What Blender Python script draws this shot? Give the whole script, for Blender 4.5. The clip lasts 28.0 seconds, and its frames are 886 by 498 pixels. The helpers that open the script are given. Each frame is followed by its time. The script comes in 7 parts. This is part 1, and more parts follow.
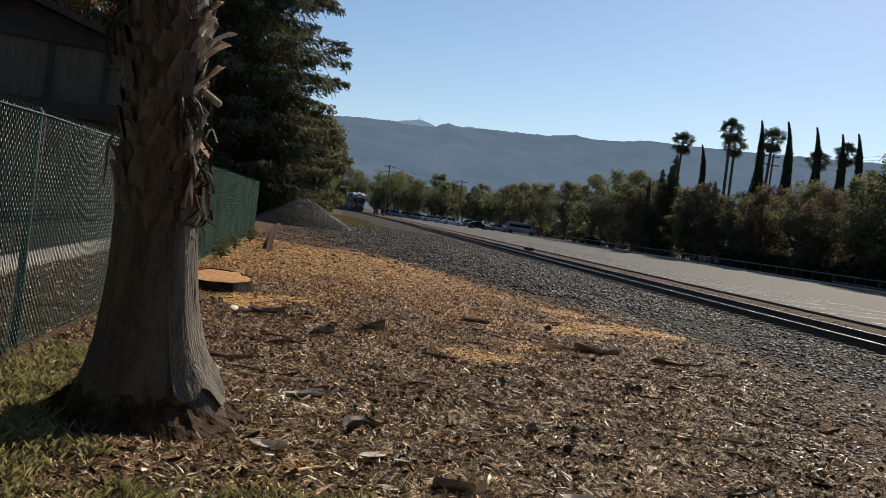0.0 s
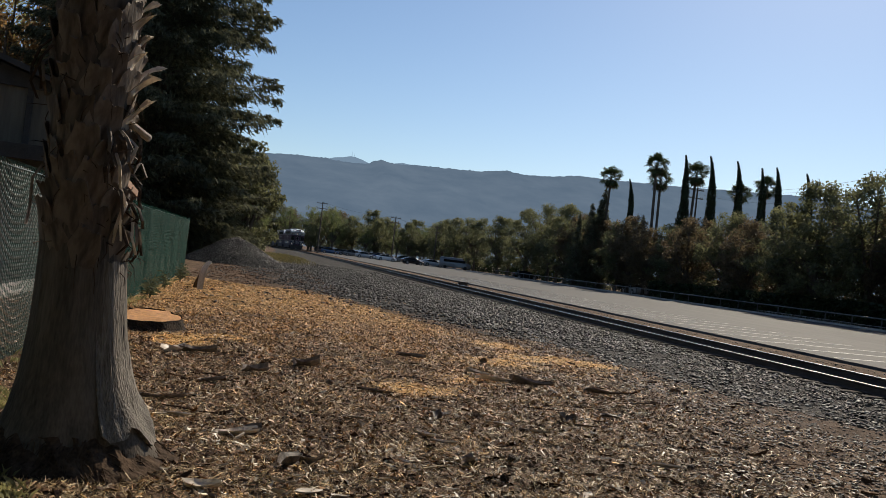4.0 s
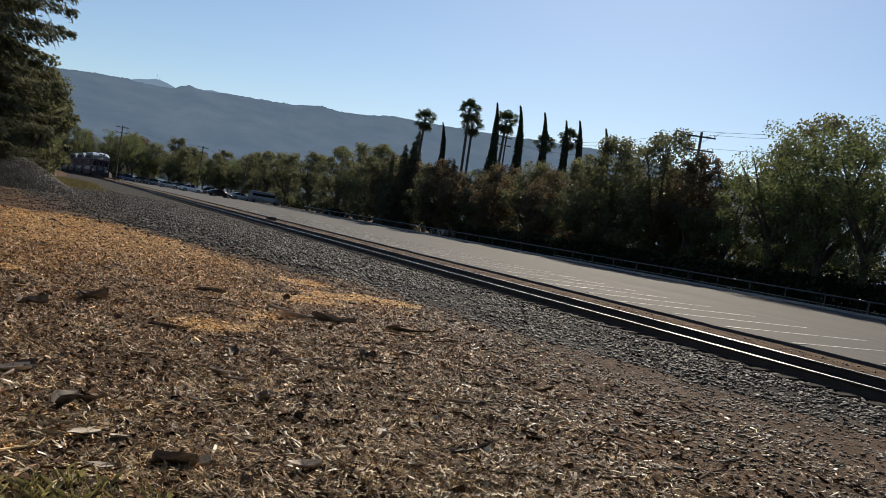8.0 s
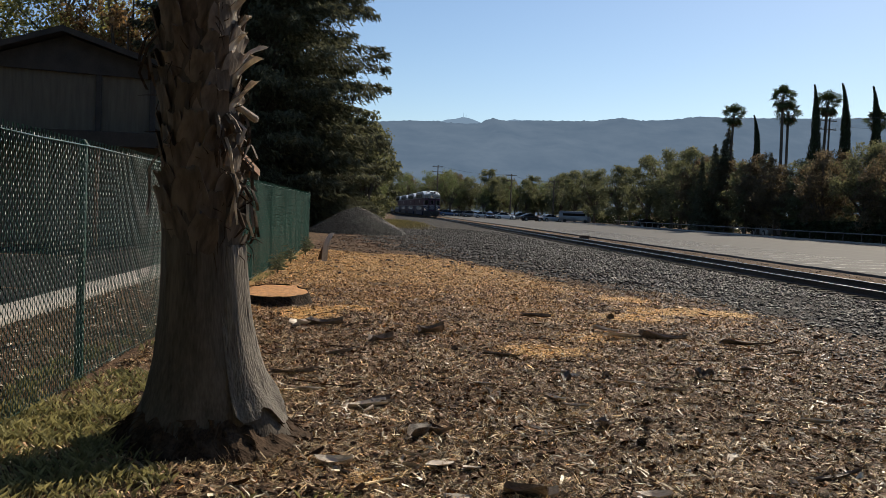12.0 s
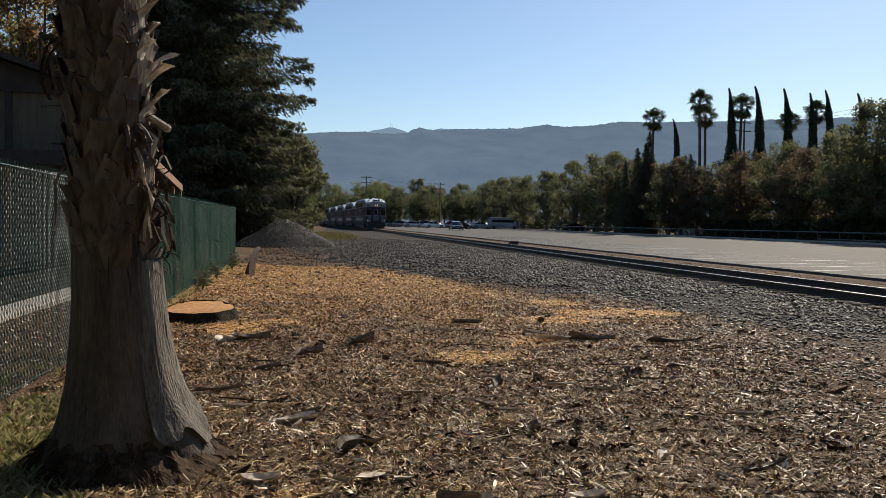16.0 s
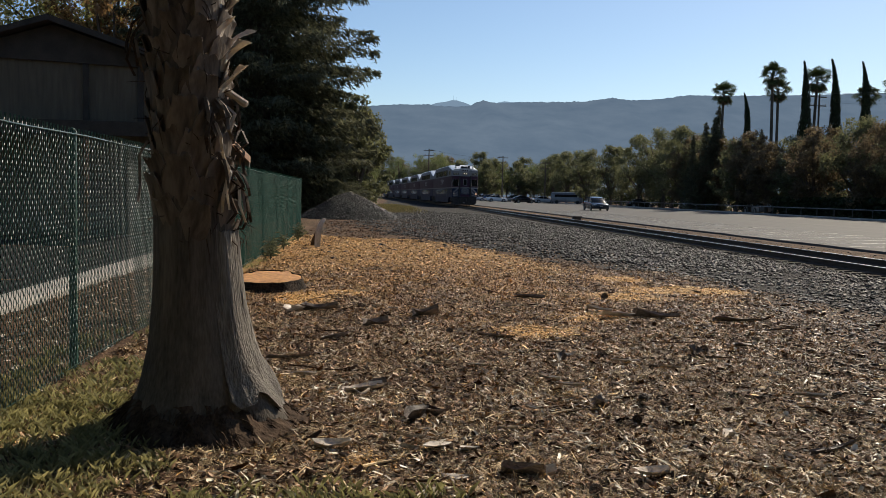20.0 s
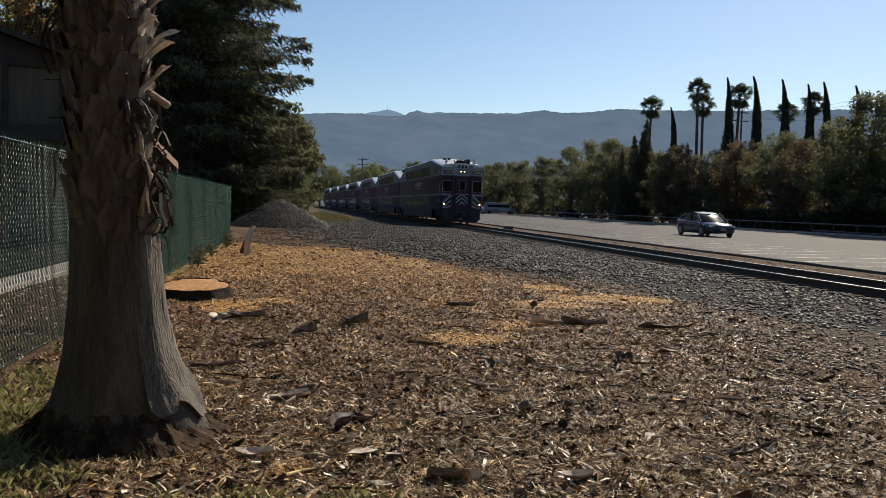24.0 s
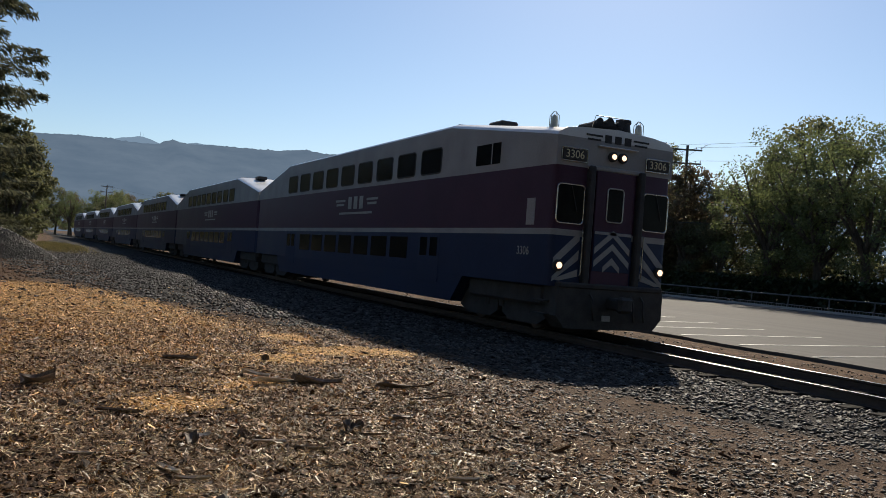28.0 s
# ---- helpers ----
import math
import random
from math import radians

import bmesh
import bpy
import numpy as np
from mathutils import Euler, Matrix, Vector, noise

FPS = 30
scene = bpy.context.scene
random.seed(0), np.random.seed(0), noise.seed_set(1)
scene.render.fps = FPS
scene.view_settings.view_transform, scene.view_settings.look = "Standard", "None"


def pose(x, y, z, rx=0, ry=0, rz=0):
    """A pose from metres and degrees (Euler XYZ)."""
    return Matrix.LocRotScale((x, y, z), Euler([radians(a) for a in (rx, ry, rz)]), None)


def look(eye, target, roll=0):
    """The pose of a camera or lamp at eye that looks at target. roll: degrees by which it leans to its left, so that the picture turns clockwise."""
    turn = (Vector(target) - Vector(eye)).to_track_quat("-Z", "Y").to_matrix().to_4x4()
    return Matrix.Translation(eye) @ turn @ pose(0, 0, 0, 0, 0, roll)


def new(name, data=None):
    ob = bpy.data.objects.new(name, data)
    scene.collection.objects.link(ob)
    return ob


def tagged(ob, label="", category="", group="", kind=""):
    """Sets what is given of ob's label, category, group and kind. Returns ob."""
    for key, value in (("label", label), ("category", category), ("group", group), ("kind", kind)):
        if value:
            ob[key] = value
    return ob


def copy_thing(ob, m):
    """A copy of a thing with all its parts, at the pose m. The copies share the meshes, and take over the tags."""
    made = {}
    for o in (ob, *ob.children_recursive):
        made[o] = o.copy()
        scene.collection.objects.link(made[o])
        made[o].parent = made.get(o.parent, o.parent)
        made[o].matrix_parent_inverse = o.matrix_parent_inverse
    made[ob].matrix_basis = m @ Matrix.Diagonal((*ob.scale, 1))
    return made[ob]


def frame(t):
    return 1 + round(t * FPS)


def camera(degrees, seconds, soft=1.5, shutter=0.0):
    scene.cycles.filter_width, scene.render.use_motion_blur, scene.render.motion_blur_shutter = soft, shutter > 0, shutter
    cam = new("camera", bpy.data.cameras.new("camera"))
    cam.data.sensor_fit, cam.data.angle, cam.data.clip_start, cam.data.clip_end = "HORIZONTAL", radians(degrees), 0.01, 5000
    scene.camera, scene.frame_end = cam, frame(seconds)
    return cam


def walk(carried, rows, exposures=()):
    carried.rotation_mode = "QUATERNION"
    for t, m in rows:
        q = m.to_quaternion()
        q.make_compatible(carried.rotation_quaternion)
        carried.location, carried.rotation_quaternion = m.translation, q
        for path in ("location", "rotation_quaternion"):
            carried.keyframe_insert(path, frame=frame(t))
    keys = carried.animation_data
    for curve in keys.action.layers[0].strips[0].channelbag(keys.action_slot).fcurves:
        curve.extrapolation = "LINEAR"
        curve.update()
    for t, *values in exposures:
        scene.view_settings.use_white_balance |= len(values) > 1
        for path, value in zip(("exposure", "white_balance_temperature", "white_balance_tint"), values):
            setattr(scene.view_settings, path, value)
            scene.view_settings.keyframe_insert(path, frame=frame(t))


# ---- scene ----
cam = camera(55.3, 28.0, soft=0.8)
PATH = [
    (0, (-0.349, 0.107, 1.405), (-0.06, 2.085, 1.331), 7.4),
    (0.5, (-0.349, 0.116, 1.38), (-0.071, 2.095, 1.295), 7.5),
    (1, (-0.344, 0.113, 1.39), (-0.112, 2.099, 1.336), 5.8),
    (1.5, (-0.342, 0.101, 1.388), (-0.027, 2.076, 1.388), 5.4),
    (2, (-0.333, 0.109, 1.385), (0.093, 2.062, 1.435), 6.1),
    (2.5, (-0.349, 0.095, 1.379), (0.094, 2.045, 1.436), 7.0),
    (4.5, (-0.351, 0.056, 1.381), (0.079, 2.009, 1.405), 6.4),
    (5, (-0.358, 0.04, 1.391), (0.109, 1.983, 1.472), 7.0),
    (5.5, (-0.366, 0.061, 1.396), (-0.008, 2.028, 1.464), 5.8),
    (6, (-0.362, 0.07, 1.407), (-0.121, 2.056, 1.415), 4.2),
    (6.5, (-0.348, 0.077, 1.389), (-0.003, 2.046, 1.369), 4.8),
    (7, (-0.333, 0.081, 1.374), (0.118, 2.029, 1.334), 6.1),
    (7.5, (-0.337, 0.085, 1.373), (0.282, 1.986, 1.318), 7.5),
    (8, (-0.268, 0.15, 1.372), (0.596, 1.952, 1.317), 9.0),
    (8.5, (-0.226, 0.152, 1.367), (0.799, 1.869, 1.319), 9.9),
    (9, (-0.229, 0.185, 1.361), (0.664, 1.973, 1.292), 8.4),
    (9.2, (-0.27, 0.174, 1.368), (0.457, 2.036, 1.288), 7.0),
    (9.5, (-0.285, 0.159, 1.38), (0.173, 2.104, 1.294), 5.4),
    (10, (-0.314, 0.181, 1.388), (-0.056, 2.163, 1.313), 4.7),
    (10.5, (-0.324, 0.224, 1.392), (-0.064, 2.207, 1.345), 3.8),
    (11, (-0.304, 0.232, 1.4), (-0.012, 2.211, 1.377), 2.3),
    (11.5, (-0.315, 0.245, 1.405), (-0.107, 2.234, 1.359), 1.6),
    (12, (-0.308, 0.241, 1.413), (-0.148, 2.233, 1.322), 2.4),
    (12.5, (-0.302, 0.242, 1.402), (-0.073, 2.226, 1.295), 3.7),
    (13, (-0.299, 0.232, 1.396), (0.004, 2.207, 1.31), 4.9),
    (13.5, (-0.294, 0.207, 1.393), (0.072, 2.172, 1.306), 5.1),
    (15.5, (-0.265, 0.32, 1.373), (0.108, 2.283, 1.288), 2.5),
    (16, (-0.262, 0.306, 1.39), (0.059, 2.279, 1.326), 0.6),
    (16.5, (-0.248, 0.294, 1.415), (0.043, 2.272, 1.382), 0.5),
    (17, (-0.29, 0.258, 1.392), (-0.003, 2.235, 1.305), 2.2),
    (17.5, (-0.278, 0.306, 1.378), (0.045, 2.275, 1.245), 3.0),
    (18, (-0.291, 0.298, 1.372), (0.063, 2.264, 1.26), 4.0),
    (18.5, (-0.291, 0.302, 1.372), (0.062, 2.268, 1.272), 3.7),
    (19, (-0.296, 0.297, 1.369), (0.072, 2.26, 1.269), 3.2),
    (19.5, (-0.294, 0.277, 1.376), (0.013, 2.249, 1.239), 2.2),
    (20, (-0.311, 0.244, 1.401), (-0.133, 2.232, 1.272), 1.3),
    (20.5, (-0.285, 0.279, 1.394), (-0.012, 2.26, 1.36), 2.6),
    (21, (-0.277, 0.279, 1.391), (0.053, 2.251, 1.359), 3.2),
    (21.5, (-0.279, 0.292, 1.384), (0.035, 2.267, 1.345), 3.2),
    (23.5, (-0.274, 0.26, 1.371), (0.013, 2.236, 1.249), 2.0),
    (24, (-0.273, 0.255, 1.377), (0.061, 2.225, 1.275), 1.8),
    (24.5, (-0.26, 0.266, 1.377), (0.123, 2.225, 1.243), 1.7),
    (25, (-0.184, 0.231, 1.399), (0.178, 2.192, 1.247), 1.7),
    (25.5, (-0.106, 0.245, 1.383), (0.306, 2.195, 1.217), 2.6),
    (26, (-0.059, 0.425, 1.385), (0.481, 2.346, 1.247), 3.3),
    (26.5, (-0.101, 0.679, 1.462), (0.373, 2.622, 1.428), 3.6),
    (27, (0.057, 0.82, 1.452), (0.48, 2.775, 1.419), 4.2),
    (27.5, (0.187, 0.935, 1.456), (0.779, 2.846, 1.448), 5.0),
    (28, (0.233, 1.074, 1.459), (1.103, 2.875, 1.483), 4.4),
]
walk(cam, [(t, look(eye, target, roll)) for t, eye, target, roll in PATH],
     exposures=[(0, 0.11, 6680, 10), (1, 0.17, 6680, 10), (2, -0.1, 6680, 10), (3.5, 0.05, 6680, 10), (5, 0.15, 6680, 10), (8, 0.05, 6680, 10), (12, 0.2, 6680, 10), (16, 0.22, 6680, 10), (17, 0.03, 6680, 10), (20, 0.2, 6680, 10), (21, -0.17, 6680, 10), (22.5, 0.05, 6680, 10), (24, 0.15, 6680, 10), (25, 0.2, 6680, 10), (26, 0.1, 6680, 10), (26.5, -0.07, 6680, 10), (27, 0.13, 6680, 10), (28, 0.17, 6680, 10)])

# ---- light ----
SUN = Vector((0.92, 1.20, 1.0)).normalized()
sky_world = bpy.data.worlds.new("sky")
scene.world = sky_world
sky_world.use_nodes = True
_nt = sky_world.node_tree
_sky = _nt.nodes.new("ShaderNodeTexSky")
_sky.sky_type = "NISHITA"
_sky.sun_disc = False
_sky.sun_elevation = math.asin(SUN.z)
_sky.sun_rotation = math.atan2(SUN.x, SUN.y)
_sky.air_density, _sky.dust_density, _sky.ozone_density = 1.0, 0.25, 4.0
_nt.links.new(_sky.outputs["Color"], _nt.nodes["Background"].inputs["Color"])
_nt.nodes["Background"].inputs["Strength"].default_value = 0.092
sun = new("sun", bpy.data.lights.new("sun", "SUN"))
sun.data.energy, sun.data.angle, sun.data.color = 5.0, radians(0.6), (1.0, 0.90, 0.74)
sun.matrix_world = look(SUN * 60, (0, 0, 0))


# ---- mesh tools ----
class Shape:
    """Gathers vertices and faces of one mesh."""

    def __init__(self):
        self.v, self.f = [], []

    def add(self, verts, faces):
        n = len(self.v)
        self.v.extend(verts)
        self.f.extend([tuple(i + n for i in f) for f in faces])
        return self

    def box(self, c, s, b=0.0, m=None):
        """A box at c of size s with chamfers b."""
        hx, hy, hz = s[0] / 2, s[1] / 2, s[2] / 2
        b = min(b, hx * 0.9, hy * 0.9, hz * 0.9)
        vs, fs = [], []
        if b <= 0:
            vs = [(x, y, z) for x in (-hx, hx) for y in (-hy, hy) for z in (-hz, hz)]
            fs = [(0, 1, 3, 2), (4, 6, 7, 5), (0, 4, 5, 1), (2, 3, 7, 6), (0, 2, 6, 4), (1, 5, 7, 3)]
        else:
            ids = {}
            for sx in (-1, 1):
                for sy in (-1, 1):
                    for sz in (-1, 1):
                        for ax in range(3):
                            p = [sx * (hx - b), sy * (hy - b), sz * (hz - b)]
                            p[ax] += (sx, sy, sz)[ax] * b
                            ids[(sx, sy, sz, ax)] = len(vs)
                            vs.append(tuple(p))
            for ax in range(3):
                a1, a2 = (ax + 1) % 3, (ax + 2) % 3
                for s0 in (-1, 1):
                    q = []
                    for s1, s2 in ((-1, -1), (1, -1), (1, 1), (-1, 1)):
                        k = [0, 0, 0]
                        k[ax], k[a1], k[a2] = s0, s1, s2
                        q.append(ids[(*k, ax)])
                    fs.append(tuple(q if s0 > 0 else q[::-1]))
            for ax in range(3):
                a1, a2 = (ax + 1) % 3, (ax + 2) % 3
                for s1 in (-1, 1):
                    for s2 in (-1, 1):
                        k1, k2 = [0, 0, 0], [0, 0, 0]
                        k1[ax], k2[ax] = -1, 1
                        for k in (k1, k2):
                            k[a1], k[a2] = s1, s2
                        q = [ids[(*k1, a1)], ids[(*k2, a1)], ids[(*k2, a2)], ids[(*k1, a2)]]
                        fs.append(tuple(q if s1 * s2 > 0 else q[::-1]))
            for sx in (-1, 1):
                for sy in (-1, 1):
                    for sz in (-1, 1):
                        q = [ids[(sx, sy, sz, a)] for a in range(3)]
                        fs.append(tuple(q if sx * sy * sz > 0 else q[::-1]))
        m = Matrix.Translation(c) @ m if m is not None else Matrix.Translation(c)
        return self.add([tuple(m @ Vector(p)) for p in vs], fs)

    def tube(self, path, radii, n=8, caps=True):
        """A tube along points; one radius or one for each point."""
        path = [Vector(p) for p in path]
        if not isinstance(radii, (list, tuple)):
            radii = [radii] * len(path)
        vs, fs = [], []
        side = None
        for i, p in enumerate(path):
            d = (path[min(i + 1, len(path) - 1)] - path[max(i - 1, 0)]).normalized()
            if side is None:
                side = d.orthogonal().normalized()
            side = (side - d * side.dot(d)).normalized()
            up = d.cross(side)
            for k in range(n):
                a = 2 * math.pi * k / n
                vs.append(tuple(p + (side * math.cos(a) + up * math.sin(a)) * radii[i]))
        for i in range(len(path) - 1):
            for k in range(n):
                a, b = i * n + k, i * n + (k + 1) % n
                fs.append((a, b, b + n, a + n))
        if caps:
            fs.append(tuple(range(n - 1, -1, -1)))
            fs.append(tuple(range((len(path) - 1) * n, len(path) * n)))
        return self.add(vs, fs)

    def prism(self, outline, a, b, axis="x"):
        """An outline of 2D points swept from a to b along an axis."""
        n = len(outline)

        def put(u, v, w):
            return {"x": (w, u, v), "y": (u, w, v), "z": (u, v, w)}[axis]

        vs = [put(u, v, a) for u, v in outline] + [put(u, v, b) for u, v in outline]
        fs = [(i, (i + 1) % n, (i + 1) % n + n, i + n) for i in range(n)]
        fs += [tuple(range(n - 1, -1, -1)), tuple(range(n, 2 * n))]
        return self.add(vs, fs)

    def mesh(self, name, material, smooth=False):
        me = bpy.data.meshes.new(name)
        me.from_pydata(self.v, [], self.f)
        bm = bmesh.new()
        bm.from_mesh(me)
        bmesh.ops.recalc_face_normals(bm, faces=bm.faces)
        bm.to_mesh(me)
        bm.free()
        if smooth:
            me.shade_smooth()
            me.set_sharp_from_angle(angle=radians(38))
        me.materials.append(material)
        return me


def fast_mesh(name, verts, faces, material, smooth=False):
    """A mesh from arrays: verts (n, 3), faces (m, 3) or (m, 4)."""
    me = bpy.data.meshes.new(name)
    verts, faces = np.asarray(verts, np.float32), np.asarray(faces, np.int32)
    k = faces.shape[1]
    me.vertices.add(len(verts))
    me.vertices.foreach_set("co", verts.ravel())
    me.loops.add(faces.size)
    me.loops.foreach_set("vertex_index", faces.ravel())
    me.polygons.add(len(faces))
    me.polygons.foreach_set("loop_start", np.arange(0, faces.size, k, dtype=np.int32))
    me.polygons.foreach_set("loop_total", np.full(len(faces), k, np.int32))
    if smooth:
        me.polygons.foreach_set("use_smooth", np.ones(len(faces), bool))
    me.update(calc_edges=True)
    me.materials.append(material)
    return me


def scatter(name, tv, tf, places, yaw, pitch, roll, scale, material):
    """Many copies of a small template (tv, tf), each turned and scaled, joined in one mesh."""
    tv, tf = np.asarray(tv, float), np.asarray(tf, int)
    n = len(places)
    scale = np.asarray(scale, float).reshape(n, -1)
    if scale.shape[1] == 1:
        scale = np.repeat(scale, 3, 1)
    p = tv[None] * scale[:, None, :]
    for ang, (i, j) in ((roll, (1, 2)), (pitch, (2, 0)), (yaw, (0, 1))):
        c, s = np.cos(ang)[:, None], np.sin(ang)[:, None]
        a, b = p[:, :, i].copy(), p[:, :, j].copy()
        p[:, :, i], p[:, :, j] = a * c - b * s, a * s + b * c
    p += np.asarray(places)[:, None, :]
    faces = (tf[None] + (np.arange(n) * len(tv))[:, None, None]).reshape(-1, tf.shape[1])
    return fast_mesh(name, p.reshape(-1, 3), faces, material)


def part(name, shape, material, parent, label="", smooth=False):
    """Links a shape or a mesh as one mesh object under a thing or a part."""
    me = shape.mesh(name, material, smooth) if isinstance(shape, Shape) else shape
    ob = new(name, me)
    ob.parent = parent
    return tagged(ob, label)


def thing(name, label, category, m=None, group="", kind=""):
    ob = new(name)
    ob.empty_display_size = 0.2
    if m is not None:
        ob.matrix_basis = m
    return tagged(ob, label, category, group, kind)


def solid(name, shape, material, label, category, group="", kind="", smooth=False):
    me = shape.mesh(name, material, smooth) if isinstance(shape, Shape) else shape
    return tagged(new(name, me), label, category, group, kind)


# ---- materials ----
def material(name, c1, c2, rough=0.8, metal=0.0, scale=6.0, fine=60.0, bump=0.3, island=0.0, obrand=0.0, spec=0.5, stretch=(1, 1, 1), dist=0.01, rough2=None):
    """Two colours mixed by coarse and fine noise, with fine relief. island, obrand: how far loose pieces differ in brightness."""
    m = bpy.data.materials.new(name)
    m.use_nodes = True
    nt = m.node_tree
    N, L = nt.nodes, nt.links
    b = N["Principled BSDF"]
    b.inputs["Metallic"].default_value = metal
    b.inputs["Specular IOR Level"].default_value = spec
    co = N.new("ShaderNodeTexCoord")
    mp = N.new("ShaderNodeMapping")
    mp.inputs["Scale"].default_value = stretch
    L.new(co.outputs["Object"], mp.inputs["Vector"])
    n1, n2 = N.new("ShaderNodeTexNoise"), N.new("ShaderNodeTexNoise")
    n1.inputs["Scale"].default_value, n1.inputs["Detail"].default_value = scale, 4
    n2.inputs["Scale"].default_value, n2.inputs["Detail"].default_value = fine, 3
    for n in (n1, n2):
        L.new(mp.outputs["Vector"], n.inputs["Vector"])
    add = N.new("ShaderNodeMath")
    add.operation = "MULTIPLY_ADD"
    L.new(n2.outputs["Fac"], add.inputs[0])
    add.inputs[1].default_value = 0.6
    L.new(n1.outputs["Fac"], add.inputs[2])
    mr = N.new("ShaderNodeMapRange")
    mr.inputs["From Min"].default_value, mr.inputs["From Max"].default_value = 0.55, 1.05
    L.new(add.outputs[0], mr.inputs["Value"])
    mix = N.new("ShaderNodeMix")
    mix.data_type = "RGBA"
    mix.inputs["A"].default_value, mix.inputs["B"].default_value = (*c1, 1), (*c2, 1)
    L.new(mr.outputs["Result"], mix.inputs["Factor"])
    colour = mix.outputs["Result"]
    for amount, node, out in ((island, "ShaderNodeNewGeometry", "Random Per Island"), (obrand, "ShaderNodeObjectInfo", "Random")):
        if amount:
            g = N.new(node)
            r = N.new("ShaderNodeMapRange")
            r.inputs["To Min"].default_value, r.inputs["To Max"].default_value = 1 - amount, 1 + amount
            L.new(g.outputs[out], r.inputs["Value"])
            hs = N.new("ShaderNodeHueSaturation")
            L.new(r.outputs["Result"], hs.inputs["Value"])
            L.new(colour, hs.inputs["Color"])
            colour = hs.outputs["Color"]
    L.new(colour, b.inputs["Base Color"])
    rr = N.new("ShaderNodeMapRange")
    rr.inputs["To Min"].default_value, rr.inputs["To Max"].default_value = max(0.02, rough - 0.08), min(1, (rough2 or rough) + 0.08)
    L.new(n1.outputs["Fac"], rr.inputs["Value"])
    L.new(rr.outputs["Result"], b.inputs["Roughness"])
    if bump:
        bp = N.new("ShaderNodeBump")
        bp.inputs["Strength"].default_value, bp.inputs["Distance"].default_value = bump, dist
        L.new(n2.outputs["Fac"], bp.inputs["Height"])
        L.new(bp.outputs["Normal"], b.inputs["Normal"])
    return m


def leaf_material(name, c1, c2, island=0.45, thin=0.45, scale=0.6, spec=0.25):
    """Foliage: many loose leaves that let some light through."""
    m = material(name, c1, c2, rough=0.6, scale=scale, fine=9, bump=0, island=island, spec=spec)
    nt = m.node_tree
    N, L = nt.nodes, nt.links
    b, out = N["Principled BSDF"], N["Material Output"]
    t = N.new("ShaderNodeBsdfTranslucent")
    mx = N.new("ShaderNodeMixShader")
    mx.inputs["Fac"].default_value = thin
    src = b.inputs["Base Color"].links[0].from_socket
    hs = N.new("ShaderNodeHueSaturation")
    hs.inputs["Hue"].default_value, hs.inputs["Saturation"].default_value, hs.inputs["Value"].default_value = 0.49, 1.15, 1.3
    L.new(src, hs.inputs["Color"])
    L.new(hs.outputs["Color"], t.inputs["Color"])
    L.new(b.outputs["BSDF"], mx.inputs[1])
    L.new(t.outputs["BSDF"], mx.inputs[2])
    L.new(mx.outputs["Shader"], out.inputs["Surface"])
    return m


def let_light_through(m, share):
    """Makes a thin dry skin pass part of the light."""
    N, L = m.node_tree.nodes, m.node_tree.links
    b, out = N["Principled BSDF"], N["Material Output"]
    t, mx = N.new("ShaderNodeBsdfTranslucent"), N.new("ShaderNodeMixShader")
    mx.inputs["Fac"].default_value = share
    L.new(b.inputs["Base Color"].links[0].from_socket, t.inputs["Color"])
    L.new(b.outputs["BSDF"], mx.inputs[1])
    L.new(t.outputs["BSDF"], mx.inputs[2])
    L.new(mx.outputs["Shader"], out.inputs["Surface"])
    return m


def glow(name, colour, strength):
    m = bpy.data.materials.new(name)
    m.use_nodes = True
    b = m.node_tree.nodes["Principled BSDF"]
    b.inputs["Base Color"].default_value = (*colour, 1)
    b.inputs["Emission Color"].default_value = (*colour, 1)
    b.inputs["Emission Strength"].default_value = strength
    return m


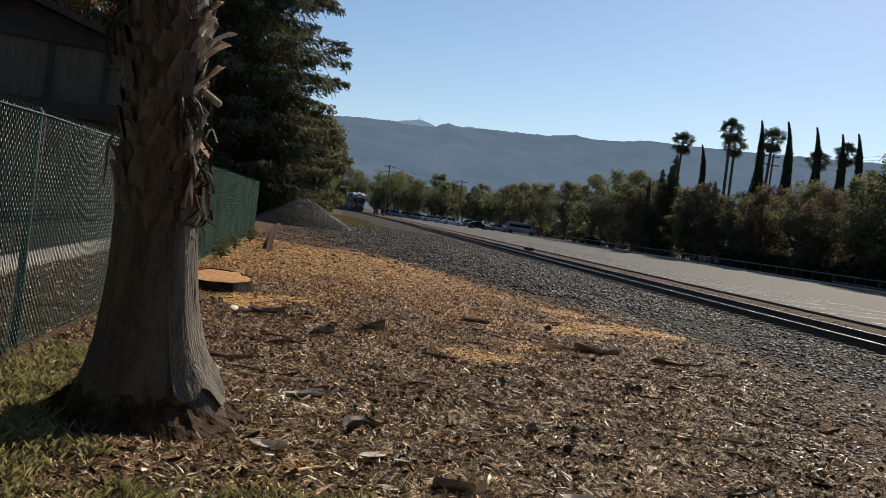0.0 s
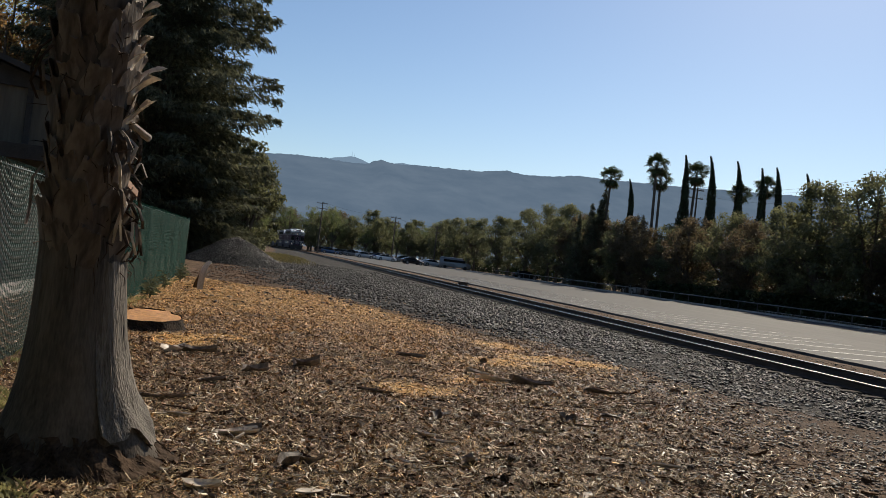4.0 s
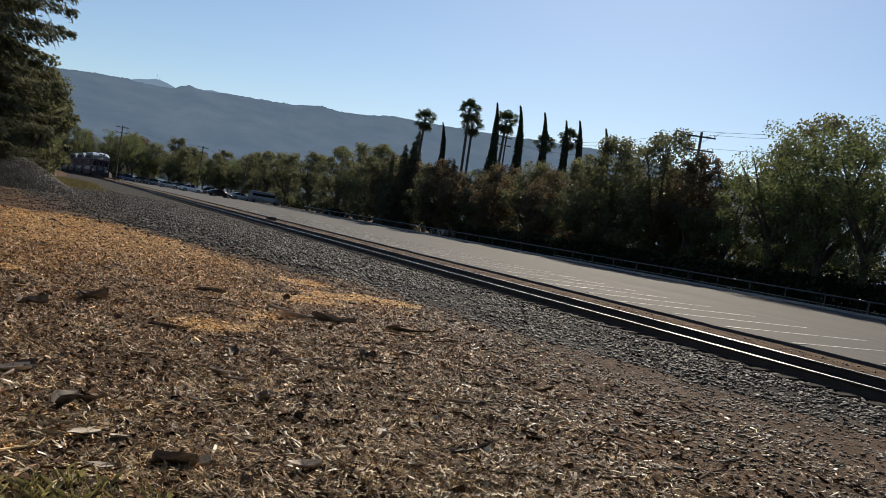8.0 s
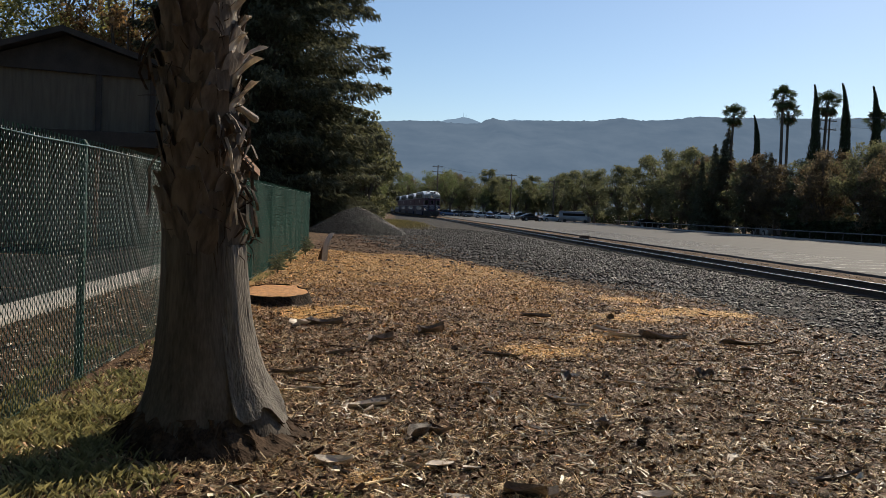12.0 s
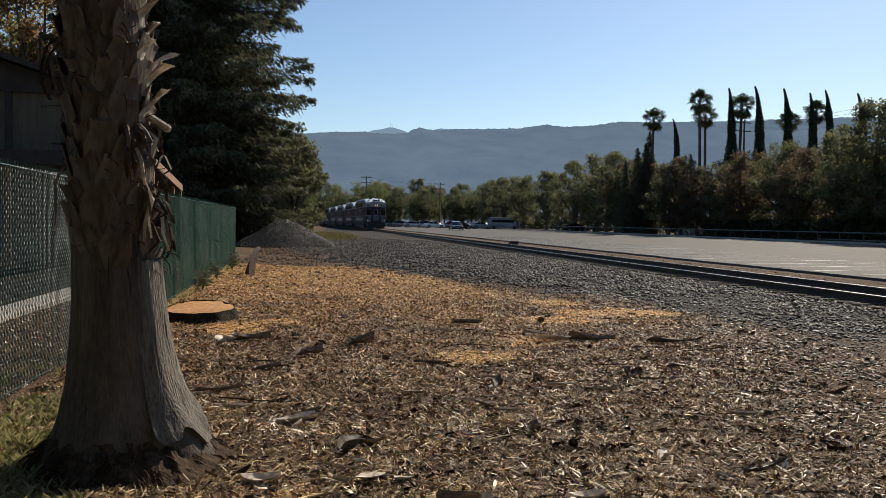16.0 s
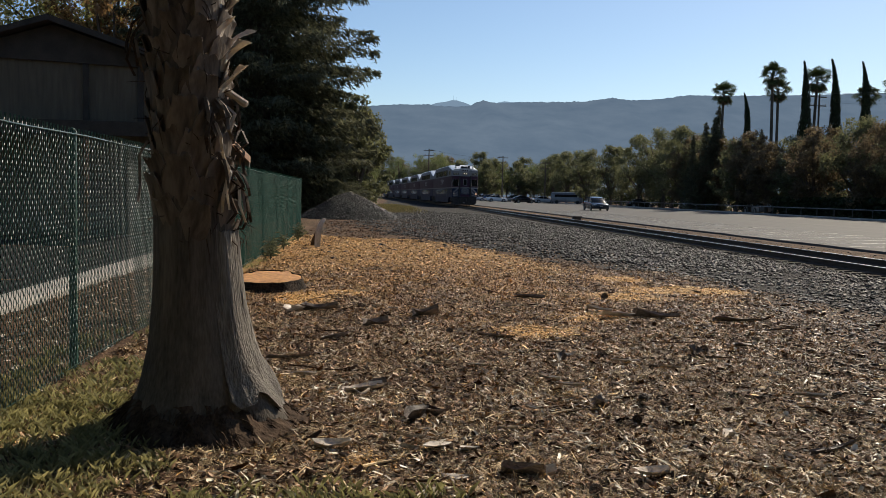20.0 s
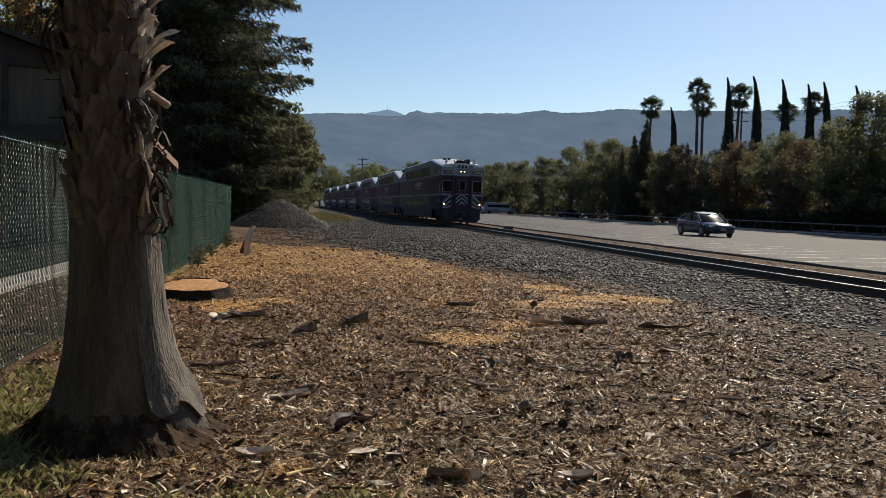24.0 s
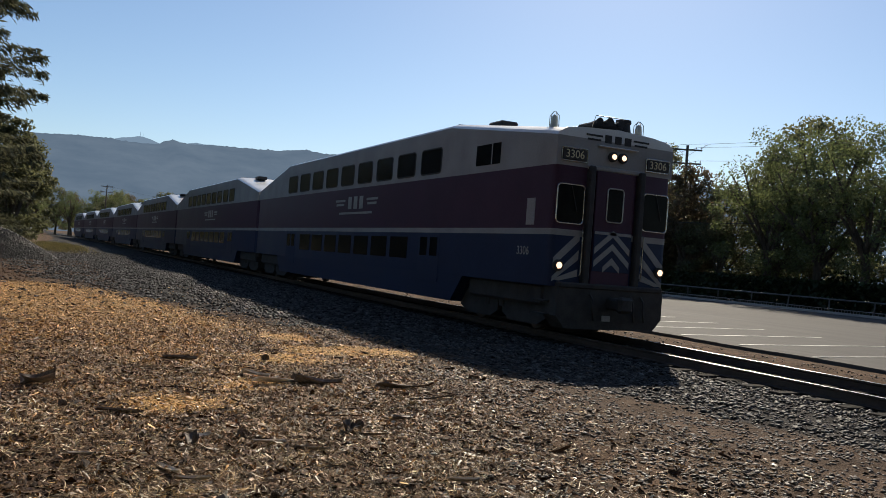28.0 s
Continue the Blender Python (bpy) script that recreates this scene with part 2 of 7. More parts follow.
def ground_material(name, layers, rough=0.95, bump=0.6, fine=45.0, dist=0.02):
    """Soil whose layers (attribute, dark, light) lie over one another where the attribute says so."""
    m = bpy.data.materials.new(name)
    m.use_nodes = True
    nt = m.node_tree
    N, L = nt.nodes, nt.links
    b = N["Principled BSDF"]
    b.inputs["Roughness"].default_value = rough
    b.inputs["Specular IOR Level"].default_value = 0.08
    co = N.new("ShaderNodeTexCoord")

    def noise_node(s, d=5):
        n = N.new("ShaderNodeTexNoise")
        n.inputs["Scale"].default_value, n.inputs["Detail"].default_value, n.inputs["Roughness"].default_value = s, d, 0.65
        L.new(co.outputs["Object"], n.inputs["Vector"])
        return n

    coarse, mid, small = noise_node(0.9), noise_node(7), noise_node(fine)
    vor = N.new("ShaderNodeTexVoronoi")
    vor.inputs["Scale"].default_value = fine * 0.8
    L.new(co.outputs["Object"], vor.inputs["Vector"])
    colour = None
    for attribute, dark, light in layers:
        f = N.new("ShaderNodeMath")
        f.operation = "MULTIPLY_ADD"
        L.new(small.outputs["Fac"], f.inputs[0])
        f.inputs[1].default_value = 0.9
        L.new(mid.outputs["Fac"], f.inputs[2])
        r = N.new("ShaderNodeMapRange")
        r.inputs["From Min"].default_value, r.inputs["From Max"].default_value = 0.68, 1.2
        L.new(f.outputs[0], r.inputs["Value"])
        mix = N.new("ShaderNodeMix")
        mix.data_type = "RGBA"
        mix.inputs["A"].default_value, mix.inputs["B"].default_value = (*dark, 1), (*light, 1)
        L.new(r.outputs["Result"], mix.inputs["Factor"])
        if colour is None:
            colour = mix.outputs["Result"]
            continue
        at = N.new("ShaderNodeAttribute")
        at.attribute_name = attribute
        e = N.new("ShaderNodeMath")
        e.operation = "MULTIPLY_ADD"
        L.new(mid.outputs["Fac"], e.inputs[0])
        e.inputs[1].default_value = 0.9
        L.new(at.outputs["Fac"], e.inputs[2])
        er = N.new("ShaderNodeMapRange")
        er.inputs["From Min"].default_value, er.inputs["From Max"].default_value = 0.8, 1.15
        L.new(e.outputs[0], er.inputs["Value"])
        mm = N.new("ShaderNodeMix")
        mm.data_type = "RGBA"
        L.new(er.outputs["Result"], mm.inputs["Factor"])
        L.new(colour, mm.inputs["A"])
        L.new(mix.outputs["Result"], mm.inputs["B"])
        colour = mm.outputs["Result"]
    hs = N.new("ShaderNodeHueSaturation")
    vr = N.new("ShaderNodeMapRange")
    vr.inputs["From Min"].default_value, vr.inputs["From Max"].default_value = 0.35, 0.65
    vr.inputs["To Min"].default_value, vr.inputs["To Max"].default_value = 0.7, 1.25
    L.new(coarse.outputs["Fac"], vr.inputs["Value"])
    L.new(vr.outputs["Result"], hs.inputs["Value"])
    L.new(colour, hs.inputs["Color"])
    L.new(hs.outputs["Color"], b.inputs["Base Color"])
    bp = N.new("ShaderNodeBump")
    bp.inputs["Strength"].default_value, bp.inputs["Distance"].default_value = bump, dist
    hsum = N.new("ShaderNodeMath")
    hsum.operation = "ADD"
    L.new(vor.outputs["Distance"], hsum.inputs[0])
    L.new(small.outputs["Fac"], hsum.inputs[1])
    L.new(hsum.outputs[0], bp.inputs["Height"])
    L.new(bp.outputs["Normal"], b.inputs["Normal"])
    return m


M_SOIL = ground_material("soil_mulch", [
    ("", (0.018, 0.0112, 0.0072), (0.180, 0.110, 0.067)),
    ("gravel", (0.013, 0.0118, 0.011), (0.062, 0.056, 0.052)),
    ("mulch", (0.11, 0.060, 0.024), (0.50, 0.315, 0.130)),
    ("sawdust", (0.52, 0.285, 0.095), (0.82, 0.51, 0.20)),
    ("grass", (0.05, 0.045, 0.018), (0.20, 0.165, 0.065))])
M_BALLAST = ground_material("ballast_bed", [("", (0.010, 0.0095, 0.0095), (0.055, 0.052, 0.05))], fine=22, bump=1.0, dist=0.05)
M_STONE = material("ballast_stone", (0.015, 0.014, 0.0135), (0.108, 0.103, 0.099), rough=0.6, scale=9, fine=60, bump=0.3, island=0.9, spec=0.11)
M_ASPHALT = material("asphalt", (0.068, 0.066, 0.064), (0.115, 0.111, 0.107), rough=0.76, scale=0.9, fine=11, bump=0.10, rough2=0.86, stretch=(1, 0.06, 1), spec=0.07)
# near-black asphalt: the carport's shade is put into the drive's colour
M_DRIVE = material("shaded_drive_asphalt", (0.010, 0.010, 0.010), (0.026, 0.025, 0.024), rough=0.9, scale=1.5, fine=20, bump=0.2, spec=0.05)
M_KERB = material("weathered_kerb", (0.22, 0.205, 0.175), (0.36, 0.335, 0.29), rough=0.85, scale=2, fine=40)
M_SOILSTONE = material("soil_stone", (0.023, 0.0172, 0.0135), (0.160, 0.126, 0.102), rough=0.6, scale=9, fine=60, bump=0.3, island=0.5, spec=0.2)
M_LINE = material("road_paint", (0.16, 0.16, 0.15), (0.55, 0.55, 0.52), rough=0.6, scale=3, fine=40)
M_CONC = material("concrete", (0.30, 0.28, 0.25), (0.45, 0.43, 0.39), rough=0.85, scale=2, fine=40)
M_CHIP = material("wood_chip", (0.30, 0.145, 0.046), (0.92, 0.555, 0.205), spec=0.16, rough=0.5, scale=14, fine=90, bump=0.2, island=0.7)
M_STRAW = material("dry_straw", (0.13, 0.085, 0.044), (0.80, 0.590, 0.320), spec=0.13, rough=0.48, scale=8, fine=70, bump=0.1, island=0.8)
M_BARK_LITTER = material("bark_litter", (0.035, 0.018, 0.009), (0.13, 0.070, 0.036), spec=0.15, rough=0.8, scale=14, fine=70, bump=0.5, island=0.5)
M_DRYLEAF = material("dry_leaf", (0.40, 0.32, 0.24), (0.74, 0.65, 0.54), spec=0.2, rough=0.55, scale=9, fine=50, bump=0.3, obrand=0.25, stretch=(1, 5, 1))
M_REDCHIP = material("bark_mulch_shred", (0.085, 0.043, 0.023), (0.54, 0.315, 0.160), spec=0.2, rough=0.55, scale=14, fine=70, bump=0.3, island=0.7)
M_PALESTRAW = material("bleached_straw", (0.30, 0.235, 0.15), (0.86, 0.74, 0.53), spec=0.3, rough=0.5, scale=9, fine=50, bump=0.2, island=0.45)
M_FLAKE = material("leaf_flake", (0.36, 0.29, 0.19), (0.82, 0.72, 0.56), spec=0.4, rough=0.45, scale=9, fine=50, bump=0.2, island=0.35)
M_SAWCHIP = material("sawdust_chip", (0.42, 0.22, 0.065), (0.90, 0.56, 0.21), spec=0.12, rough=0.6, scale=9, fine=60, bump=0.2, island=0.5)
M_DARKSCRAP = material("brown_palm_scrap", (0.055, 0.040, 0.030), (0.25, 0.19, 0.145), spec=0.2, rough=0.55, scale=9, fine=50, bump=0.4, obrand=0.4, stretch=(1, 5, 1))
M_STALK = material("dead_stalk_skin", (0.38, 0.29, 0.21), (0.68, 0.56, 0.44), rough=0.6, scale=5, fine=40, bump=0.3, stretch=(1, 1, 0.3))
M_PILEROCK = material("dark_crushed_rock", (0.008, 0.008, 0.0083), (0.036, 0.035, 0.035), rough=0.5, scale=9, fine=60, bump=0.3, island=0.5, spec=0.25)
M_GRASS = leaf_material("green_grass", (0.100, 0.106, 0.047), (0.290, 0.265, 0.130), thin=0.42)
M_RAIL = material("rail_steel", (0.05, 0.035, 0.028), (0.10, 0.07, 0.055), rough=0.6, metal=0.3, scale=4, fine=60)
M_RAILTOP = material("worn_rail_head", (0.45, 0.44, 0.43), (0.6, 0.59, 0.58), rough=0.22, metal=1.0, scale=2, fine=30, bump=0.05)
M_TIE = material("tie_wood", (0.010, 0.009, 0.008), (0.035, 0.030, 0.026), spec=0.1, rough=0.95, scale=5, fine=40, obrand=0.3, stretch=(1, 8, 8))
M_PALMBASE = material("palm_trunk_skin", (0.042, 0.035, 0.028), (0.140, 0.116, 0.092), spec=0.15, rough=0.9, scale=9, fine=80, bump=0.5, stretch=(1, 1, 0.14), dist=0.010)
# torn skin kept paler than the trunk to paint its sunlit strip
M_PALMSKIN = material("sunlit_grey_skin", (0.060, 0.051, 0.042), (0.235, 0.205, 0.17), spec=0.2, rough=0.85, scale=11, fine=85, bump=0.9, stretch=(1, 1, 0.12), dist=0.018)
M_BOOT = material("palm_leaf_base", (0.056, 0.043, 0.034), (0.22, 0.170, 0.130), spec=0.2, rough=0.8, scale=8, fine=40, bump=0.5, obrand=0.25, stretch=(1, 1, 0.3))
# much paler copy of the leaf base colour, for the sunlit rim
M_BOOTPALE = let_light_through(material("sunlit_dry_leaf_base", (0.45, 0.375, 0.295), (0.84, 0.755, 0.645), spec=0.3, rough=0.6, scale=8, fine=40, bump=0.4, obrand=0.25, stretch=(1, 1, 0.3)), 0.35)
M_FIBRE = material("palm_fibre", (0.020, 0.014, 0.010), (0.090, 0.060, 0.040), spec=0.05, rough=0.95, scale=12, fine=60, bump=0.7, island=0.3)
M_STUMPTOP = material("fresh_cut_wood", (0.30, 0.125, 0.036), (0.68, 0.33, 0.105), rough=0.8, scale=11, fine=50, bump=1.0, dist=0.02)
M_STUMPBARK = material("stump_bark", (0.012, 0.009, 0.007), (0.06, 0.042, 0.03), rough=0.95, scale=8, fine=30, bump=1.0, dist=0.04, spec=0.1)
M_THATCH = material("matted_dead_grass", (0.055, 0.034, 0.018), (0.42, 0.275, 0.14), spec=0.12, rough=0.6, scale=5, fine=60, bump=0.1, island=0.7)
M_BARK = material("tree_bark", (0.04, 0.03, 0.022), (0.14, 0.11, 0.08), rough=0.9, scale=4, fine=20, bump=1.0, stretch=(1, 1, 0.25), dist=0.05)
M_GALV = material("green_coated_steel", (0.012, 0.05, 0.036), (0.03, 0.09, 0.065), rough=0.4, scale=5, fine=50, bump=0.05)
M_WIRE = material("green_vinyl_wire", (0.010, 0.048, 0.038), (0.020, 0.078, 0.062), rough=0.36, scale=2, fine=30, bump=0, spec=0.34)
M_WIREFAR = material("matt_green_vinyl_wire", (0.011, 0.056, 0.044), (0.022, 0.090, 0.071), rough=0.55, scale=2, fine=30, bump=0, spec=0.04)
M_BARNWALL = material("dark_board_wall", (0.115, 0.103, 0.080), (0.185, 0.165, 0.126), rough=0.85, scale=2, fine=30, stretch=(6, 6, 0.6))
M_BARNROOF = material("dark_shingle_roof", (0.040, 0.037, 0.034), (0.080, 0.073, 0.066), rough=0.85, scale=3, fine=30)
M_EAVE = material("brown_painted_fascia", (0.20, 0.10, 0.05), (0.32, 0.175, 0.09), rough=0.6, scale=3, fine=40)
M_POLE = material("weathered_pole_wood", (0.05, 0.04, 0.032), (0.13, 0.105, 0.085), rough=0.9, scale=3, fine=30, stretch=(1, 1, 0.2))
M_STEEL = material("galvanised_steel", (0.35, 0.35, 0.35), (0.5, 0.5, 0.5), rough=0.4, metal=0.8, scale=4, fine=40, bump=0.05)
M_BARRIER = material("weathered_pipe_steel", (0.07, 0.07, 0.07), (0.16, 0.16, 0.155), rough=0.45, metal=0.5, scale=4, fine=40, bump=0.05)
M_CABLE = material("black_cable", (0.01, 0.01, 0.01), (0.03, 0.03, 0.03), rough=0.6, bump=0)
M_CERAMIC = material("insulator_ceramic", (0.10, 0.07, 0.06), (0.2, 0.15, 0.13), rough=0.2, bump=0)
# foliage
M_CONIFER = leaf_material("conifer_needles", (0.070, 0.076, 0.050), (0.150, 0.152, 0.098), thin=0.30, spec=0.03, island=0.4)
M_OAK = leaf_material("street_tree_leaves", (0.072, 0.080, 0.046), (0.160, 0.163, 0.088), thin=0.50, island=0.28)
M_REDTREE = leaf_material("turning_tree_leaves", (0.080, 0.068, 0.045), (0.165, 0.132, 0.080), thin=0.50, island=0.28)
M_BRIGHT = leaf_material("sunlit_tree_leaves", (0.080, 0.100, 0.046), (0.170, 0.196, 0.090), thin=0.48, island=0.3)
M_YELLOW = leaf_material("yellowing_leaves", (0.13, 0.135, 0.052), (0.31, 0.29, 0.115), thin=0.5)
M_RUST = leaf_material("rusty_leaves", (0.12, 0.085, 0.043), (0.28, 0.185, 0.09), thin=0.5)
M_CYPRESS = leaf_material("cypress_leaves", (0.012, 0.022, 0.012), (0.03, 0.045, 0.02), thin=0.1)
M_FROND = leaf_material("palm_frond_leaves", (0.022, 0.032, 0.012), (0.06, 0.075, 0.026), thin=0.2)
M_DEADFROND = leaf_material("dead_palm_skirt", (0.07, 0.05, 0.03), (0.17, 0.12, 0.07), thin=0.15)
M_DRYGRASS = leaf_material("dry_grass_blades", (0.085, 0.080, 0.040), (0.20, 0.175, 0.085), thin=0.3)
M_WEED = leaf_material("dull_weed_leaves", (0.075, 0.085, 0.052), (0.14, 0.15, 0.09), thin=0.2)
M_HEDGE = leaf_material("hedge_leaves", (0.015, 0.025, 0.01), (0.04, 0.055, 0.02), thin=0.2)
# vehicles
M_WHITE = material("train_white_paint", (0.26, 0.257, 0.252), (0.36, 0.356, 0.35), rough=0.6, spec=0.1, scale=1.2, fine=30, bump=0.02)
M_PURPLE = material("train_purple_paint", (0.054, 0.024, 0.044), (0.075, 0.036, 0.061), spec=0.2, rough=0.5, scale=0.8, fine=25, bump=0.02)
M_BLUE = material("train_blue_paint", (0.014, 0.024, 0.060), (0.022, 0.036, 0.082), spec=0.2, rough=0.5, scale=0.8, fine=25, bump=0.02)
M_UNDER = material("underframe_grime", (0.020, 0.019, 0.019), (0.056, 0.053, 0.052), rough=0.8, scale=4, fine=40)
M_ROOFMETAL = material("train_roof_metal", (0.55, 0.55, 0.55), (0.72, 0.72, 0.72), rough=0.35, metal=0.2, scale=1, fine=30, bump=0.05)
M_GLASS = material("dark_glass", (0.006, 0.007, 0.008), (0.012, 0.013, 0.014), rough=0.16, scale=2, fine=20, bump=0, spec=0.10)
M_CHROME = material("bright_metal_trim", (0.5, 0.5, 0.5), (0.65, 0.65, 0.65), rough=0.25, metal=0.9, scale=5, fine=40, bump=0)
M_TYRE = material("tyre_rubber", (0.012, 0.012, 0.012), (0.03, 0.03, 0.03), rough=0.8, scale=10, fine=60)
M_LAMP = glow("headlamp_glow", (1.0, 0.62, 0.38), 2.0)
M_BEACON = material("beacon_lens", (0.5, 0.5, 0.42), (0.7, 0.7, 0.6), rough=0.15, bump=0)
M_DIGIT = material("number_paint", (0.62, 0.56, 0.36), (0.74, 0.68, 0.46), rough=0.5, bump=0)

# ---- plan ----
TRACK_X, RAIL_Z = 11.38, 0.06
rng = np.random.default_rng(7)


def track_x(y):
    return TRACK_X - 1.0e-4 * max(0.0, y - 50.0) ** 2


def interp(v, table):
    return float(np.interp(v, [a for a, _ in table], [b for _, b in table]))


MULCH_EDGE = [(-6, 2.2), (4, 2.6), (6, 3.0), (9, 4.2), (11, 4.9), (12.2, 5.4), (13.2, 5.2), (15, 4.3), (18, 3.7), (21.5, 2.8), (24, 2.2), (26, 1.4), (28, -1.5), (31, -3)]
GRAVEL_EDGE = [(-6, 9.0), (4, 8.8), (7, 8.2), (8, 7.6), (9.2, 7.1), (11, 6.5), (13, 6.0), (15, 5.3), (17, 4.6), (19, 3.8), (22, 2.8), (25, 1.8), (30, 0.6), (40, -0.8), (60, -0.6), (90, 0.6), (140, 3.0), (400, 4.0)]
SAWDUST = [(4.95, 12.95, 0.75, 0.42, 1.1), (4.2, 12.75, 0.9, 0.5, 0.95), (3.3, 11.8, 0.8, 0.5, 0.62), (-1.15, 11.3, 0.5, 0.6, 0.9), (1.5, 8.85, 0.7, 0.5, 0.6),
           (2.3, 9.9, 0.6, 0.4, 0.5), (4.0, 14.4, 0.5, 0.5, 0.8), (-0.3, 4.6, 0.25, 0.2, 0.5), (-0.6, 12.0, 0.4, 0.4, 0.7)]


def soft(a, b, v):
    u = min(1.0, max(0.0, (v - a) / (b - a)))
    return u * u * (3 - 2 * u)


def mulch_at(x, y):
    if x < -2.7 or y > 31:
        return 0.0
    e = interp(y, MULCH_EDGE)
    inside = 1 - soft(e - 0.9, e + 0.4, x)
    near = 0.08 + 0.52 * soft(7.4, 11.0, y + 0.3 * x + 0.8 * noise.noise(Vector((x * 1.2, y * 1.2, 61)))) + 0.40 * soft(11.2, 14.8, y + 0.6 * x + 1.5 * noise.noise(Vector((x * 0.9, y * 0.5, 60))))
    patch = 0.30 + 0.7 * soft(-0.35, 0.15, noise.noise(Vector((x * 0.75, y * 0.6, 20))) + 0.5 * noise.noise(Vector((x * 2.3, y * 2.0, 31))) + 0.6 * soft(12.5, 17, y))
    return inside * near * patch * (1 - soft(25.5, 27.5, y + 0.35 * x))


def gravel_at(x, y):
    if not -3 < x < 14.5:
        return 0.0
    e = interp(y, GRAVEL_EDGE)
    return soft(e - 1.1, e + 1.1, x + 0.9 * noise.noise(Vector((x * 0.8, y * 0.8, 44)))) * (1 - soft(12.0, 12.9, x))


def stony_at(x, y):
    """Where grey grit shows in the soil: the gravel and its worn border."""
    rim = 0.42 * soft(2.4, 5.2, x - 0.15 * (y - 5)) * (1 - soft(14, 17, y)) if x < 12 else 0.0
    return max(gravel_at(x, y), rim)


def sawdust_at(x, y):
    return max(max(0.0, 1.2 - ((x - a) / rx) ** 2 - ((y - b) / (1.35 * ry)) ** 2) * w for a, b, rx, ry, w in SAWDUST)


def grass_at(x, y):
    g = max(0.0, 1.0 - ((x + 2.1) / 0.9) ** 2 - ((y - 4.6) / 2.6) ** 2)
    g = max(g, 0.9 - ((x + 0.5) / 1.1) ** 2 - ((y - 3.7) / 0.6) ** 2)
    g = max(g, 0.7 - ((x - 1.8) / 2.2) ** 2 - ((y - 80) / 20) ** 2)
    if x < -2.6:
        g = max(g, 0.35)
    return max(0.0, g)


def height(x, y):
    """The ground's height: a nearly level yard that dips to the track bed."""
    z = -0.10 * soft(4.5, 8.0, x) - 0.03 * soft(8, 9, x)
    if x > 12.6:
        z += 0.09 * soft(12.6, 13.8, x)
    if x > 14:
        z -= 0.06
    if -12 < x < 14 and -4 < y < 60:
        n = noise.noise(Vector((x * 0.7, y * 0.7, 0.3))) * 0.03 + noise.noise(Vector((x * 2.6, y * 2.6, 4.0))) * 0.018
        near = 1 - soft(4.5, 7.0, x)
        n += noise.noise(Vector((x * 8, y * 8, 9.0))) * 0.010 * (1 if x < 6 else 0.5)
        n += near * (0.020 * noise.noise(Vector((x * 1.5, y * 1.9, 14.0))) + 0.040 * max(0.0, noise.noise(Vector((x * 3.4, y * 4.2, 17.0))) - 0.08))
        n += 0.05 * soft(9.2, 9.7, x)
        z += n * (1 - soft(30, 60, y)) * (1 - soft(9, 10, x))
    if abs(x) > 300 or abs(y) > 500:
        z -= 0.5
    return z


def build_ground():
    xs = np.concatenate([[-4500, -1200, -400, -120, -50, -25, -14, -9, -6, -4.4, -3.5], np.arange(-2.9, 7.0, 0.11), np.arange(7.0, 14.2, 0.3), [16, 20, 26, 34, 42, 47, 54, 70, 120, 400, 1200, 4500]])
    ys = np.concatenate([[-3000, -600, -120, -40, -15, -7, -3, 0, 1.5, 2.5], np.arange(3.2, 14, 0.11), np.arange(14, 30, 0.2), np.arange(30, 62, 0.8), [66, 72, 80, 90, 105, 120, 140, 165, 200, 250, 320, 420, 600, 1000, 2000, 4500]])
    nx, ny = len(xs), len(ys)
    co = np.array([(x, y, height(x, y)) for y in ys for x in xs])
    i = np.arange((ny - 1) * nx).reshape(ny - 1, nx)[:, :-1].ravel()
    faces = np.stack([i, i + 1, i + nx + 1, i + nx], 1)
    me = fast_mesh("ground", co, faces, M_SOIL, smooth=True)
    for key, fn in (("mulch", mulch_at), ("gravel", stony_at), ("sawdust", sawdust_at), ("grass", grass_at)):
        at = me.attributes.new(key, "FLOAT", "POINT")
        at.data.foreach_set("value", np.array([fn(x, y) for x, y, _ in co], np.float32))
    tagged(new("ground", me), "bare brown yard soil with mulch and gravel", "ground", kind="structure")


build_ground()


def lot_edge(y):
    """Where the asphalt's broken edge runs along the track."""
    return 14.75 + 0.22 * noise.noise(Vector((y * 0.35, 3, 0))) + 0.10 * noise.noise(Vector((y * 1.7, 9, 0)))


def build_lot():
    sh = Shape()
    ys = [-60, -20, 0] + [2 + 0.4 * k for k in range(110)] + [48, 54, 62, 72, 84, 100, 130, 160, 200, 300]
    rows = []
    for y in ys:
        e = lot_edge(y)
        rows.append([(e, y, -0.12), (e + 0.03, y, 0.012), (e + 0.5, y, 0.03), (18, y, 0.03), (24, y, 0.03), (32, y, 0.03), (41.6, y, 0.03), (41.6, y, -0.12)])
    n = len(rows[0])
    sh.add([p for row in rows for p in row], [(j * n + i, j * n + i + 1, (j + 1) * n + i + 1, (j + 1) * n + i) for j in range(len(ys) - 1) for i in range(n - 1)])
    lot = solid("pavement", sh, M_ASPHALT, "wide grey asphalt parking lot beside the tracks", "parking lot", kind="structure")
    for k in range(36):
        y = 9.26 + 2.06 * k
        a = lot_edge(y) + 0.12 + 0.15 * math.sin(k * 2.3)
        L = 20.95 - a
        s = Shape().box((a + L / 2, y + 0.14 * L / 2, 0.034), (L, 0.085, 0.006), m=pose(0, 0, 0, 0, 0, 7.9))
        part("stall_line", s, M_LINE, lot, "worn white painted stall line")
    # kerb and verge beyond the lot
    kerb = Shape().box((41.9, 120, 0.04), (0.3, 360, 0.24), 0.02)
    solid("kerb", kerb, M_CONC, "low concrete kerb along the parking lot", "kerb", kind="structure")


build_lot()


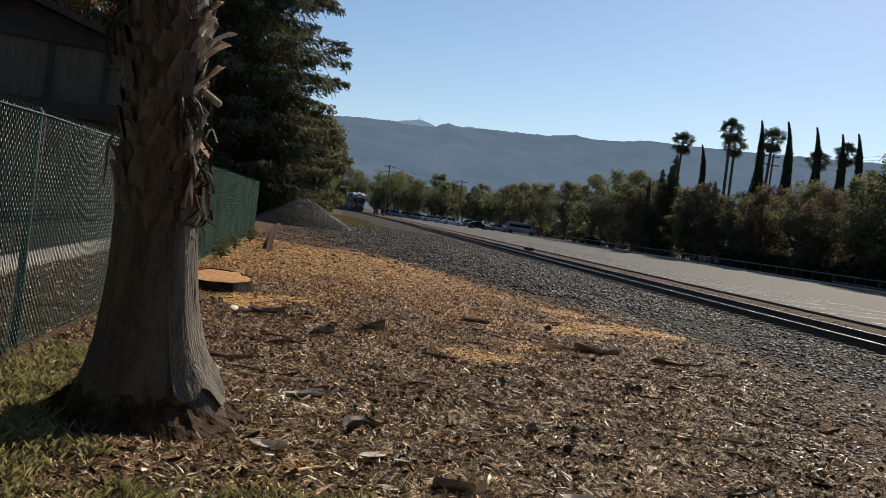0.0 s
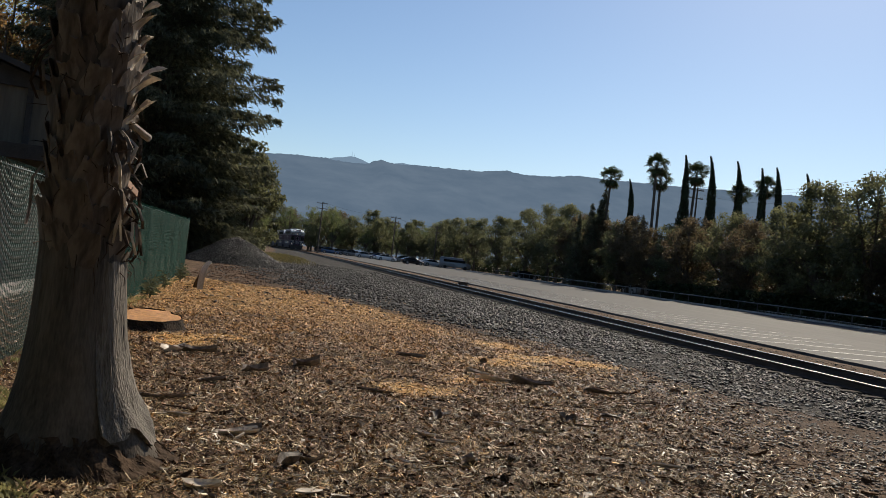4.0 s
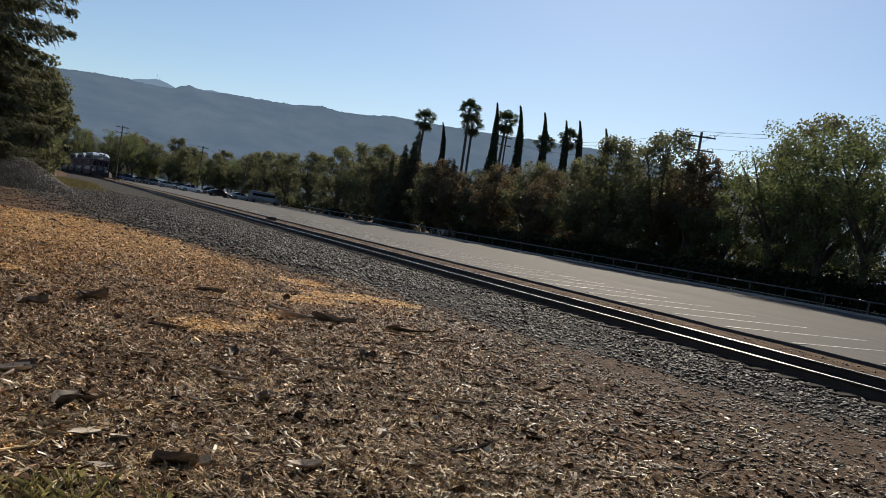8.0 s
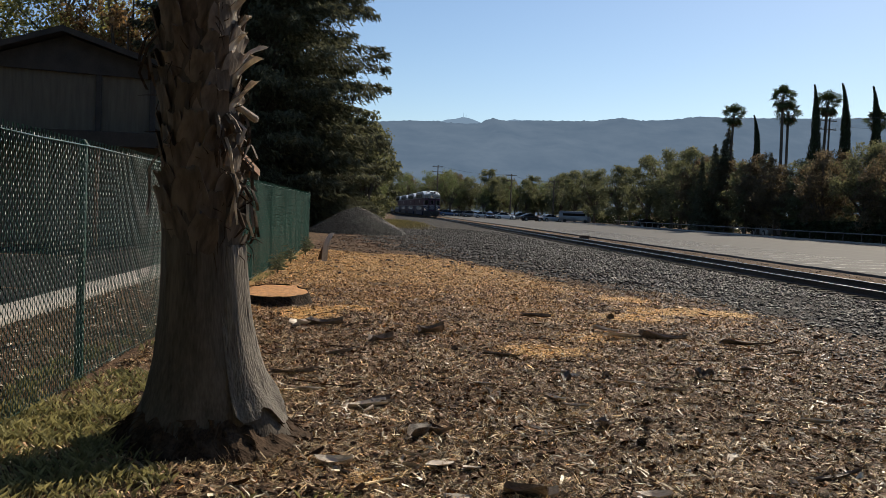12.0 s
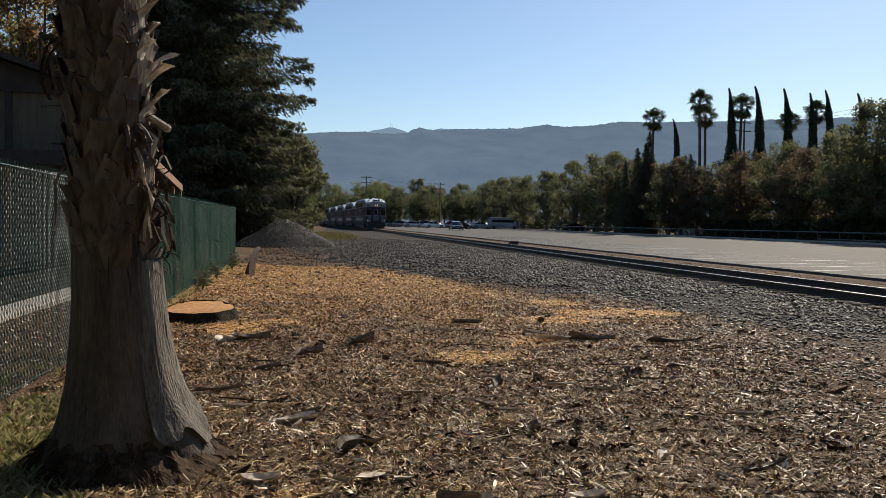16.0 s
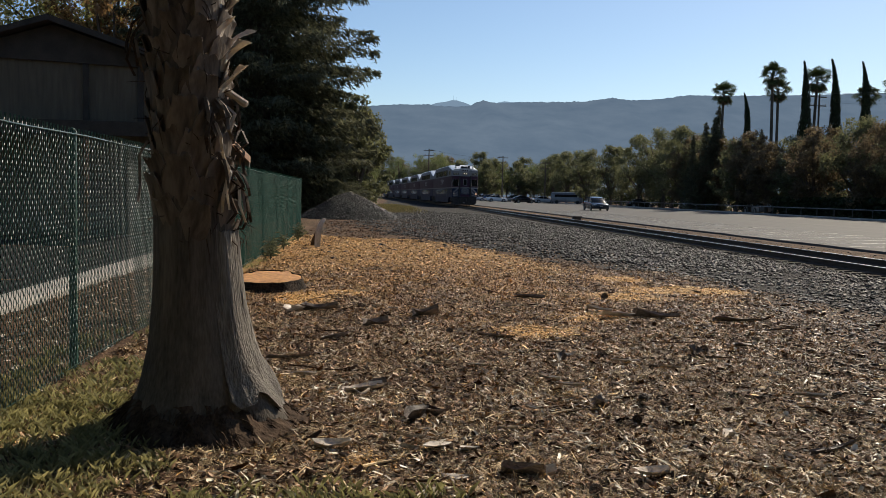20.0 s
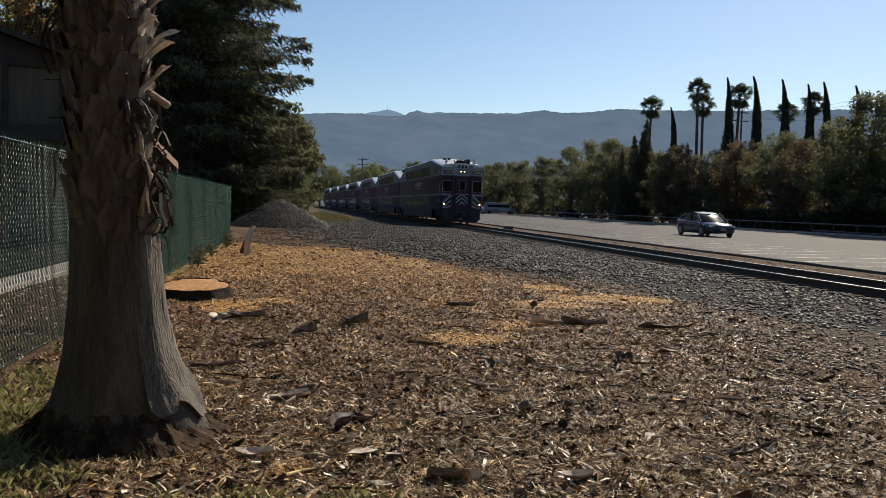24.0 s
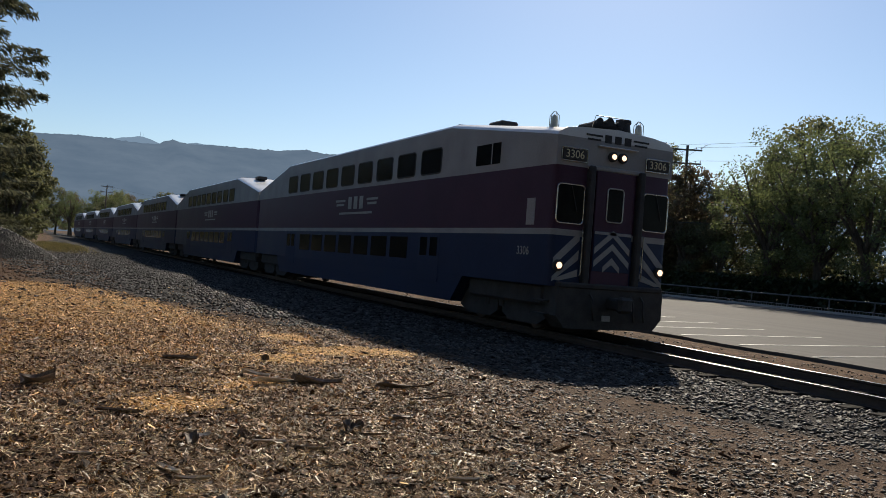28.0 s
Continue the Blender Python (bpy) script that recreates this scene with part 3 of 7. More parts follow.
def build_track():
    track = thing("railway_track", "single railway track with worn steel rails on dark ties", "railway track", kind="structure")
    ys = [-40 + 5 * k for k in range(22)] + [70 + 10 * k for k in range(44)]
    outline = [(-0.075, -0.17), (0.075, -0.17), (0.075, -0.155), (0.02, -0.135), (0.015, -0.05), (0.036, -0.035), (0.036, -0.006), (-0.036, -0.006), (-0.036, -0.035), (-0.015, -0.05), (-0.02, -0.135), (-0.075, -0.155)]
    for side in (-0.7525, 0.7525):
        sh, head = Shape(), Shape()
        for target, line in ((sh, outline), (head, [(-0.034, -0.0055), (0.034, -0.0055), (0.034, -0.002), (0.026, 0.0), (-0.026, 0.0), (-0.034, -0.002)])):
            n = len(line)
            v = [(track_x(y) + side + u, y, RAIL_Z + w) for y in ys for u, w in line]
            f = [(j * n + i, j * n + (i + 1) % n, (j + 1) * n + (i + 1) % n, (j + 1) * n + i) for j in range(len(ys) - 1) for i in range(n)]
            target.add(v, f)
        rail = part("rail", sh, M_RAIL, track, "rust-brown steel rail")
        part("rail_head", head, M_RAILTOP, rail, "shiny worn rail head")
    tie = Shape().box((0, 0, -0.09), (2.6, 0.23, 0.18), 0.012).mesh("tie", M_TIE)
    for k in range(190):
        y = -12 + 0.55 * k + random.uniform(-0.02, 0.02)
        ob = part("tie", tie, M_TIE, track)
        ob.matrix_basis = pose(track_x(y) + random.uniform(-0.03, 0.03), y, RAIL_Z - 0.155, 0, 0, random.uniform(-1, 1))


build_track()


def build_hills():
    """Wooded ridges three kilometres off, their haze painted in as a blue-grey glow."""
    m = bpy.data.materials.new("distant_hill_haze")
    m.use_nodes = True
    N, L = m.node_tree.nodes, m.node_tree.links
    b = N["Principled BSDF"]
    co = N.new("ShaderNodeTexCoord")
    n = N.new("ShaderNodeTexNoise")
    n.inputs["Scale"].default_value, n.inputs["Detail"].default_value, n.inputs["Roughness"].default_value = 0.007, 9, 0.62
    L.new(co.outputs["Object"], n.inputs["Vector"])
    mix = N.new("ShaderNodeMix")
    mix.data_type = "RGBA"
    # emission colours that carry the painted haze
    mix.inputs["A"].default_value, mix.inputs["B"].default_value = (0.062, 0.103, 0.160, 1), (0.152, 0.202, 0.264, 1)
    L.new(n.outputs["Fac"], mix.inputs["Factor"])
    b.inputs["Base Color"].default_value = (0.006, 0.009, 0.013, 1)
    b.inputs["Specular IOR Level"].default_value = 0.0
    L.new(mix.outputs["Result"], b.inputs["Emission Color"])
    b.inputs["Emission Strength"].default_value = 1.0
    b.inputs["Roughness"].default_value = 1.0
    ridge = [(-4500, 330), (-2600, 360), (-1500, 330), (-700, 300), (0, 304), (90, 312), (172, 314), (205, 317), (235, 311), (330, 312), (357, 317), (377, 329), (397, 335), (425, 331), (450, 328), (500, 330), (565, 336), (620, 337), (760, 343), (867, 360), (940, 353), (1044, 362), (1151, 379), (1250, 379), (1372, 384), (1598, 394), (2104, 424), (2600, 415), (3500, 450), (4300, 420)]
    xs = np.concatenate([np.arange(-4400, -400, 80), np.arange(-400, 2400, 7), np.arange(2400, 4400, 70)])
    rows = [0.0, 0.12, 0.28, 0.45, 0.6, 0.74, 0.86, 0.95, 1.0]
    v = []
    for r in rows:
        for x in xs:
            z = interp(x, ridge)
            z += 2.2 * noise.noise(Vector((x * 0.05, 1.0, 0))) + 4.5 * max(0.0, noise.noise(Vector((x * 0.13, 7.0, 0)))) + 3.0 * abs(noise.noise(Vector((x * 0.31, 2.0, 0)))) if r == 1.0 else 0
            spur = noise.noise(Vector((x * 0.0035, r * 2.0, 3))) * 140 + noise.noise(Vector((x * 0.011, r * 4.0, 8))) * 45
            v.append((x, 1900 + 1100 * r + spur * (1 - abs(2 * r - 1)), -6 + (z + 6) * r ** 1.15))
    nx = len(xs)
    i = np.arange((len(rows) - 1) * nx).reshape(len(rows) - 1, nx)[:, :-1].ravel()
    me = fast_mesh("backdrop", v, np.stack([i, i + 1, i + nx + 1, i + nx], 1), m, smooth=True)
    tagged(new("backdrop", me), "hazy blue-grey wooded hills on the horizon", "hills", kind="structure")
    far = Shape()
    prof = [(255, 394), (276, 401), (300, 409), (336, 414), (366, 423), (387, 422), (420, 414), (453, 402), (478, 400), (540, 409), (571, 418), (603, 425), (637, 422), (671, 425), (716, 424), (760, 415), (830, 405)]
    far.add([(x, 3800, z) for x, z in prof] + [(x, 3700, 0) for x, _ in prof], [(k, k + 1, k + 1 + len(prof), k + len(prof)) for k in range(len(prof) - 1)])
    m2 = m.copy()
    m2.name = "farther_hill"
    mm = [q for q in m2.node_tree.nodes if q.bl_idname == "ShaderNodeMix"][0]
    # paler glow: thicker haze painted on the far hilltop and its masts
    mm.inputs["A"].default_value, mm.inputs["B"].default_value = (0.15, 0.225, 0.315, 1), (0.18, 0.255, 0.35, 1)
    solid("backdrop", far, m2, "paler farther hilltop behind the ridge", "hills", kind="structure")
    mast = Shape()
    for x, h in ((372, 20), (383, 13)):
        mast.tube([(x, 3795, 415), (x, 3795, 423 + h)], [0.9, 0.5], 5)
    solid("radio_mast", mast, m2, "thin radio masts on the far hilltop", "radio mast")


build_hills()


# ---- fence ----
def build_fence():
    fence = thing("chain_link_fence", "green vinyl chain-link fence with bare wire tips on top", "fence")
    y1, H = 29.45, 1.80

    def fx(y):
        return -2.445 - 0.0049 * y

    w, r = 0.0355, 0.0029
    segs = int(H / w)

    def mesh_run(y0, y2, bends, mat):
        """Woven zigzag wires from y0 to y2; bends: points between two crossings that round the weave."""
        k = np.arange(int(round((y2 - y0) / w)))[:, None]
        u = np.arange(segs * bends + 1)[None, :] / bends
        saw = np.abs((u + k) % 2 - 1)
        saw = 1 - saw if bends == 1 else 0.5 - 0.5 * np.cos(np.pi * (1 - saw)) * (0.8 + 0.2 * np.cos(np.pi * (1 - saw)) ** 2)
        yy = y0 + k * w + w * saw
        zz = 0.03 + w * u + 0 * yy
        xx = -2.445 - 0.0049 * yy + 0.0034 * np.cos(np.pi * saw) + 0.012 * np.sin(yy * 2.3 + zz * 1.3)
        tip = np.stack([xx[:, -1] + 0.002, yy[:, -1], zz[:, -1] + 0.024], 1)[:, None]
        path = np.concatenate([np.stack([xx, yy, zz], 2), tip], 1)
        n, J = path.shape[:2]
        m = 3 if bends == 1 else 5
        ring = np.array([(r * math.cos(2 * math.pi * q / m), r * math.sin(2 * math.pi * q / m), 0.4 * r * math.cos(2 * math.pi * q / m)) for q in range(m)])
        v = (path[:, :, None, :] + ring[None, None]).reshape(-1, 3)
        base = (np.arange(n)[:, None] * J + np.arange(J - 1)[None]).reshape(-1, 1) * m
        f = [np.concatenate([base + a, base + (a + 1) % m, base + m + (a + 1) % m, base + m + a], 1) for a in range(m)]
        part("wire_mesh", fast_mesh("wire_mesh", v, np.concatenate(f), mat, smooth=bends > 1), mat, fence, "woven green wire mesh")

    y0 = -5.0
    mesh_run(y0, y0 + 228 * w, 1, M_WIREFAR)
    mesh_run(y0 + 228 * w, y0 + 500 * w, 4, M_WIRE)
    mesh_run(y0 + 500 * w, y1, 1, M_WIREFAR)
    for z in (0.06, H - 0.02):
        s = Shape().tube([(fx(y) + 0.005, y, z + 0.006 * math.sin(y * 2)) for y in np.arange(y0, y1 + 0.01, 1.2)], 0.0028 if z < 1 else 0.006, 6)
        part("tension_wire", s, M_WIRE, fence)
    for i in range(12):
        y = 6.80 + 3.02 * (i - 3)
        if y > y1 - 1:
            y = y1
        x = fx(y) - 0.035
        r0 = 0.03 if i != 11 else 0.038
        s = Shape().tube([(x, y, height(x, y) - 0.1), (x, y, H - 0.02)], r0, 12)
        post = part("post", s, M_GALV, fence, "round green steel post", True)
        cap = Shape()
        cap.tube([(x, y, H - 0.02), (x, y, H), (x, y, H + 0.025), (x, y, H + 0.035)], [r0 + 0.004, r0 + 0.004, r0 * 0.7, 0.006], 12)
        part("cap", cap, M_GALV, post, smooth=True)


build_fence()


# ---- palm ----
def build_palm():
    cx, cy = -1.27, 5.32
    palm = thing("palm_tree", "thick palm trunk with peeling dry leaf bases above a bare foot", "palm tree", pose(cx, cy, 0))

    def lean(z):
        return -0.045 * z, 0.0

    prof = [(-0.15, 0.54), (0.0, 0.46), (0.08, 0.42), (0.18, 0.375), (0.3, 0.335), (0.5, 0.29), (0.75, 0.255), (1.0, 0.235), (1.2, 0.225), (1.6, 0.215), (3.0, 0.205), (6.0, 0.19)]
    def flare(a, z):
        return 0.055 * max(0.0, math.cos(a + 0.15)) * (1 - soft(0.0, 0.75, z))

    zs = list(np.concatenate([np.arange(-0.15, 1.3, 0.045), np.arange(1.3, 6.05, 0.25)]))
    n = 64
    sh = Shape()
    v = []
    for z in zs:
        r0 = interp(z, prof)
        lx, ly = lean(z)
        for k in range(n):
            a = 2 * math.pi * k / n
            fl = 1 - soft(0.0, 0.6, z)
            r = r0 * (1 + fl * (0.05 * math.cos(3 * a + 0.6) + 0.03 * math.cos(5 * a + 2) + 0.04 * noise.noise(Vector((a * 2.5, z * 2, 1)))))
            r += 0.007 * noise.noise(Vector((math.cos(a) * 9, math.sin(a) * 9, z * 1.1))) + 0.006 * noise.noise(Vector((math.cos(a) * 22, math.sin(a) * 22, z * 3)))
            r += flare(a, z)
            v.append((lx + r * math.cos(a), ly + r * math.sin(a), z))
    f = [(j * n + k, j * n + (k + 1) % n, (j + 1) * n + (k + 1) % n, (j + 1) * n + k) for j in range(len(zs) - 1) for k in range(n)]
    f.append(tuple(range((len(zs) - 1) * n, len(zs) * n)))
    sh.add(v, f)
    part("trunk", sh, M_PALMBASE, palm, "grey fissured trunk flaring at the ground", True)
    # outer skin that has torn off below its ragged rim
    skin, v = Shape(), []
    A = np.linspace(radians(-56), radians(42), 40)
    Z = np.linspace(0, 1, 26)
    for layer in (0.022, 0.004):
        for t in Z:
            for i, a in enumerate(A):
                zb = 0.17 + 0.05 * math.sin(a * 9) + 0.05 * noise.noise(Vector((a * 8, 2, 0))) + 0.10 * abs(a + 0.3)
                zt = 1.16 + 0.05 * noise.noise(Vector((a * 9, 5, 0)))
                z = zb + (zt - zb) * t
                r = interp(z, prof) + flare(a, z) + layer + 0.035 * (1 - soft(0, 0.16, t)) * (layer > 0.02) + 0.007 * noise.noise(Vector((a * 26, z * 2, 3)))
                r -= 1.3 * layer * soft(0.62, 1.0, abs(a + 0.122) / 0.855)
                lx, ly = lean(z)
                v.append((lx + r * math.cos(a), ly + r * math.sin(a), z))
    na, nz = len(A), len(Z)
    f = []
    for l in range(2):
        o = l * na * nz
        f += [(o + j * na + i, o + j * na + i + 1, o + (j + 1) * na + i + 1, o + (j + 1) * na + i) for j in range(nz - 1) for i in range(na - 1)]
    o = na * nz
    f += [(i, i + 1, o + i + 1, o + i) for i in range(na - 1)]
    f += [((nz - 1) * na + i, (nz - 1) * na + i + 1, o + (nz - 1) * na + i + 1, o + (nz - 1) * na + i) for i in range(na - 1)]
    f += [(j * na + e, (j + 1) * na + e, o + (j + 1) * na + e, o + j * na + e) for j in range(nz - 1) for e in (0, na - 1)]
    skin.add(v, f)
    part("bark_skin", skin, M_PALMSKIN, palm, "outer skin with a torn lower rim, paler grey as if sunlit", True)
    # root mat at the foot
    roots, v = Shape(), []
    nr, na = 9, 90
    for j in range(nr):
        t = j / (nr - 1)
        for k in range(na):
            a = 2 * math.pi * k / na
            r = 0.375 + (0.22 + 0.10 * max(0.0, math.cos(a + 0.5))) * t ** 1.4 + 0.05 * noise.noise(Vector((math.cos(a) * 4, math.sin(a) * 4, t * 2))) + 0.022 * noise.noise(Vector((math.cos(a) * 17, math.sin(a) * 17, t * 9)))
            v.append((r * math.cos(a), r * math.sin(a), 0.20 - 0.24 * t + 0.02 * noise.noise(Vector((a * 5, t * 6, 3)))))
    roots.add(v, [(j * na + k, (j + 1) * na + k, (j + 1) * na + (k + 1) % na, j * na + (k + 1) % na) for j in range(nr - 1) for k in range(na)])
    for k in range(800):
        a = random.uniform(0, 2 * math.pi)
        r = random.uniform(0.38, 0.62)
        zt = 0.20 - 0.24 * ((r - 0.375) / 0.26) ** 0.7
        p0 = Vector((r * math.cos(a), r * math.sin(a), zt + 0.01))
        r2, a2 = r + random.uniform(0.03, 0.10), a + random.uniform(-0.12, 0.12)
        p1 = Vector((r2 * math.cos(a2), r2 * math.sin(a2), max(-0.01, zt - random.uniform(0.02, 0.10))))
        q = random.uniform(0.002, 0.005)
        roots.tube([p0, (p0 + p1) / 2 + Vector((0, 0, 0.012)), p1], [q, q, q * 0.5], 4)
    part("root_fringe", roots, M_FIBRE, palm, "dark mat of short roots at the foot")
    # old leaf bases in a spiral
    boots = []
    for variant in range(12):
        flat = variant >= 6
        R = random.Random(variant)
        s, v = Shape(), []
        L, W = (0.21 + 0.012 * (variant - 6), 0.086 + 0.006 * (variant % 3)) if flat else (0.17 + 0.014 * variant, 0.060 + 0.006 * (variant % 3))
        nl, nw = 12, 9
        curl, fork, skew = 0.006 if flat else 0.030 + 0.014 * variant, R.uniform(-0.15, 0.2), R.uniform(-0.25, 0.25)
        wing = 0.004 if flat else 0.035 + 0.01 * variant
        for layer in (0, 1):
            for i in range(nl):
                t = i / (nl - 1)
                w = W * (1.0 - (0.27 if flat else 0.62) * t ** 1.5) * (1 + 0.10 * math.sin(t * 7 + variant))
                for j in range(nw):
                    u = 2 * j / (nw - 1) - 1
                    end = 1 - fork * (1 - abs(u)) * t ** 3 + 0.22 * skew * u * t + (0.06 * R.uniform(-1, 1) if i == nl - 1 else 0)
                    x = 0.012 + 0.02 * t + curl * max(0, t - 0.25) ** 2 * 1.9 - 0.035 * u * u * (1 - t) + wing * t * t * u * u * (1.3 if u > 0 else 0.7) - layer * (0.014 * (1 - t) + 0.004)
                    v.append((x, u * w, L * t * end - 0.05))
        o = nl * nw
        f = [(i * nw + j, i * nw + j + 1, (i + 1) * nw + j + 1, (i + 1) * nw + j) for i in range(nl - 1) for j in range(nw - 1)]
        f += [tuple(q + o for q in reversed(g)) for g in f]
        f += [(i * nw + e, (i + 1) * nw + e, o + (i + 1) * nw + e, o + i * nw + e) for i in range(nl - 1) for e in (0, nw - 1)]
        f += [(i + b * nw, i + 1 + b * nw, o + i + 1 + b * nw, o + i + b * nw) for i in range(nw - 1) for b in (0, nl - 1)]
        s.add(v, f)
        boots.append(s.mesh("leaf_base", M_BOOT if flat else M_BOOTPALE, True))
    for k in range(300):
        z = 1.10 + 0.0165 * k
        a = radians(137.5 * k)
        lx, ly = lean(z)
        r = interp(z, prof) - 0.012
        ob = part("leaf_base", boots[6 + (k * 5 + k // 7) % 6], M_BOOT, palm)
        big = random.uniform(0.85, 1.15)
        m = pose(lx + r * math.cos(a), ly + r * math.sin(a), z, 0, 0, math.degrees(a) + random.uniform(-10, 10)) @ pose(0, 0, 0, random.uniform(-16, 16), random.uniform(-3, 4), 0)
        ob.matrix_basis = m @ Matrix.Diagonal((big, big, big, 1))
    # dry tips that have sprung away on the sunny side, coloured pale as if sunlit
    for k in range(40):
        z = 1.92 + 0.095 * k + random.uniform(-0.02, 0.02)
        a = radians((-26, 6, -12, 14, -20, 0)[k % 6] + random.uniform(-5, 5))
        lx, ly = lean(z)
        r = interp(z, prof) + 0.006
        ob = part("leaf_base", boots[(k * 7 + 2) % 6], M_BOOTPALE, palm, "sprung dry leaf base, coloured pale as if sunlit")
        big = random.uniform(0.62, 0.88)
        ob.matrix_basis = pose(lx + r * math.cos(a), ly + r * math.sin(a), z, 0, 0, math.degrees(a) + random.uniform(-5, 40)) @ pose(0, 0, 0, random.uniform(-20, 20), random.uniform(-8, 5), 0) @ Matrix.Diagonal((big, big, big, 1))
    # stub of a sawn leaf and hanging shreds under the leaf bases
    lx, ly = lean(1.9)
    part("leaf_stub", Shape().box((lx + 0.275, ly - 0.05, 1.93), (0.15, 0.07, 0.04), 0.012, pose(0, 0, 0, 0, 32, 10)), M_STALK, palm, "sawn pale leaf stub")
    for k in range(29):
        a = radians(random.uniform(-62, 18) if k < 24 else random.uniform(-175, -140))
        z = random.uniform(1.40, 1.98) if k < 24 else random.uniform(1.25, 2.6)
        lx, ly = lean(z)
        r = interp(z, prof) + 0.03
        p = Vector((lx + r * math.cos(a), ly + r * math.sin(a), z))
        d = Vector((math.cos(a), math.sin(a), 0))
        side = Vector((-d.y, d.x, 0))
        L = random.uniform(0.14, 0.36)
        w = random.uniform(0.006, 0.022)
        pts = [p, p + d * 0.05 + Vector((0, 0, -L * 0.25)), p + d * random.uniform(0.03, 0.10) + side * random.uniform(-0.05, 0.05) + Vector((0, 0, -L * 0.7)), p + d * random.uniform(0.0, 0.09) + side * random.uniform(-0.07, 0.07) + Vector((0, 0, -L))]
        s = Shape()
        vv = []
        for i, q in enumerate(pts):
            ww = w * (1, 1.1, 0.8, 0.15)[i]
            vv += [tuple(q - side * ww), tuple(q + d * 0.012), tuple(q + side * ww), tuple(q - d * 0.004)]
        s.add(vv, [(i * 4 + j, i * 4 + (j + 1) % 4, i * 4 + 4 + (j + 1) % 4, i * 4 + 4 + j) for i in range(3) for j in range(4)] + [(3, 2, 1, 0), (12, 13, 14, 15)])
        part("shred", s, M_BOOTPALE if k % 5 == 0 and k < 24 else (M_FIBRE, M_BOOT)[k % 2], palm, "hanging dry shred")
    fib = Shape()
    for k in range(190):
        a = random.uniform(0, 2 * math.pi)
        z = random.uniform(1.1, 3.6)
        lx, ly = lean(z)
        r = interp(z, prof)
        d = Vector((math.cos(a), math.sin(a), 0))
        p = Vector((lx, ly, z)) + d * r
        q = p + d * random.uniform(0.03, 0.07) + Vector((random.uniform(-0.06, 0.06), random.uniform(-0.06, 0.06), random.uniform(-0.20, 0.08)))
        fib.tube([p, (p + q) / 2 + d * 0.03, q], [0.004, 0.003, 0.001], 3, False)
    tagged(part("fibre", fib, M_FIBRE, palm, "brown fibre between the leaf bases"), kind="stuff")
    # crown above
    for k in range(34):
        az, el = radians(137.5 * k), radians(75 - 3.4 * k)
        fan_frond(palm, Vector((-0.27, 0, 6.0)), az, el, 1.0, 0.85)


def fan_frond(parent, at, az, el, stalk, size, mat=None):
    """One fan-shaped palm leaf on its stalk."""
    d = Vector((math.cos(az) * math.cos(el), math.sin(az) * math.cos(el), math.sin(el)))
    side = Matrix.Rotation(random.uniform(-1.0, 1.0), 3, d) @ Vector((-math.sin(az), math.cos(az), 0))
    up = side.cross(d) * -1
    s = Shape()
    tip = at + d * stalk
    s.tube([at, at + d * stalk * 0.6 + Vector((0, 0, 0.04)), tip], [0.03, 0.02, 0.012], 5)
    vs, fs = [], []
    for q in range(18):
        a = radians(-115 + 230 * q / 17)
        e = d * math.cos(a) + side * math.sin(a)
        drop = Vector((0, 0, -0.22 * size * random.uniform(0.3, 1.5)))
        m = tip + e * size * 0.55 + up * 0.03
        end = tip + e * size + drop
        n = e.cross(up).normalized() * size * 0.055
        o = len(vs)
        vs += [tuple(tip), tuple(m + n), tuple(m - n), tuple(end), tuple(m + up * 0.02)]
        fs += [(o, o + 1, o + 4), (o, o + 4, o + 2), (o + 1, o + 3, o + 4), (o + 4, o + 3, o + 2)]
    s.add(vs, fs)
    me = bpy.data.meshes.new("frond")
    me.from_pydata(s.v, [], s.f)
    me.materials.append(mat or M_FROND)
    part("frond", me, None, parent)


build_palm()


# ---- yard objects ----
def build_stump():
    st = thing("tree_stump", "low wide stump with a fresh orange-brown cut top", "stump", pose(-1.72, 12.55, 0.0))
    n, v = 48, []
    for z, r in ((-0.08, 0.56), (0.02, 0.52), (0.10, 0.47), (0.165, 0.455)):
        for k in range(n):
            a = 2 * math.pi * k / n
            rr = r * (1 + 0.06 * math.cos(3 * a + 1) + 0.07 * noise.noise(Vector((math.cos(a) * 3, math.sin(a) * 3, z))) + 0.09 * noise.noise(Vector((a * 12, z * 6, 2))))
            v.append((rr * math.cos(a), rr * math.sin(a) * 1.35, z + 0.07 * rr * math.sin(a) * (z > 0) + 0.012 * noise.noise(Vector((a * 3, 1, 0)))))
    f = [(j * n + k, j * n + (k + 1) % n, (j + 1) * n + (k + 1) % n, (j + 1) * n + k) for j in range(3) for k in range(n)]
    part("bark", Shape().add(v, f), M_STUMPBARK, st, "dark ragged bark rim", True)
    top, tv = Shape(), [(0, 0, 0.168)]
    for q in (0.35, 0.7, 0.985):
        for k in range(n):
            x, y, z = v[3 * n + k]
            tv.append((x * q, y * q, 0.168 + 0.07 * y * q / 1.35 + 0.030 * noise.noise(Vector((x * q * 5, y * q * 5, 3))) - (0.012 if q > 0.9 else 0)))
    f = [(0, 1 + k, 1 + (k + 1) % n) for k in range(n)] + [(1 + j * n + k, 1 + j * n + (k + 1) % n, 1 + (j + 1) * n + (k + 1) % n, 1 + (j + 1) * n + k) for j in range(2) for k in range(n)]
    part("cut_face", top.add(tv, f), M_STUMPTOP, st, "saw-cut orange-brown face", True)


build_stump()


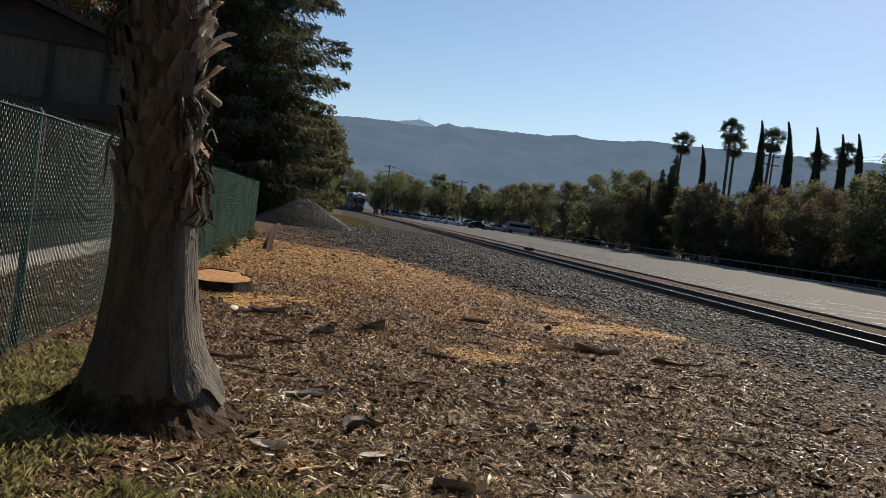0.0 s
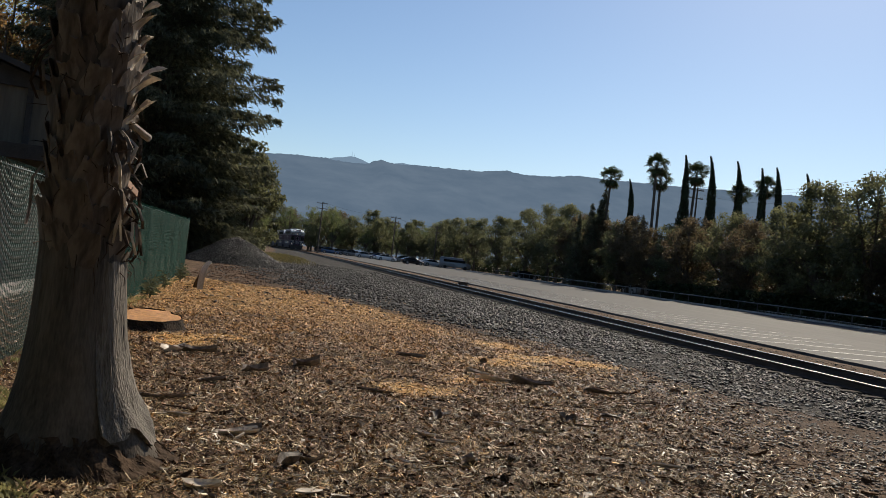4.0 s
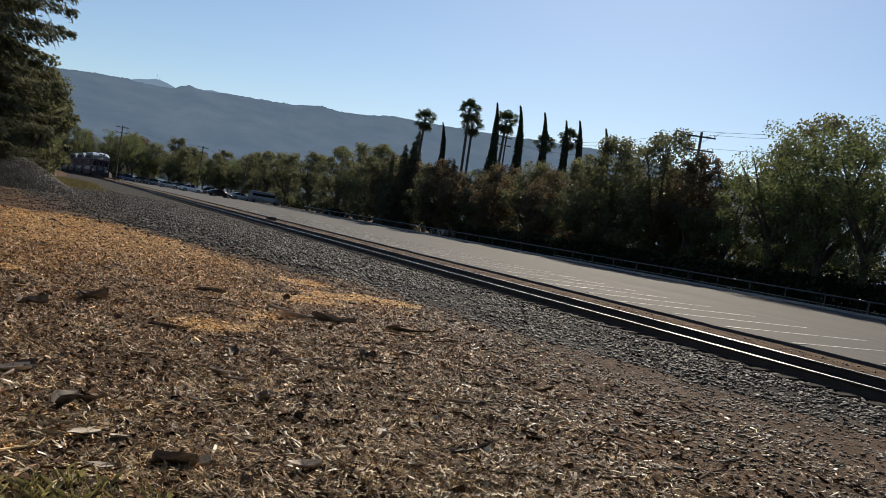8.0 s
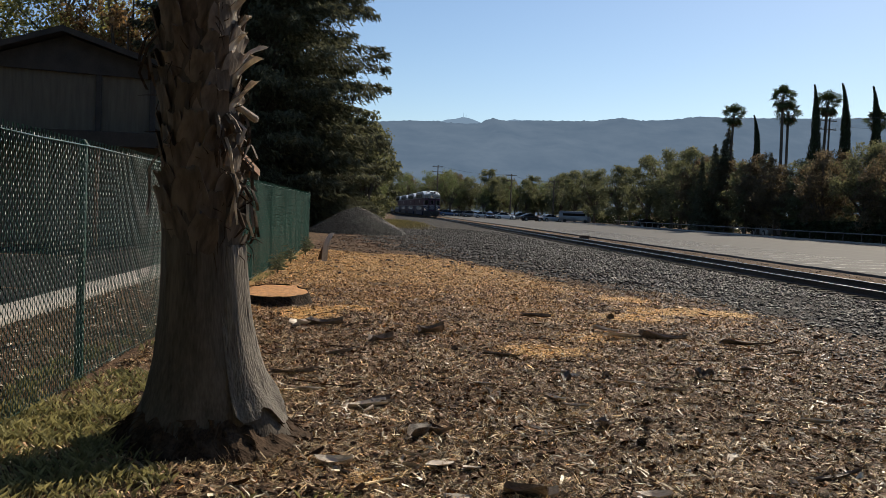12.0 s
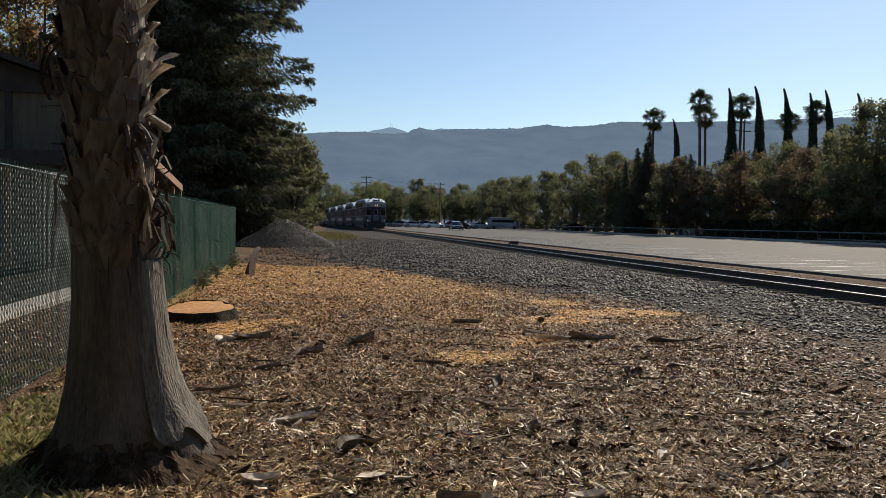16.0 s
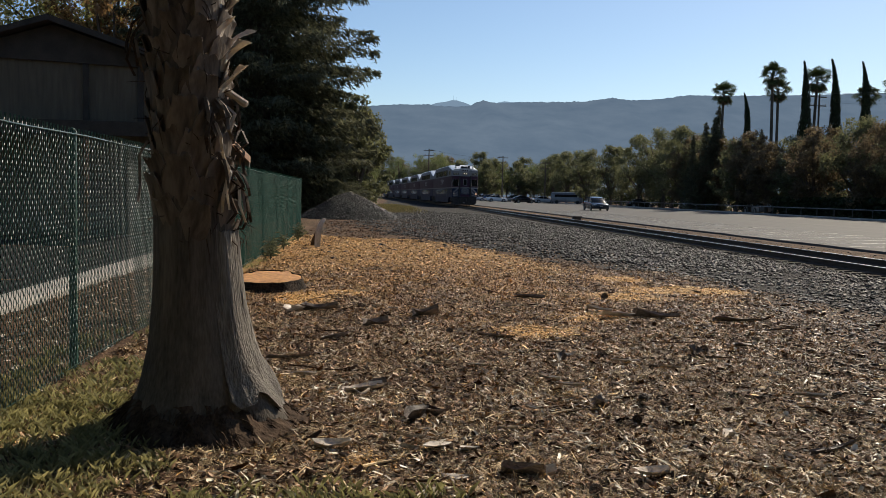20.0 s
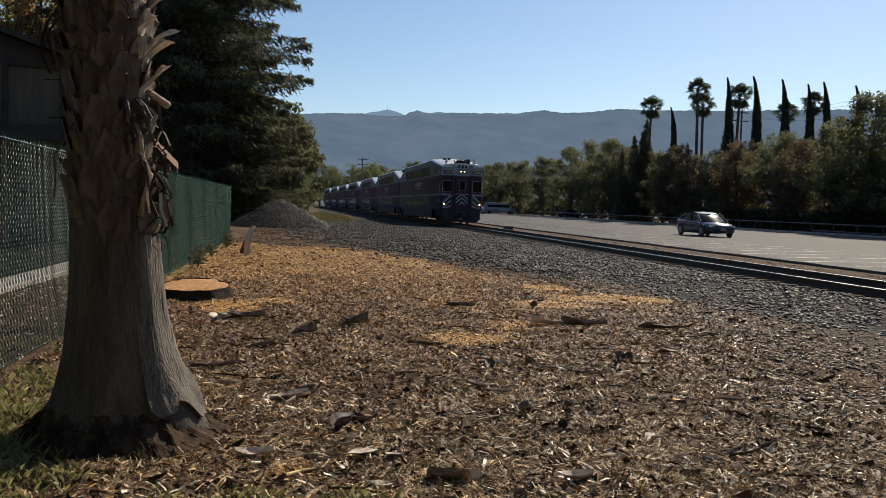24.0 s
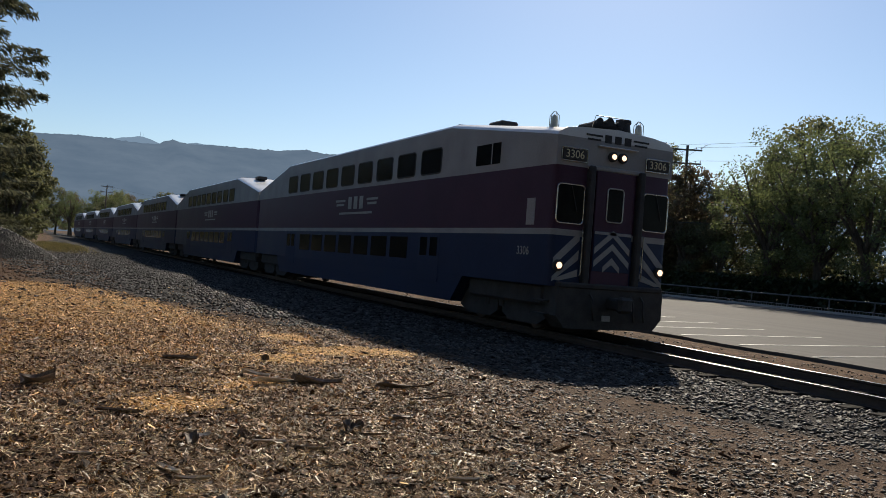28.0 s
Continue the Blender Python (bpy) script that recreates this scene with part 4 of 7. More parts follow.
def build_log():
    """A curved dead leaf stalk leaning by the fence's end."""
    s, v = Shape(), []
    pts = [(-1.57, 21.72, -0.06), (-1.565, 21.74, 0.18), (-1.545, 21.78, 0.40), (-1.505, 21.84, 0.56), (-1.45, 21.92, 0.67), (-1.39, 21.98, 0.72)]
    for i, p in enumerate(pts):
        w, t = (0.078, 0.080, 0.078, 0.070, 0.058, 0.034)[i], 0.045
        for du, dv in ((-1, -0.3), (-0.7, 0.6), (0, 1), (0.7, 0.6), (1, -0.3), (0, 0.1)):
            v.append((p[0] + du * w * 0.9, p[1] + dv * t - 0.05, p[2] - du * w * 0.35))
    f = [(i * 6 + j, i * 6 + (j + 1) % 6, i * 6 + 6 + (j + 1) % 6, i * 6 + 6 + j) for i in range(5) for j in range(6)]
    f += [(5, 4, 3, 2, 1, 0), tuple(range(30, 36))]
    stalk = solid("palm_stalk", s.add(v, f), M_STALK, "curved pale dead palm stalk standing in the soil", "palm stalk", smooth=True)
    # dark plate added to stand in for the stalk's shaded left face
    shade_plate = Shape().prism([(-1.60, -0.05), (-1.77, -0.03), (-1.74, 0.14), (-1.66, 0.34), (-1.59, 0.49), (-1.53, 0.56), (-1.56, 0.3)], 22.0, 22.05, "y")
    part("shade_plate", shade_plate, M_BARK_LITTER, stalk, "dark plate for the stalk's shaded side")
    part("splinter", Shape().tube([(-1.50, 21.86, 0.58), (-1.43, 21.90, 0.66), (-1.37, 21.94, 0.66)], [0.022, 0.016, 0.006], 6), M_STALK, stalk)


build_log()

# a stone: a squashed, skewed octahedron with cut corners
STONE_V = [(1, 0.1, 0.05), (-0.9, -0.15, 0), (0.1, 0.95, -0.05), (-0.1, -0.9, 0.1), (0.15, 0.1, 0.8), (-0.1, 0, -0.7), (0.65, 0.55, 0.5), (-0.55, 0.5, 0.45)]
STONE_F = [(0, 6, 4), (6, 2, 4), (2, 7, 4), (7, 1, 4), (1, 3, 4), (3, 0, 4), (0, 2, 6), (2, 1, 7), (2, 0, 5), (1, 2, 5), (3, 1, 5), (0, 3, 5)]


def stones(name, label, pts, size, mat=M_STONE, flat=0.75):
    n = len(pts)
    s = size[0] + (size[1] - size[0]) * rng.random(n) ** 1.9
    sc = np.stack([s * rng.uniform(0.7, 1.3, n), s * rng.uniform(0.7, 1.2, n), s * flat * rng.uniform(0.6, 1.1, n)], 1)
    me = scatter(name, STONE_V, STONE_F, pts, rng.uniform(0, 6.28, n), rng.uniform(-0.5, 0.5, n), rng.uniform(-0.5, 0.5, n), sc, mat)
    tagged(new(name, me), label, "gravel", kind="stuff")


def build_gravel():
    pts = []
    while len(pts) < 46000:
        y = 2.5 + 40 * rng.random() ** 1.9
        x = rng.uniform(4.5, 13.0)
        if abs(abs(x - TRACK_X) - 0.7525) < 0.09:
            continue
        if rng.random() < gravel_at(x, y) ** 1.5 * (1.0 if x < 10.5 else 0.45) * (1.0 if x > 9.2 else 0.25 + 0.75 * soft(-0.25, 0.25, noise.noise(Vector((x * 1.4, y * 0.9, 35))))):
            pts.append((x, y, height(x, y) + 0.004))
    stones("ballast_gravel", "grey crushed-rock ballast beside the rails", np.array(pts), (0.012, 0.062), flat=0.65)
    pts = []
    while len(pts) < 25000:
        x, y = rng.uniform(-2.0, 9.4), 18 + 50 * rng.random() ** 1.2
        if rng.random() < 0.05 + 0.95 * gravel_at(x, y):
            pts.append((x, y, height(x, y) + 0.01))
    stones("coarse_gravel", "dark crushed rock spread past the mulch", np.array(pts), (0.018, 0.075))
    pts = []
    while len(pts) < 2600:
        x, y = rng.uniform(-2, 6), 3 + 24 * rng.random() ** 1.5
        pts.append((x, y, height(x, y)))
    more = []
    while len(more) < 23000:
        x, y = rng.uniform(1.8, 9.6), 2.6 + 13 * rng.random() ** 1.3
        if rng.random() < soft(1.8, 4.6, x) * (1 - 0.5 * gravel_at(x, y)) * (0.35 + 0.65 * soft(-0.2, 0.2, noise.noise(Vector((x * 1.1, y * 1.1, 80))))) * (1 - min(1.0, 1.5 * sawdust_at(x, y))):
            more.append((x, y, height(x, y)))
    while len(more) < 27500:
        x, y = rng.uniform(12.35, 14.8), 5 + 60 * rng.random() ** 1.6
        more.append((x, y, height(x, y) + 0.01))
    stones("soil_stones", "small brown stones in the bare soil", np.array(more), (0.007, 0.040), M_SOILSTONE, 0.6)
    stones("soil_clods", "dark crumbs of soil and small stones", np.array(pts), (0.010, 0.028), M_BARK_LITTER)


build_gravel()


def build_pile():
    """A heap of crushed rock past the fence's end."""
    def zp(x, y):
        d = math.hypot((x + 1.35) / 2.75, (y - 46.6) / 3.6)
        return 1.52 * max(0.0, 1 - d) ** 0.9 * (1 + 0.10 * noise.noise(Vector((x * 1.1, y * 1.1, 0)))) - 0.05

    s, v, n = Shape(), [], 44
    for j in range(n):
        for i in range(n):
            x, y = -5.6 + 8 * i / (n - 1), 42 + 9.2 * j / (n - 1)
            v.append((x, y, zp(x, y) + 0.05 * noise.noise(Vector((x * 5, y * 5, 1)))))
    f = [(j * n + i, j * n + i + 1, (j + 1) * n + i + 1, (j + 1) * n + i) for j in range(n - 1) for i in range(n - 1)]
    heap = thing("rock_pile", "heap of dark grey crushed rock", "rock pile")
    part("mound", s.add(v, f), M_BALLAST, heap, smooth=True)
    pts = []
    while len(pts) < 9000:
        x, y = rng.uniform(-4.4, 1.7), rng.uniform(42.8, 50)
        z = zp(x, y)
        if z > -0.03:
            pts.append((x, y, z + 0.02))
    k = len(pts)
    sz = rng.uniform(0.022, 0.058, k)
    me = scatter("rubble", STONE_V, STONE_F, np.array(pts), rng.uniform(0, 6.3, k), rng.uniform(-0.6, 0.6, k), rng.uniform(-0.6, 0.6, k), np.stack([sz, sz * 0.9, sz * 0.7], 1), M_PILEROCK)
    tagged(part("rubble", me, None, heap, "loose crushed rocks"), kind="stuff")


build_pile()


# ---- buildings behind the fence ----
def build_barn():
    barn = thing("barn", "tall dark timber barn with a low gable roof", "barn")
    y0, y1, xl, xr, xc = 25.0, 27.6, -12.2, -5.6, -9.2
    wall = Shape().prism([(xl + 0.35, -0.2), (xr - 0.25, -0.2), (xr - 0.25, 4.83), (xc, 5.85), (xl + 0.35, 5.05)], y0 + 0.2, y1, "y")
    part("wall", wall, M_BARNWALL, barn, "dark board wall")
    for a, b in (((xc, 6.12), (xr, 4.95)), ((xc, 6.12), (xl, 5.18))):
        s = Shape().prism([a, b, (b[0], b[1] - 0.16), (a[0], a[1] - 0.16)], y0 - 0.25, y1 + 0.3, "y")
        part("roof", s, M_BARNROOF, barn, "dark shingle roof slope")
    part("fascia", Shape().box((xr + 0.02, 26.3, 4.87), (0.05, 3.1, 0.14), 0.01), M_BARNROOF, barn, "dark eave board")
    part("gable", Shape().prism([(xl + 0.3, 4.98), (xr - 0.2, 4.75), (xr - 0.2, 4.83), (xc, 5.9), (xl + 0.3, 5.06)], y0 + 0.10, y0 + 0.19, "y"), M_BARNROOF, barn, "dark gable boards")
    for x in (-11.9, -8.3, -6.8):
        part("batten", Shape().box((x, y0 + 0.16, 3.9), (0.16, 0.07, 2.14), 0.01), M_BARNROOF, barn)
    port = thing("carport", "low dark carport with brown painted roof edge boards", "carport")
    part("front_roof", Shape().prism([(24.0, 3.16), (25.2, 3.04), (25.2, 2.92), (24.0, 3.04)], -14.0, -4.46, "x"), M_BARNROOF, port, "dark flat roof over the front")
    part("side_roof", Shape().prism([(25.2, 3.04), (30.2, 2.53), (30.2, 2.41), (25.2, 2.92)], -5.83, -4.46, "x"), M_BARNROOF, port, "dark sloping roof along the barn")
    # roof colour in place of brown, to paint the board's shaded face
    part("front_board", Shape().box((-9.2, 23.975, 2.98), (9.6, 0.045, 0.40), 0.008), M_BARNROOF, port, "front board, darkened for shade")
    part("rake_board", Shape().prism([(23.96, 3.19), (30.25, 2.56), (30.25, 2.34), (23.96, 2.97)], -4.455, -4.41, "x"), M_EAVE, port, "brown painted rake board")
    part("back_wall", Shape().box((-5.3, 30.1, 1.1), (1.75, 0.12, 2.6), 0.01), M_BARNWALL, port, "dark board wall")
    for x, y, h in ((-4.55, 25.3, 2.9), (-4.55, 29.0, 2.5), (-8.0, 24.2, 2.9), (-11.0, 24.2, 2.9), (-13.8, 24.2, 2.9)):
        part("post", Shape().box((x, y, h / 2 - 0.05), (0.11, 0.11, h), 0.012), M_EAVE, port, "square brown post")


build_barn()


def build_behind_fence():
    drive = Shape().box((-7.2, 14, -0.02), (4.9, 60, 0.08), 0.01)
    solid("driveway", drive, M_DRIVE, "paved drive behind the fence, darkened for shade", "driveway", kind="structure")
    kerb = Shape().box((-4.45, 2, 0.02), (0.5, 36, 0.12), 0.02)
    solid("kerb", kerb, M_KERB, "pale concrete kerb strip behind the fence", "kerb", kind="structure")


build_behind_fence()

# ---- trees ----
LEAF_V = [(-0.5, 0, 0), (0, 0.32, 0.10), (0.5, 0, 0.02), (0, -0.32, 0.10)]
LEAF_F = [(0, 1, 2), (0, 2, 3)]


def leaves(name, centres, radii, per, size, mat, r, squash=0.8):
    """Loose leaves in a cloud round each centre."""
    n = len(centres) * per
    c = np.repeat(np.asarray(centres, float), per, 0)
    rad = np.repeat(np.asarray(radii, float), per)
    d = r.normal(size=(n, 3))
    d /= np.linalg.norm(d, axis=1)[:, None]
    d *= (r.random(n) ** 0.45)[:, None]
    d[:, 2] *= squash
    p = c + d * rad[:, None]
    return scatter(name, LEAF_V, LEAF_F, p, r.uniform(0, 6.28, n), r.uniform(-1.2, 1.2, n), r.uniform(-1.2, 1.2, n), r.uniform(size * 0.6, size * 1.4, n), mat)


def broad_tree(seed, h, spread, mat, label, leaf=0.215, clumps=105, per=118, low=0.2, name="tree"):
    """A leafy tree: tapered trunk, forking limbs, a crown of leaf clumps."""
    r = np.random.default_rng(seed)
    R = random.Random(seed)
    tree = thing(name, label, "tree", group="trees round the parking lot")
    tr = Shape()
    base = h * low
    tr.tube([(0, 0, -0.3), (0.03, 0, base * 0.3), (R.uniform(-0.15, 0.15), R.uniform(-0.15, 0.15), base), (R.uniform(-0.3, 0.3), R.uniform(-0.3, 0.3), h * 0.6)], [0.034 * h, 0.024 * h, 0.02 * h, 0.008 * h], 8)
    centres, radii = [], []
    for k in range(9):
        a = 2.4 * k + R.uniform(-0.4, 0.4)
        z0 = base * R.uniform(0.75, 1.3)
        reach = spread * R.uniform(0.55, 1.0)
        z1 = h * R.uniform(0.45, 0.88)
        p1 = Vector((math.cos(a) * reach * 0.45, math.sin(a) * reach * 0.45, z0 + (z1 - z0) * 0.55))
        p2 = Vector((math.cos(a) * reach * 0.85, math.sin(a) * reach * 0.85, z1))
        tr.tube([(0, 0, z0), tuple(p1), tuple(p2)], [0.012 * h, 0.008 * h, 0.003 * h], 6)
        for q in range(3):
            e = p1 + Vector((R.uniform(-1, 1), R.uniform(-1, 1), R.uniform(0.2, 1.0))) * spread * 0.4
            tr.tube([tuple(p1), tuple((p1 + e) / 2 + Vector((0, 0, 0.1))), tuple(e)], [0.005 * h, 0.004 * h, 0.002 * h], 5)
            centres.append(tuple(e))
            radii.append(spread * R.uniform(0.16, 0.30))
        centres.append(tuple(p2))
        radii.append(spread * R.uniform(0.2, 0.34))
    while len(centres) < clumps:
        a, q = R.uniform(0, 6.28), R.random() ** 0.5
        zt = R.random()
        z = base * 0.8 + (h * 0.97 - base * 0.8) * zt
        lim = spread * (0.55 + 0.5 * math.sin(math.pi * min(1, 0.15 + 0.8 * zt))) * (1 - 0.55 * zt ** 3)
        centres.append((math.cos(a) * q * lim, math.sin(a) * q * lim, z))
        radii.append(spread * R.uniform(0.13, 0.27))
    part("trunk", tr, M_BARK, tree, "dark tapered trunk and limbs", True)
    part("crown", leaves("crown", centres, radii, per, leaf, mat, r), None, tree, "loose leafy crown")
    return tree


def conifer(seed, h, spread, label, mat=None, low=0.03, tiers=46, leaf=0.3, per=16, even=0.0):
    """A dense conifer: drooping branches in tiers with sprays of needles."""
    r = np.random.default_rng(seed)
    R = random.Random(seed)
    tree = thing("conifer_tree", label, "tree")
    tr = Shape()
    tr.tube([(0, 0, -0.3), (0, 0, h * 0.3), (0.1, 0, h * 0.7), (0.1, 0, h)], [0.02 * h, 0.014 * h, 0.007 * h, 0.001 * h], 10)
    P = []

    def width(t):
        return spread * min(1.0, (1 - t) / (1 - even)) ** 0.75 + 0.15

    k = 0
    z = h * low
    while z < h * 0.985:
        t = z / h
        reach = width(t)
        for b in range(9 if t < 0.8 else 6):
            a = 2.4 * b + 1.1 * k + R.uniform(-0.35, 0.35)
            L = reach * R.choice((0.80, 0.90, 0.96, 1.0, 1.07)) * R.uniform(0.94, 1.04)
            zb = z + R.uniform(-0.6, 0.6) * h / tiers
            e = Vector((math.cos(a), math.sin(a), 0))
            side = Vector((-e.y, e.x, 0))
            sag, lift = R.uniform(0.10, 0.20) * L, R.uniform(0.02, 0.10) * L

            def bough(u):
                return e * (L * u) + Vector((0, 0, zb + 0.10 * L * u - sag * u * u + lift * max(0.0, u - 0.7) * 3))

            tr.tube([tuple(bough(u)) for u in (0, 0.35, 0.7, 1.0)], [0.006 * h * (1 - t) + 0.012, 0.03, 0.018, 0.006], 4, False)
            n = int(L * per)
            for q in range(n):
                u = 0.18 + 0.86 * R.random() ** 0.75
                half = 0.30 * L * (1.08 - u) ** 0.7 * (0.35 + 0.65 * min(1, u * 2)) + 0.06
                c = bough(min(1.03, u)) + side * R.gauss(0, half * 0.55)
                P.append((c.x, c.y, c.z - abs(R.gauss(0, 0.42)) * (1.1 - 0.5 * u) + 0.08, a + R.gauss(0, 0.7)))
        z += h / tiers * (1.0 if t < 0.7 else 0.75)
        k += 1
    # needles close to the trunk
    for q in range(int(34 * per * h / 10)):
        t = R.random()
        a, rad = R.uniform(0, 6.28), width(t) * 0.78 * R.random() ** 0.45
        P.append((math.cos(a) * rad, math.sin(a) * rad, h * t * 0.97 + 0.3, a))
    P = np.array(P)
    n = len(P)
    sc = r.uniform(leaf * 0.55, leaf * 1.4, n)
    me = scatter("crown", LEAF_V, LEAF_F, P[:, :3], P[:, 3], r.uniform(-0.2, 1.2, n), r.uniform(-0.9, 0.9, n), np.stack([sc * 1.6, sc * 0.62, sc], 1), mat or M_CONIFER)
    part("trunk", tr, M_BARK, tree, "straight dark trunk with branches", True)
    part("crown", me, None, tree, "dark drooping needle sprays")
    return tree


def put(ob, x, y, z=-0.1, turn=0.0, s=1.0, sz=None):
    ob.matrix_basis = pose(x, y, z, 0, 0, turn) @ Matrix.Diagonal((s, s, sz or s, 1))
    return ob


def again(ob, x, y, turn, s=1.0, sz=None, z=-0.1):
    c = copy_thing(ob, pose(x, y, z, 0, 0, turn))
    c.scale = (s, s, sz or s)
    return c


def plant():
    # the big conifers past the fence
    big = put(conifer(3, 34.0, 6.8, "huge dark redwood beyond the fence's end", leaf=0.26, per=78, tiers=44, even=0.42), -7.4, 56.0)
    again(big, -11.0, 64.0, 130, 0.95)
    low = put(conifer(5, 9.5, 3.6, "shorter dark conifer at the redwood's foot", tiers=13, per=60, leaf=0.22), -3.9, 58.0)
    again(low, -8.0, 51.5, 70, 0.8)
    t = put(broad_tree(11, 8.5, 2.5, M_OAK, "yellow-green tree beside the tracks", leaf=0.20, low=0.12), -1.3, 62.0)
    again(t, -1.2, 74.0, 80, 1.05)
    again(t, -1.4, 88.0, 150, 1.0)
    again(t, -4.6, 70.0, 200, 1.25)
    # trees behind the barn
    g = put(broad_tree(21, 14.0, 4.5, M_YELLOW, "tall yellow-green tree behind the barn", leaf=0.20, per=130), -31.0, 76.0, s=1.75)
    again(g, -38.0, 70.0, 100, 1.7)
    again(g, -24.5, 82.0, 210, 1.75)
    o = put(broad_tree(22, 12.5, 3.6, M_RUST, "rusty brown tree behind the barn", leaf=0.19, per=130), -21.5, 74.0, s=1.85)
    again(o, -18.0, 79.0, 210, 1.75)
    # the row past the parking lot: (y, height, x, kind)
    a = put(broad_tree(31, 10.0, 3.6, M_OAK, "leafy green street tree past the parking lot"), 47.5, 147, s=1.28)
    b = put(broad_tree(32, 10.0, 3.4, M_REDTREE, "brown-tinged street tree past the parking lot"), 46.5, 101, s=1.02)
    c = put(broad_tree(33, 10.0, 3.8, M_OAK, "dense green street tree past the parking lot", low=0.2), 48.0, 136, s=1.3)
    d = put(broad_tree(34, 10.0, 3.3, M_BRIGHT, "light green airy tree past the parking lot", clumps=90, per=140, leaf=0.14, low=0.26), 47.0, 45.0, s=1.24)
    row = [(a, 126, 47, 1.25), (c, 119, 49, 1.05), (a, 160, 46.5, 1.2), (b, 112, 47, 1.0), (c, 107, 50, 1.0), (b, 96, 46.5, 0.88), (a, 91, 47.5, 0.86), (b, 86, 46.5, 0.93), (c, 80.5, 48, 0.98), (b, 75, 46.5, 0.92),
           (c, 70, 47.5, 1.03), (a, 64.5, 47, 1.22), (c, 59.5, 48.5, 1.24), (b, 55, 48.5, 1.08), (a, 51, 48.5, 0.94), (d, 41, 47.5, 1.26), (d, 37, 46.5, 1.28), (d, 32, 47, 1.34), (d, 27, 48, 1.30),
           (b, 98, 55, 1.05), (a, 88, 56, 1.0), (c, 66, 55, 1.05), (a, 38, 55, 1.15), (a, 170, 51, 1.15), (c, 180, 47, 1.2), (b, 152, 53, 1.1), (a, 133, 54, 1.2), (c, 200, 50, 1.25),
           (a, 104, 46, 0.95), (b, 82.5, 50.5, 0.95), (c, 99, 51, 1.0), (b, 68, 51, 1.0), (b, 61, 51.5, 1.05), (a, 49, 52, 1.05), (b, 73, 51, 0.95), (a, 94, 51, 0.92), (c, 142, 52, 1.2), (b, 122, 47, 1.15), (a, 190, 45, 1.2), (c, 210, 46, 1.2), (a, 220, 48, 1.2),
           (c, 50, 57.5, 1.52), (c, 29, 58, 1.35), (a, 22, 52, 1.3)]
    for k, (src, y, x, s) in enumerate(row):
        again(src, x + random.uniform(-0.5, 0.5), y, 67 * k, s, s * random.uniform(0.95, 1.05))
    # unseen copies of the street trees, added behind to block the sky's fill light
    for k, (x, y) in enumerate(((-17, 0), (-19, 11), (-14, -10), (-6, -14), (3, -15), (12, -18), (21, -22), (31, -26), (-9, -22), (0, -24), (10, -27), (42, -28), (-7, -7), (0.5, -8.5), (8, -9))):
        again((a, c)[k % 2], x, y, 47 * k, 2.0 + 0.15 * (k % 3) if k < 12 else 1.5)
    # woods at the lot's far end
    for k in range(26):
        x, y = -14 + 3.1 * k + random.uniform(-1, 1), 262 + random.uniform(-14, 24) - 0.8 * max(0, 3.1 * k - 40)
        again((a, c, d, b, d)[k % 5], x, y, 41 * k, random.uniform(1.05, 1.5))
    for k in range(14):
        again((a, c, d)[k % 3], 14 + 2.9 * k, 232 + random.uniform(-5, 5), 83 * k, (0.8, 1.05, 1.2, 0.9, 1.1)[k % 5])
    # hidden woods added on the track's other side to darken the train windows' reflections
    for k in range(16):
        again((a, c)[k % 2], -7.5 - 3.0 * (k % 3), 92 + 9.5 * k, 61 * k, 1.25 + 0.1 * (k % 3))
    # dark cones among the crowns
    e = put(conifer(41, 12.0, 1.5, "narrow dark conifer among the street trees", tiers=20, per=24, leaf=0.26), 51.5, 122)
    again(e, 51.0, 127.0, 40, 0.98)
    for k, (x, q) in enumerate(((45.1, 1.0), (46.5, 1.06), (43.7, 0.86), (53.5, 0.93), (47.5, 1.2))):
        again(e, x, 112 + 0.4 * k, 50 * k, q * 1.02, q)


plant()


def cypress(seed, h):
    R = random.Random(seed)
    r = np.random.default_rng(seed)
    tree = thing("cypress_tree", "tall thin dark Italian cypress", "tree", group="row of cypresses")
    bend = -0.85 + R.uniform(-0.25, 0.25)
    n = 5200
    t = r.random(n) ** 0.8
    rad = 1.42 * np.clip(0.55 + 2.2 * t, 0, 1) * (1 - t) ** 0.80 * r.uniform(0.6, 1.0, n) * (1 + 0.12 * np.sin(t * 23 + seed)) + 0.035
    a = r.uniform(0, 6.28, n)
    p = np.stack([rad * np.cos(a) + bend * t ** 8 * 0.8, rad * np.sin(a), 0.6 + (h - 0.6) * t], 1)
    sc = r.uniform(0.2, 0.45, n) * (1 - 0.4 * t)
    me = scatter("crown", LEAF_V, LEAF_F, p, a, r.uniform(-1.5, -0.8, n), r.uniform(-0.5, 0.5, n), np.stack([sc * 1.5, sc, sc], 1), M_CYPRESS)
    part("trunk", Shape().tube([(0, 0, -0.3), (0, 0, h * 0.8), (bend * 0.3, 0, h * 0.96)], [0.22, 0.09, 0.02], 6), M_BARK, tree)
    part("crown", me, None, tree, "dense dark flame-shaped crown")
    return tree


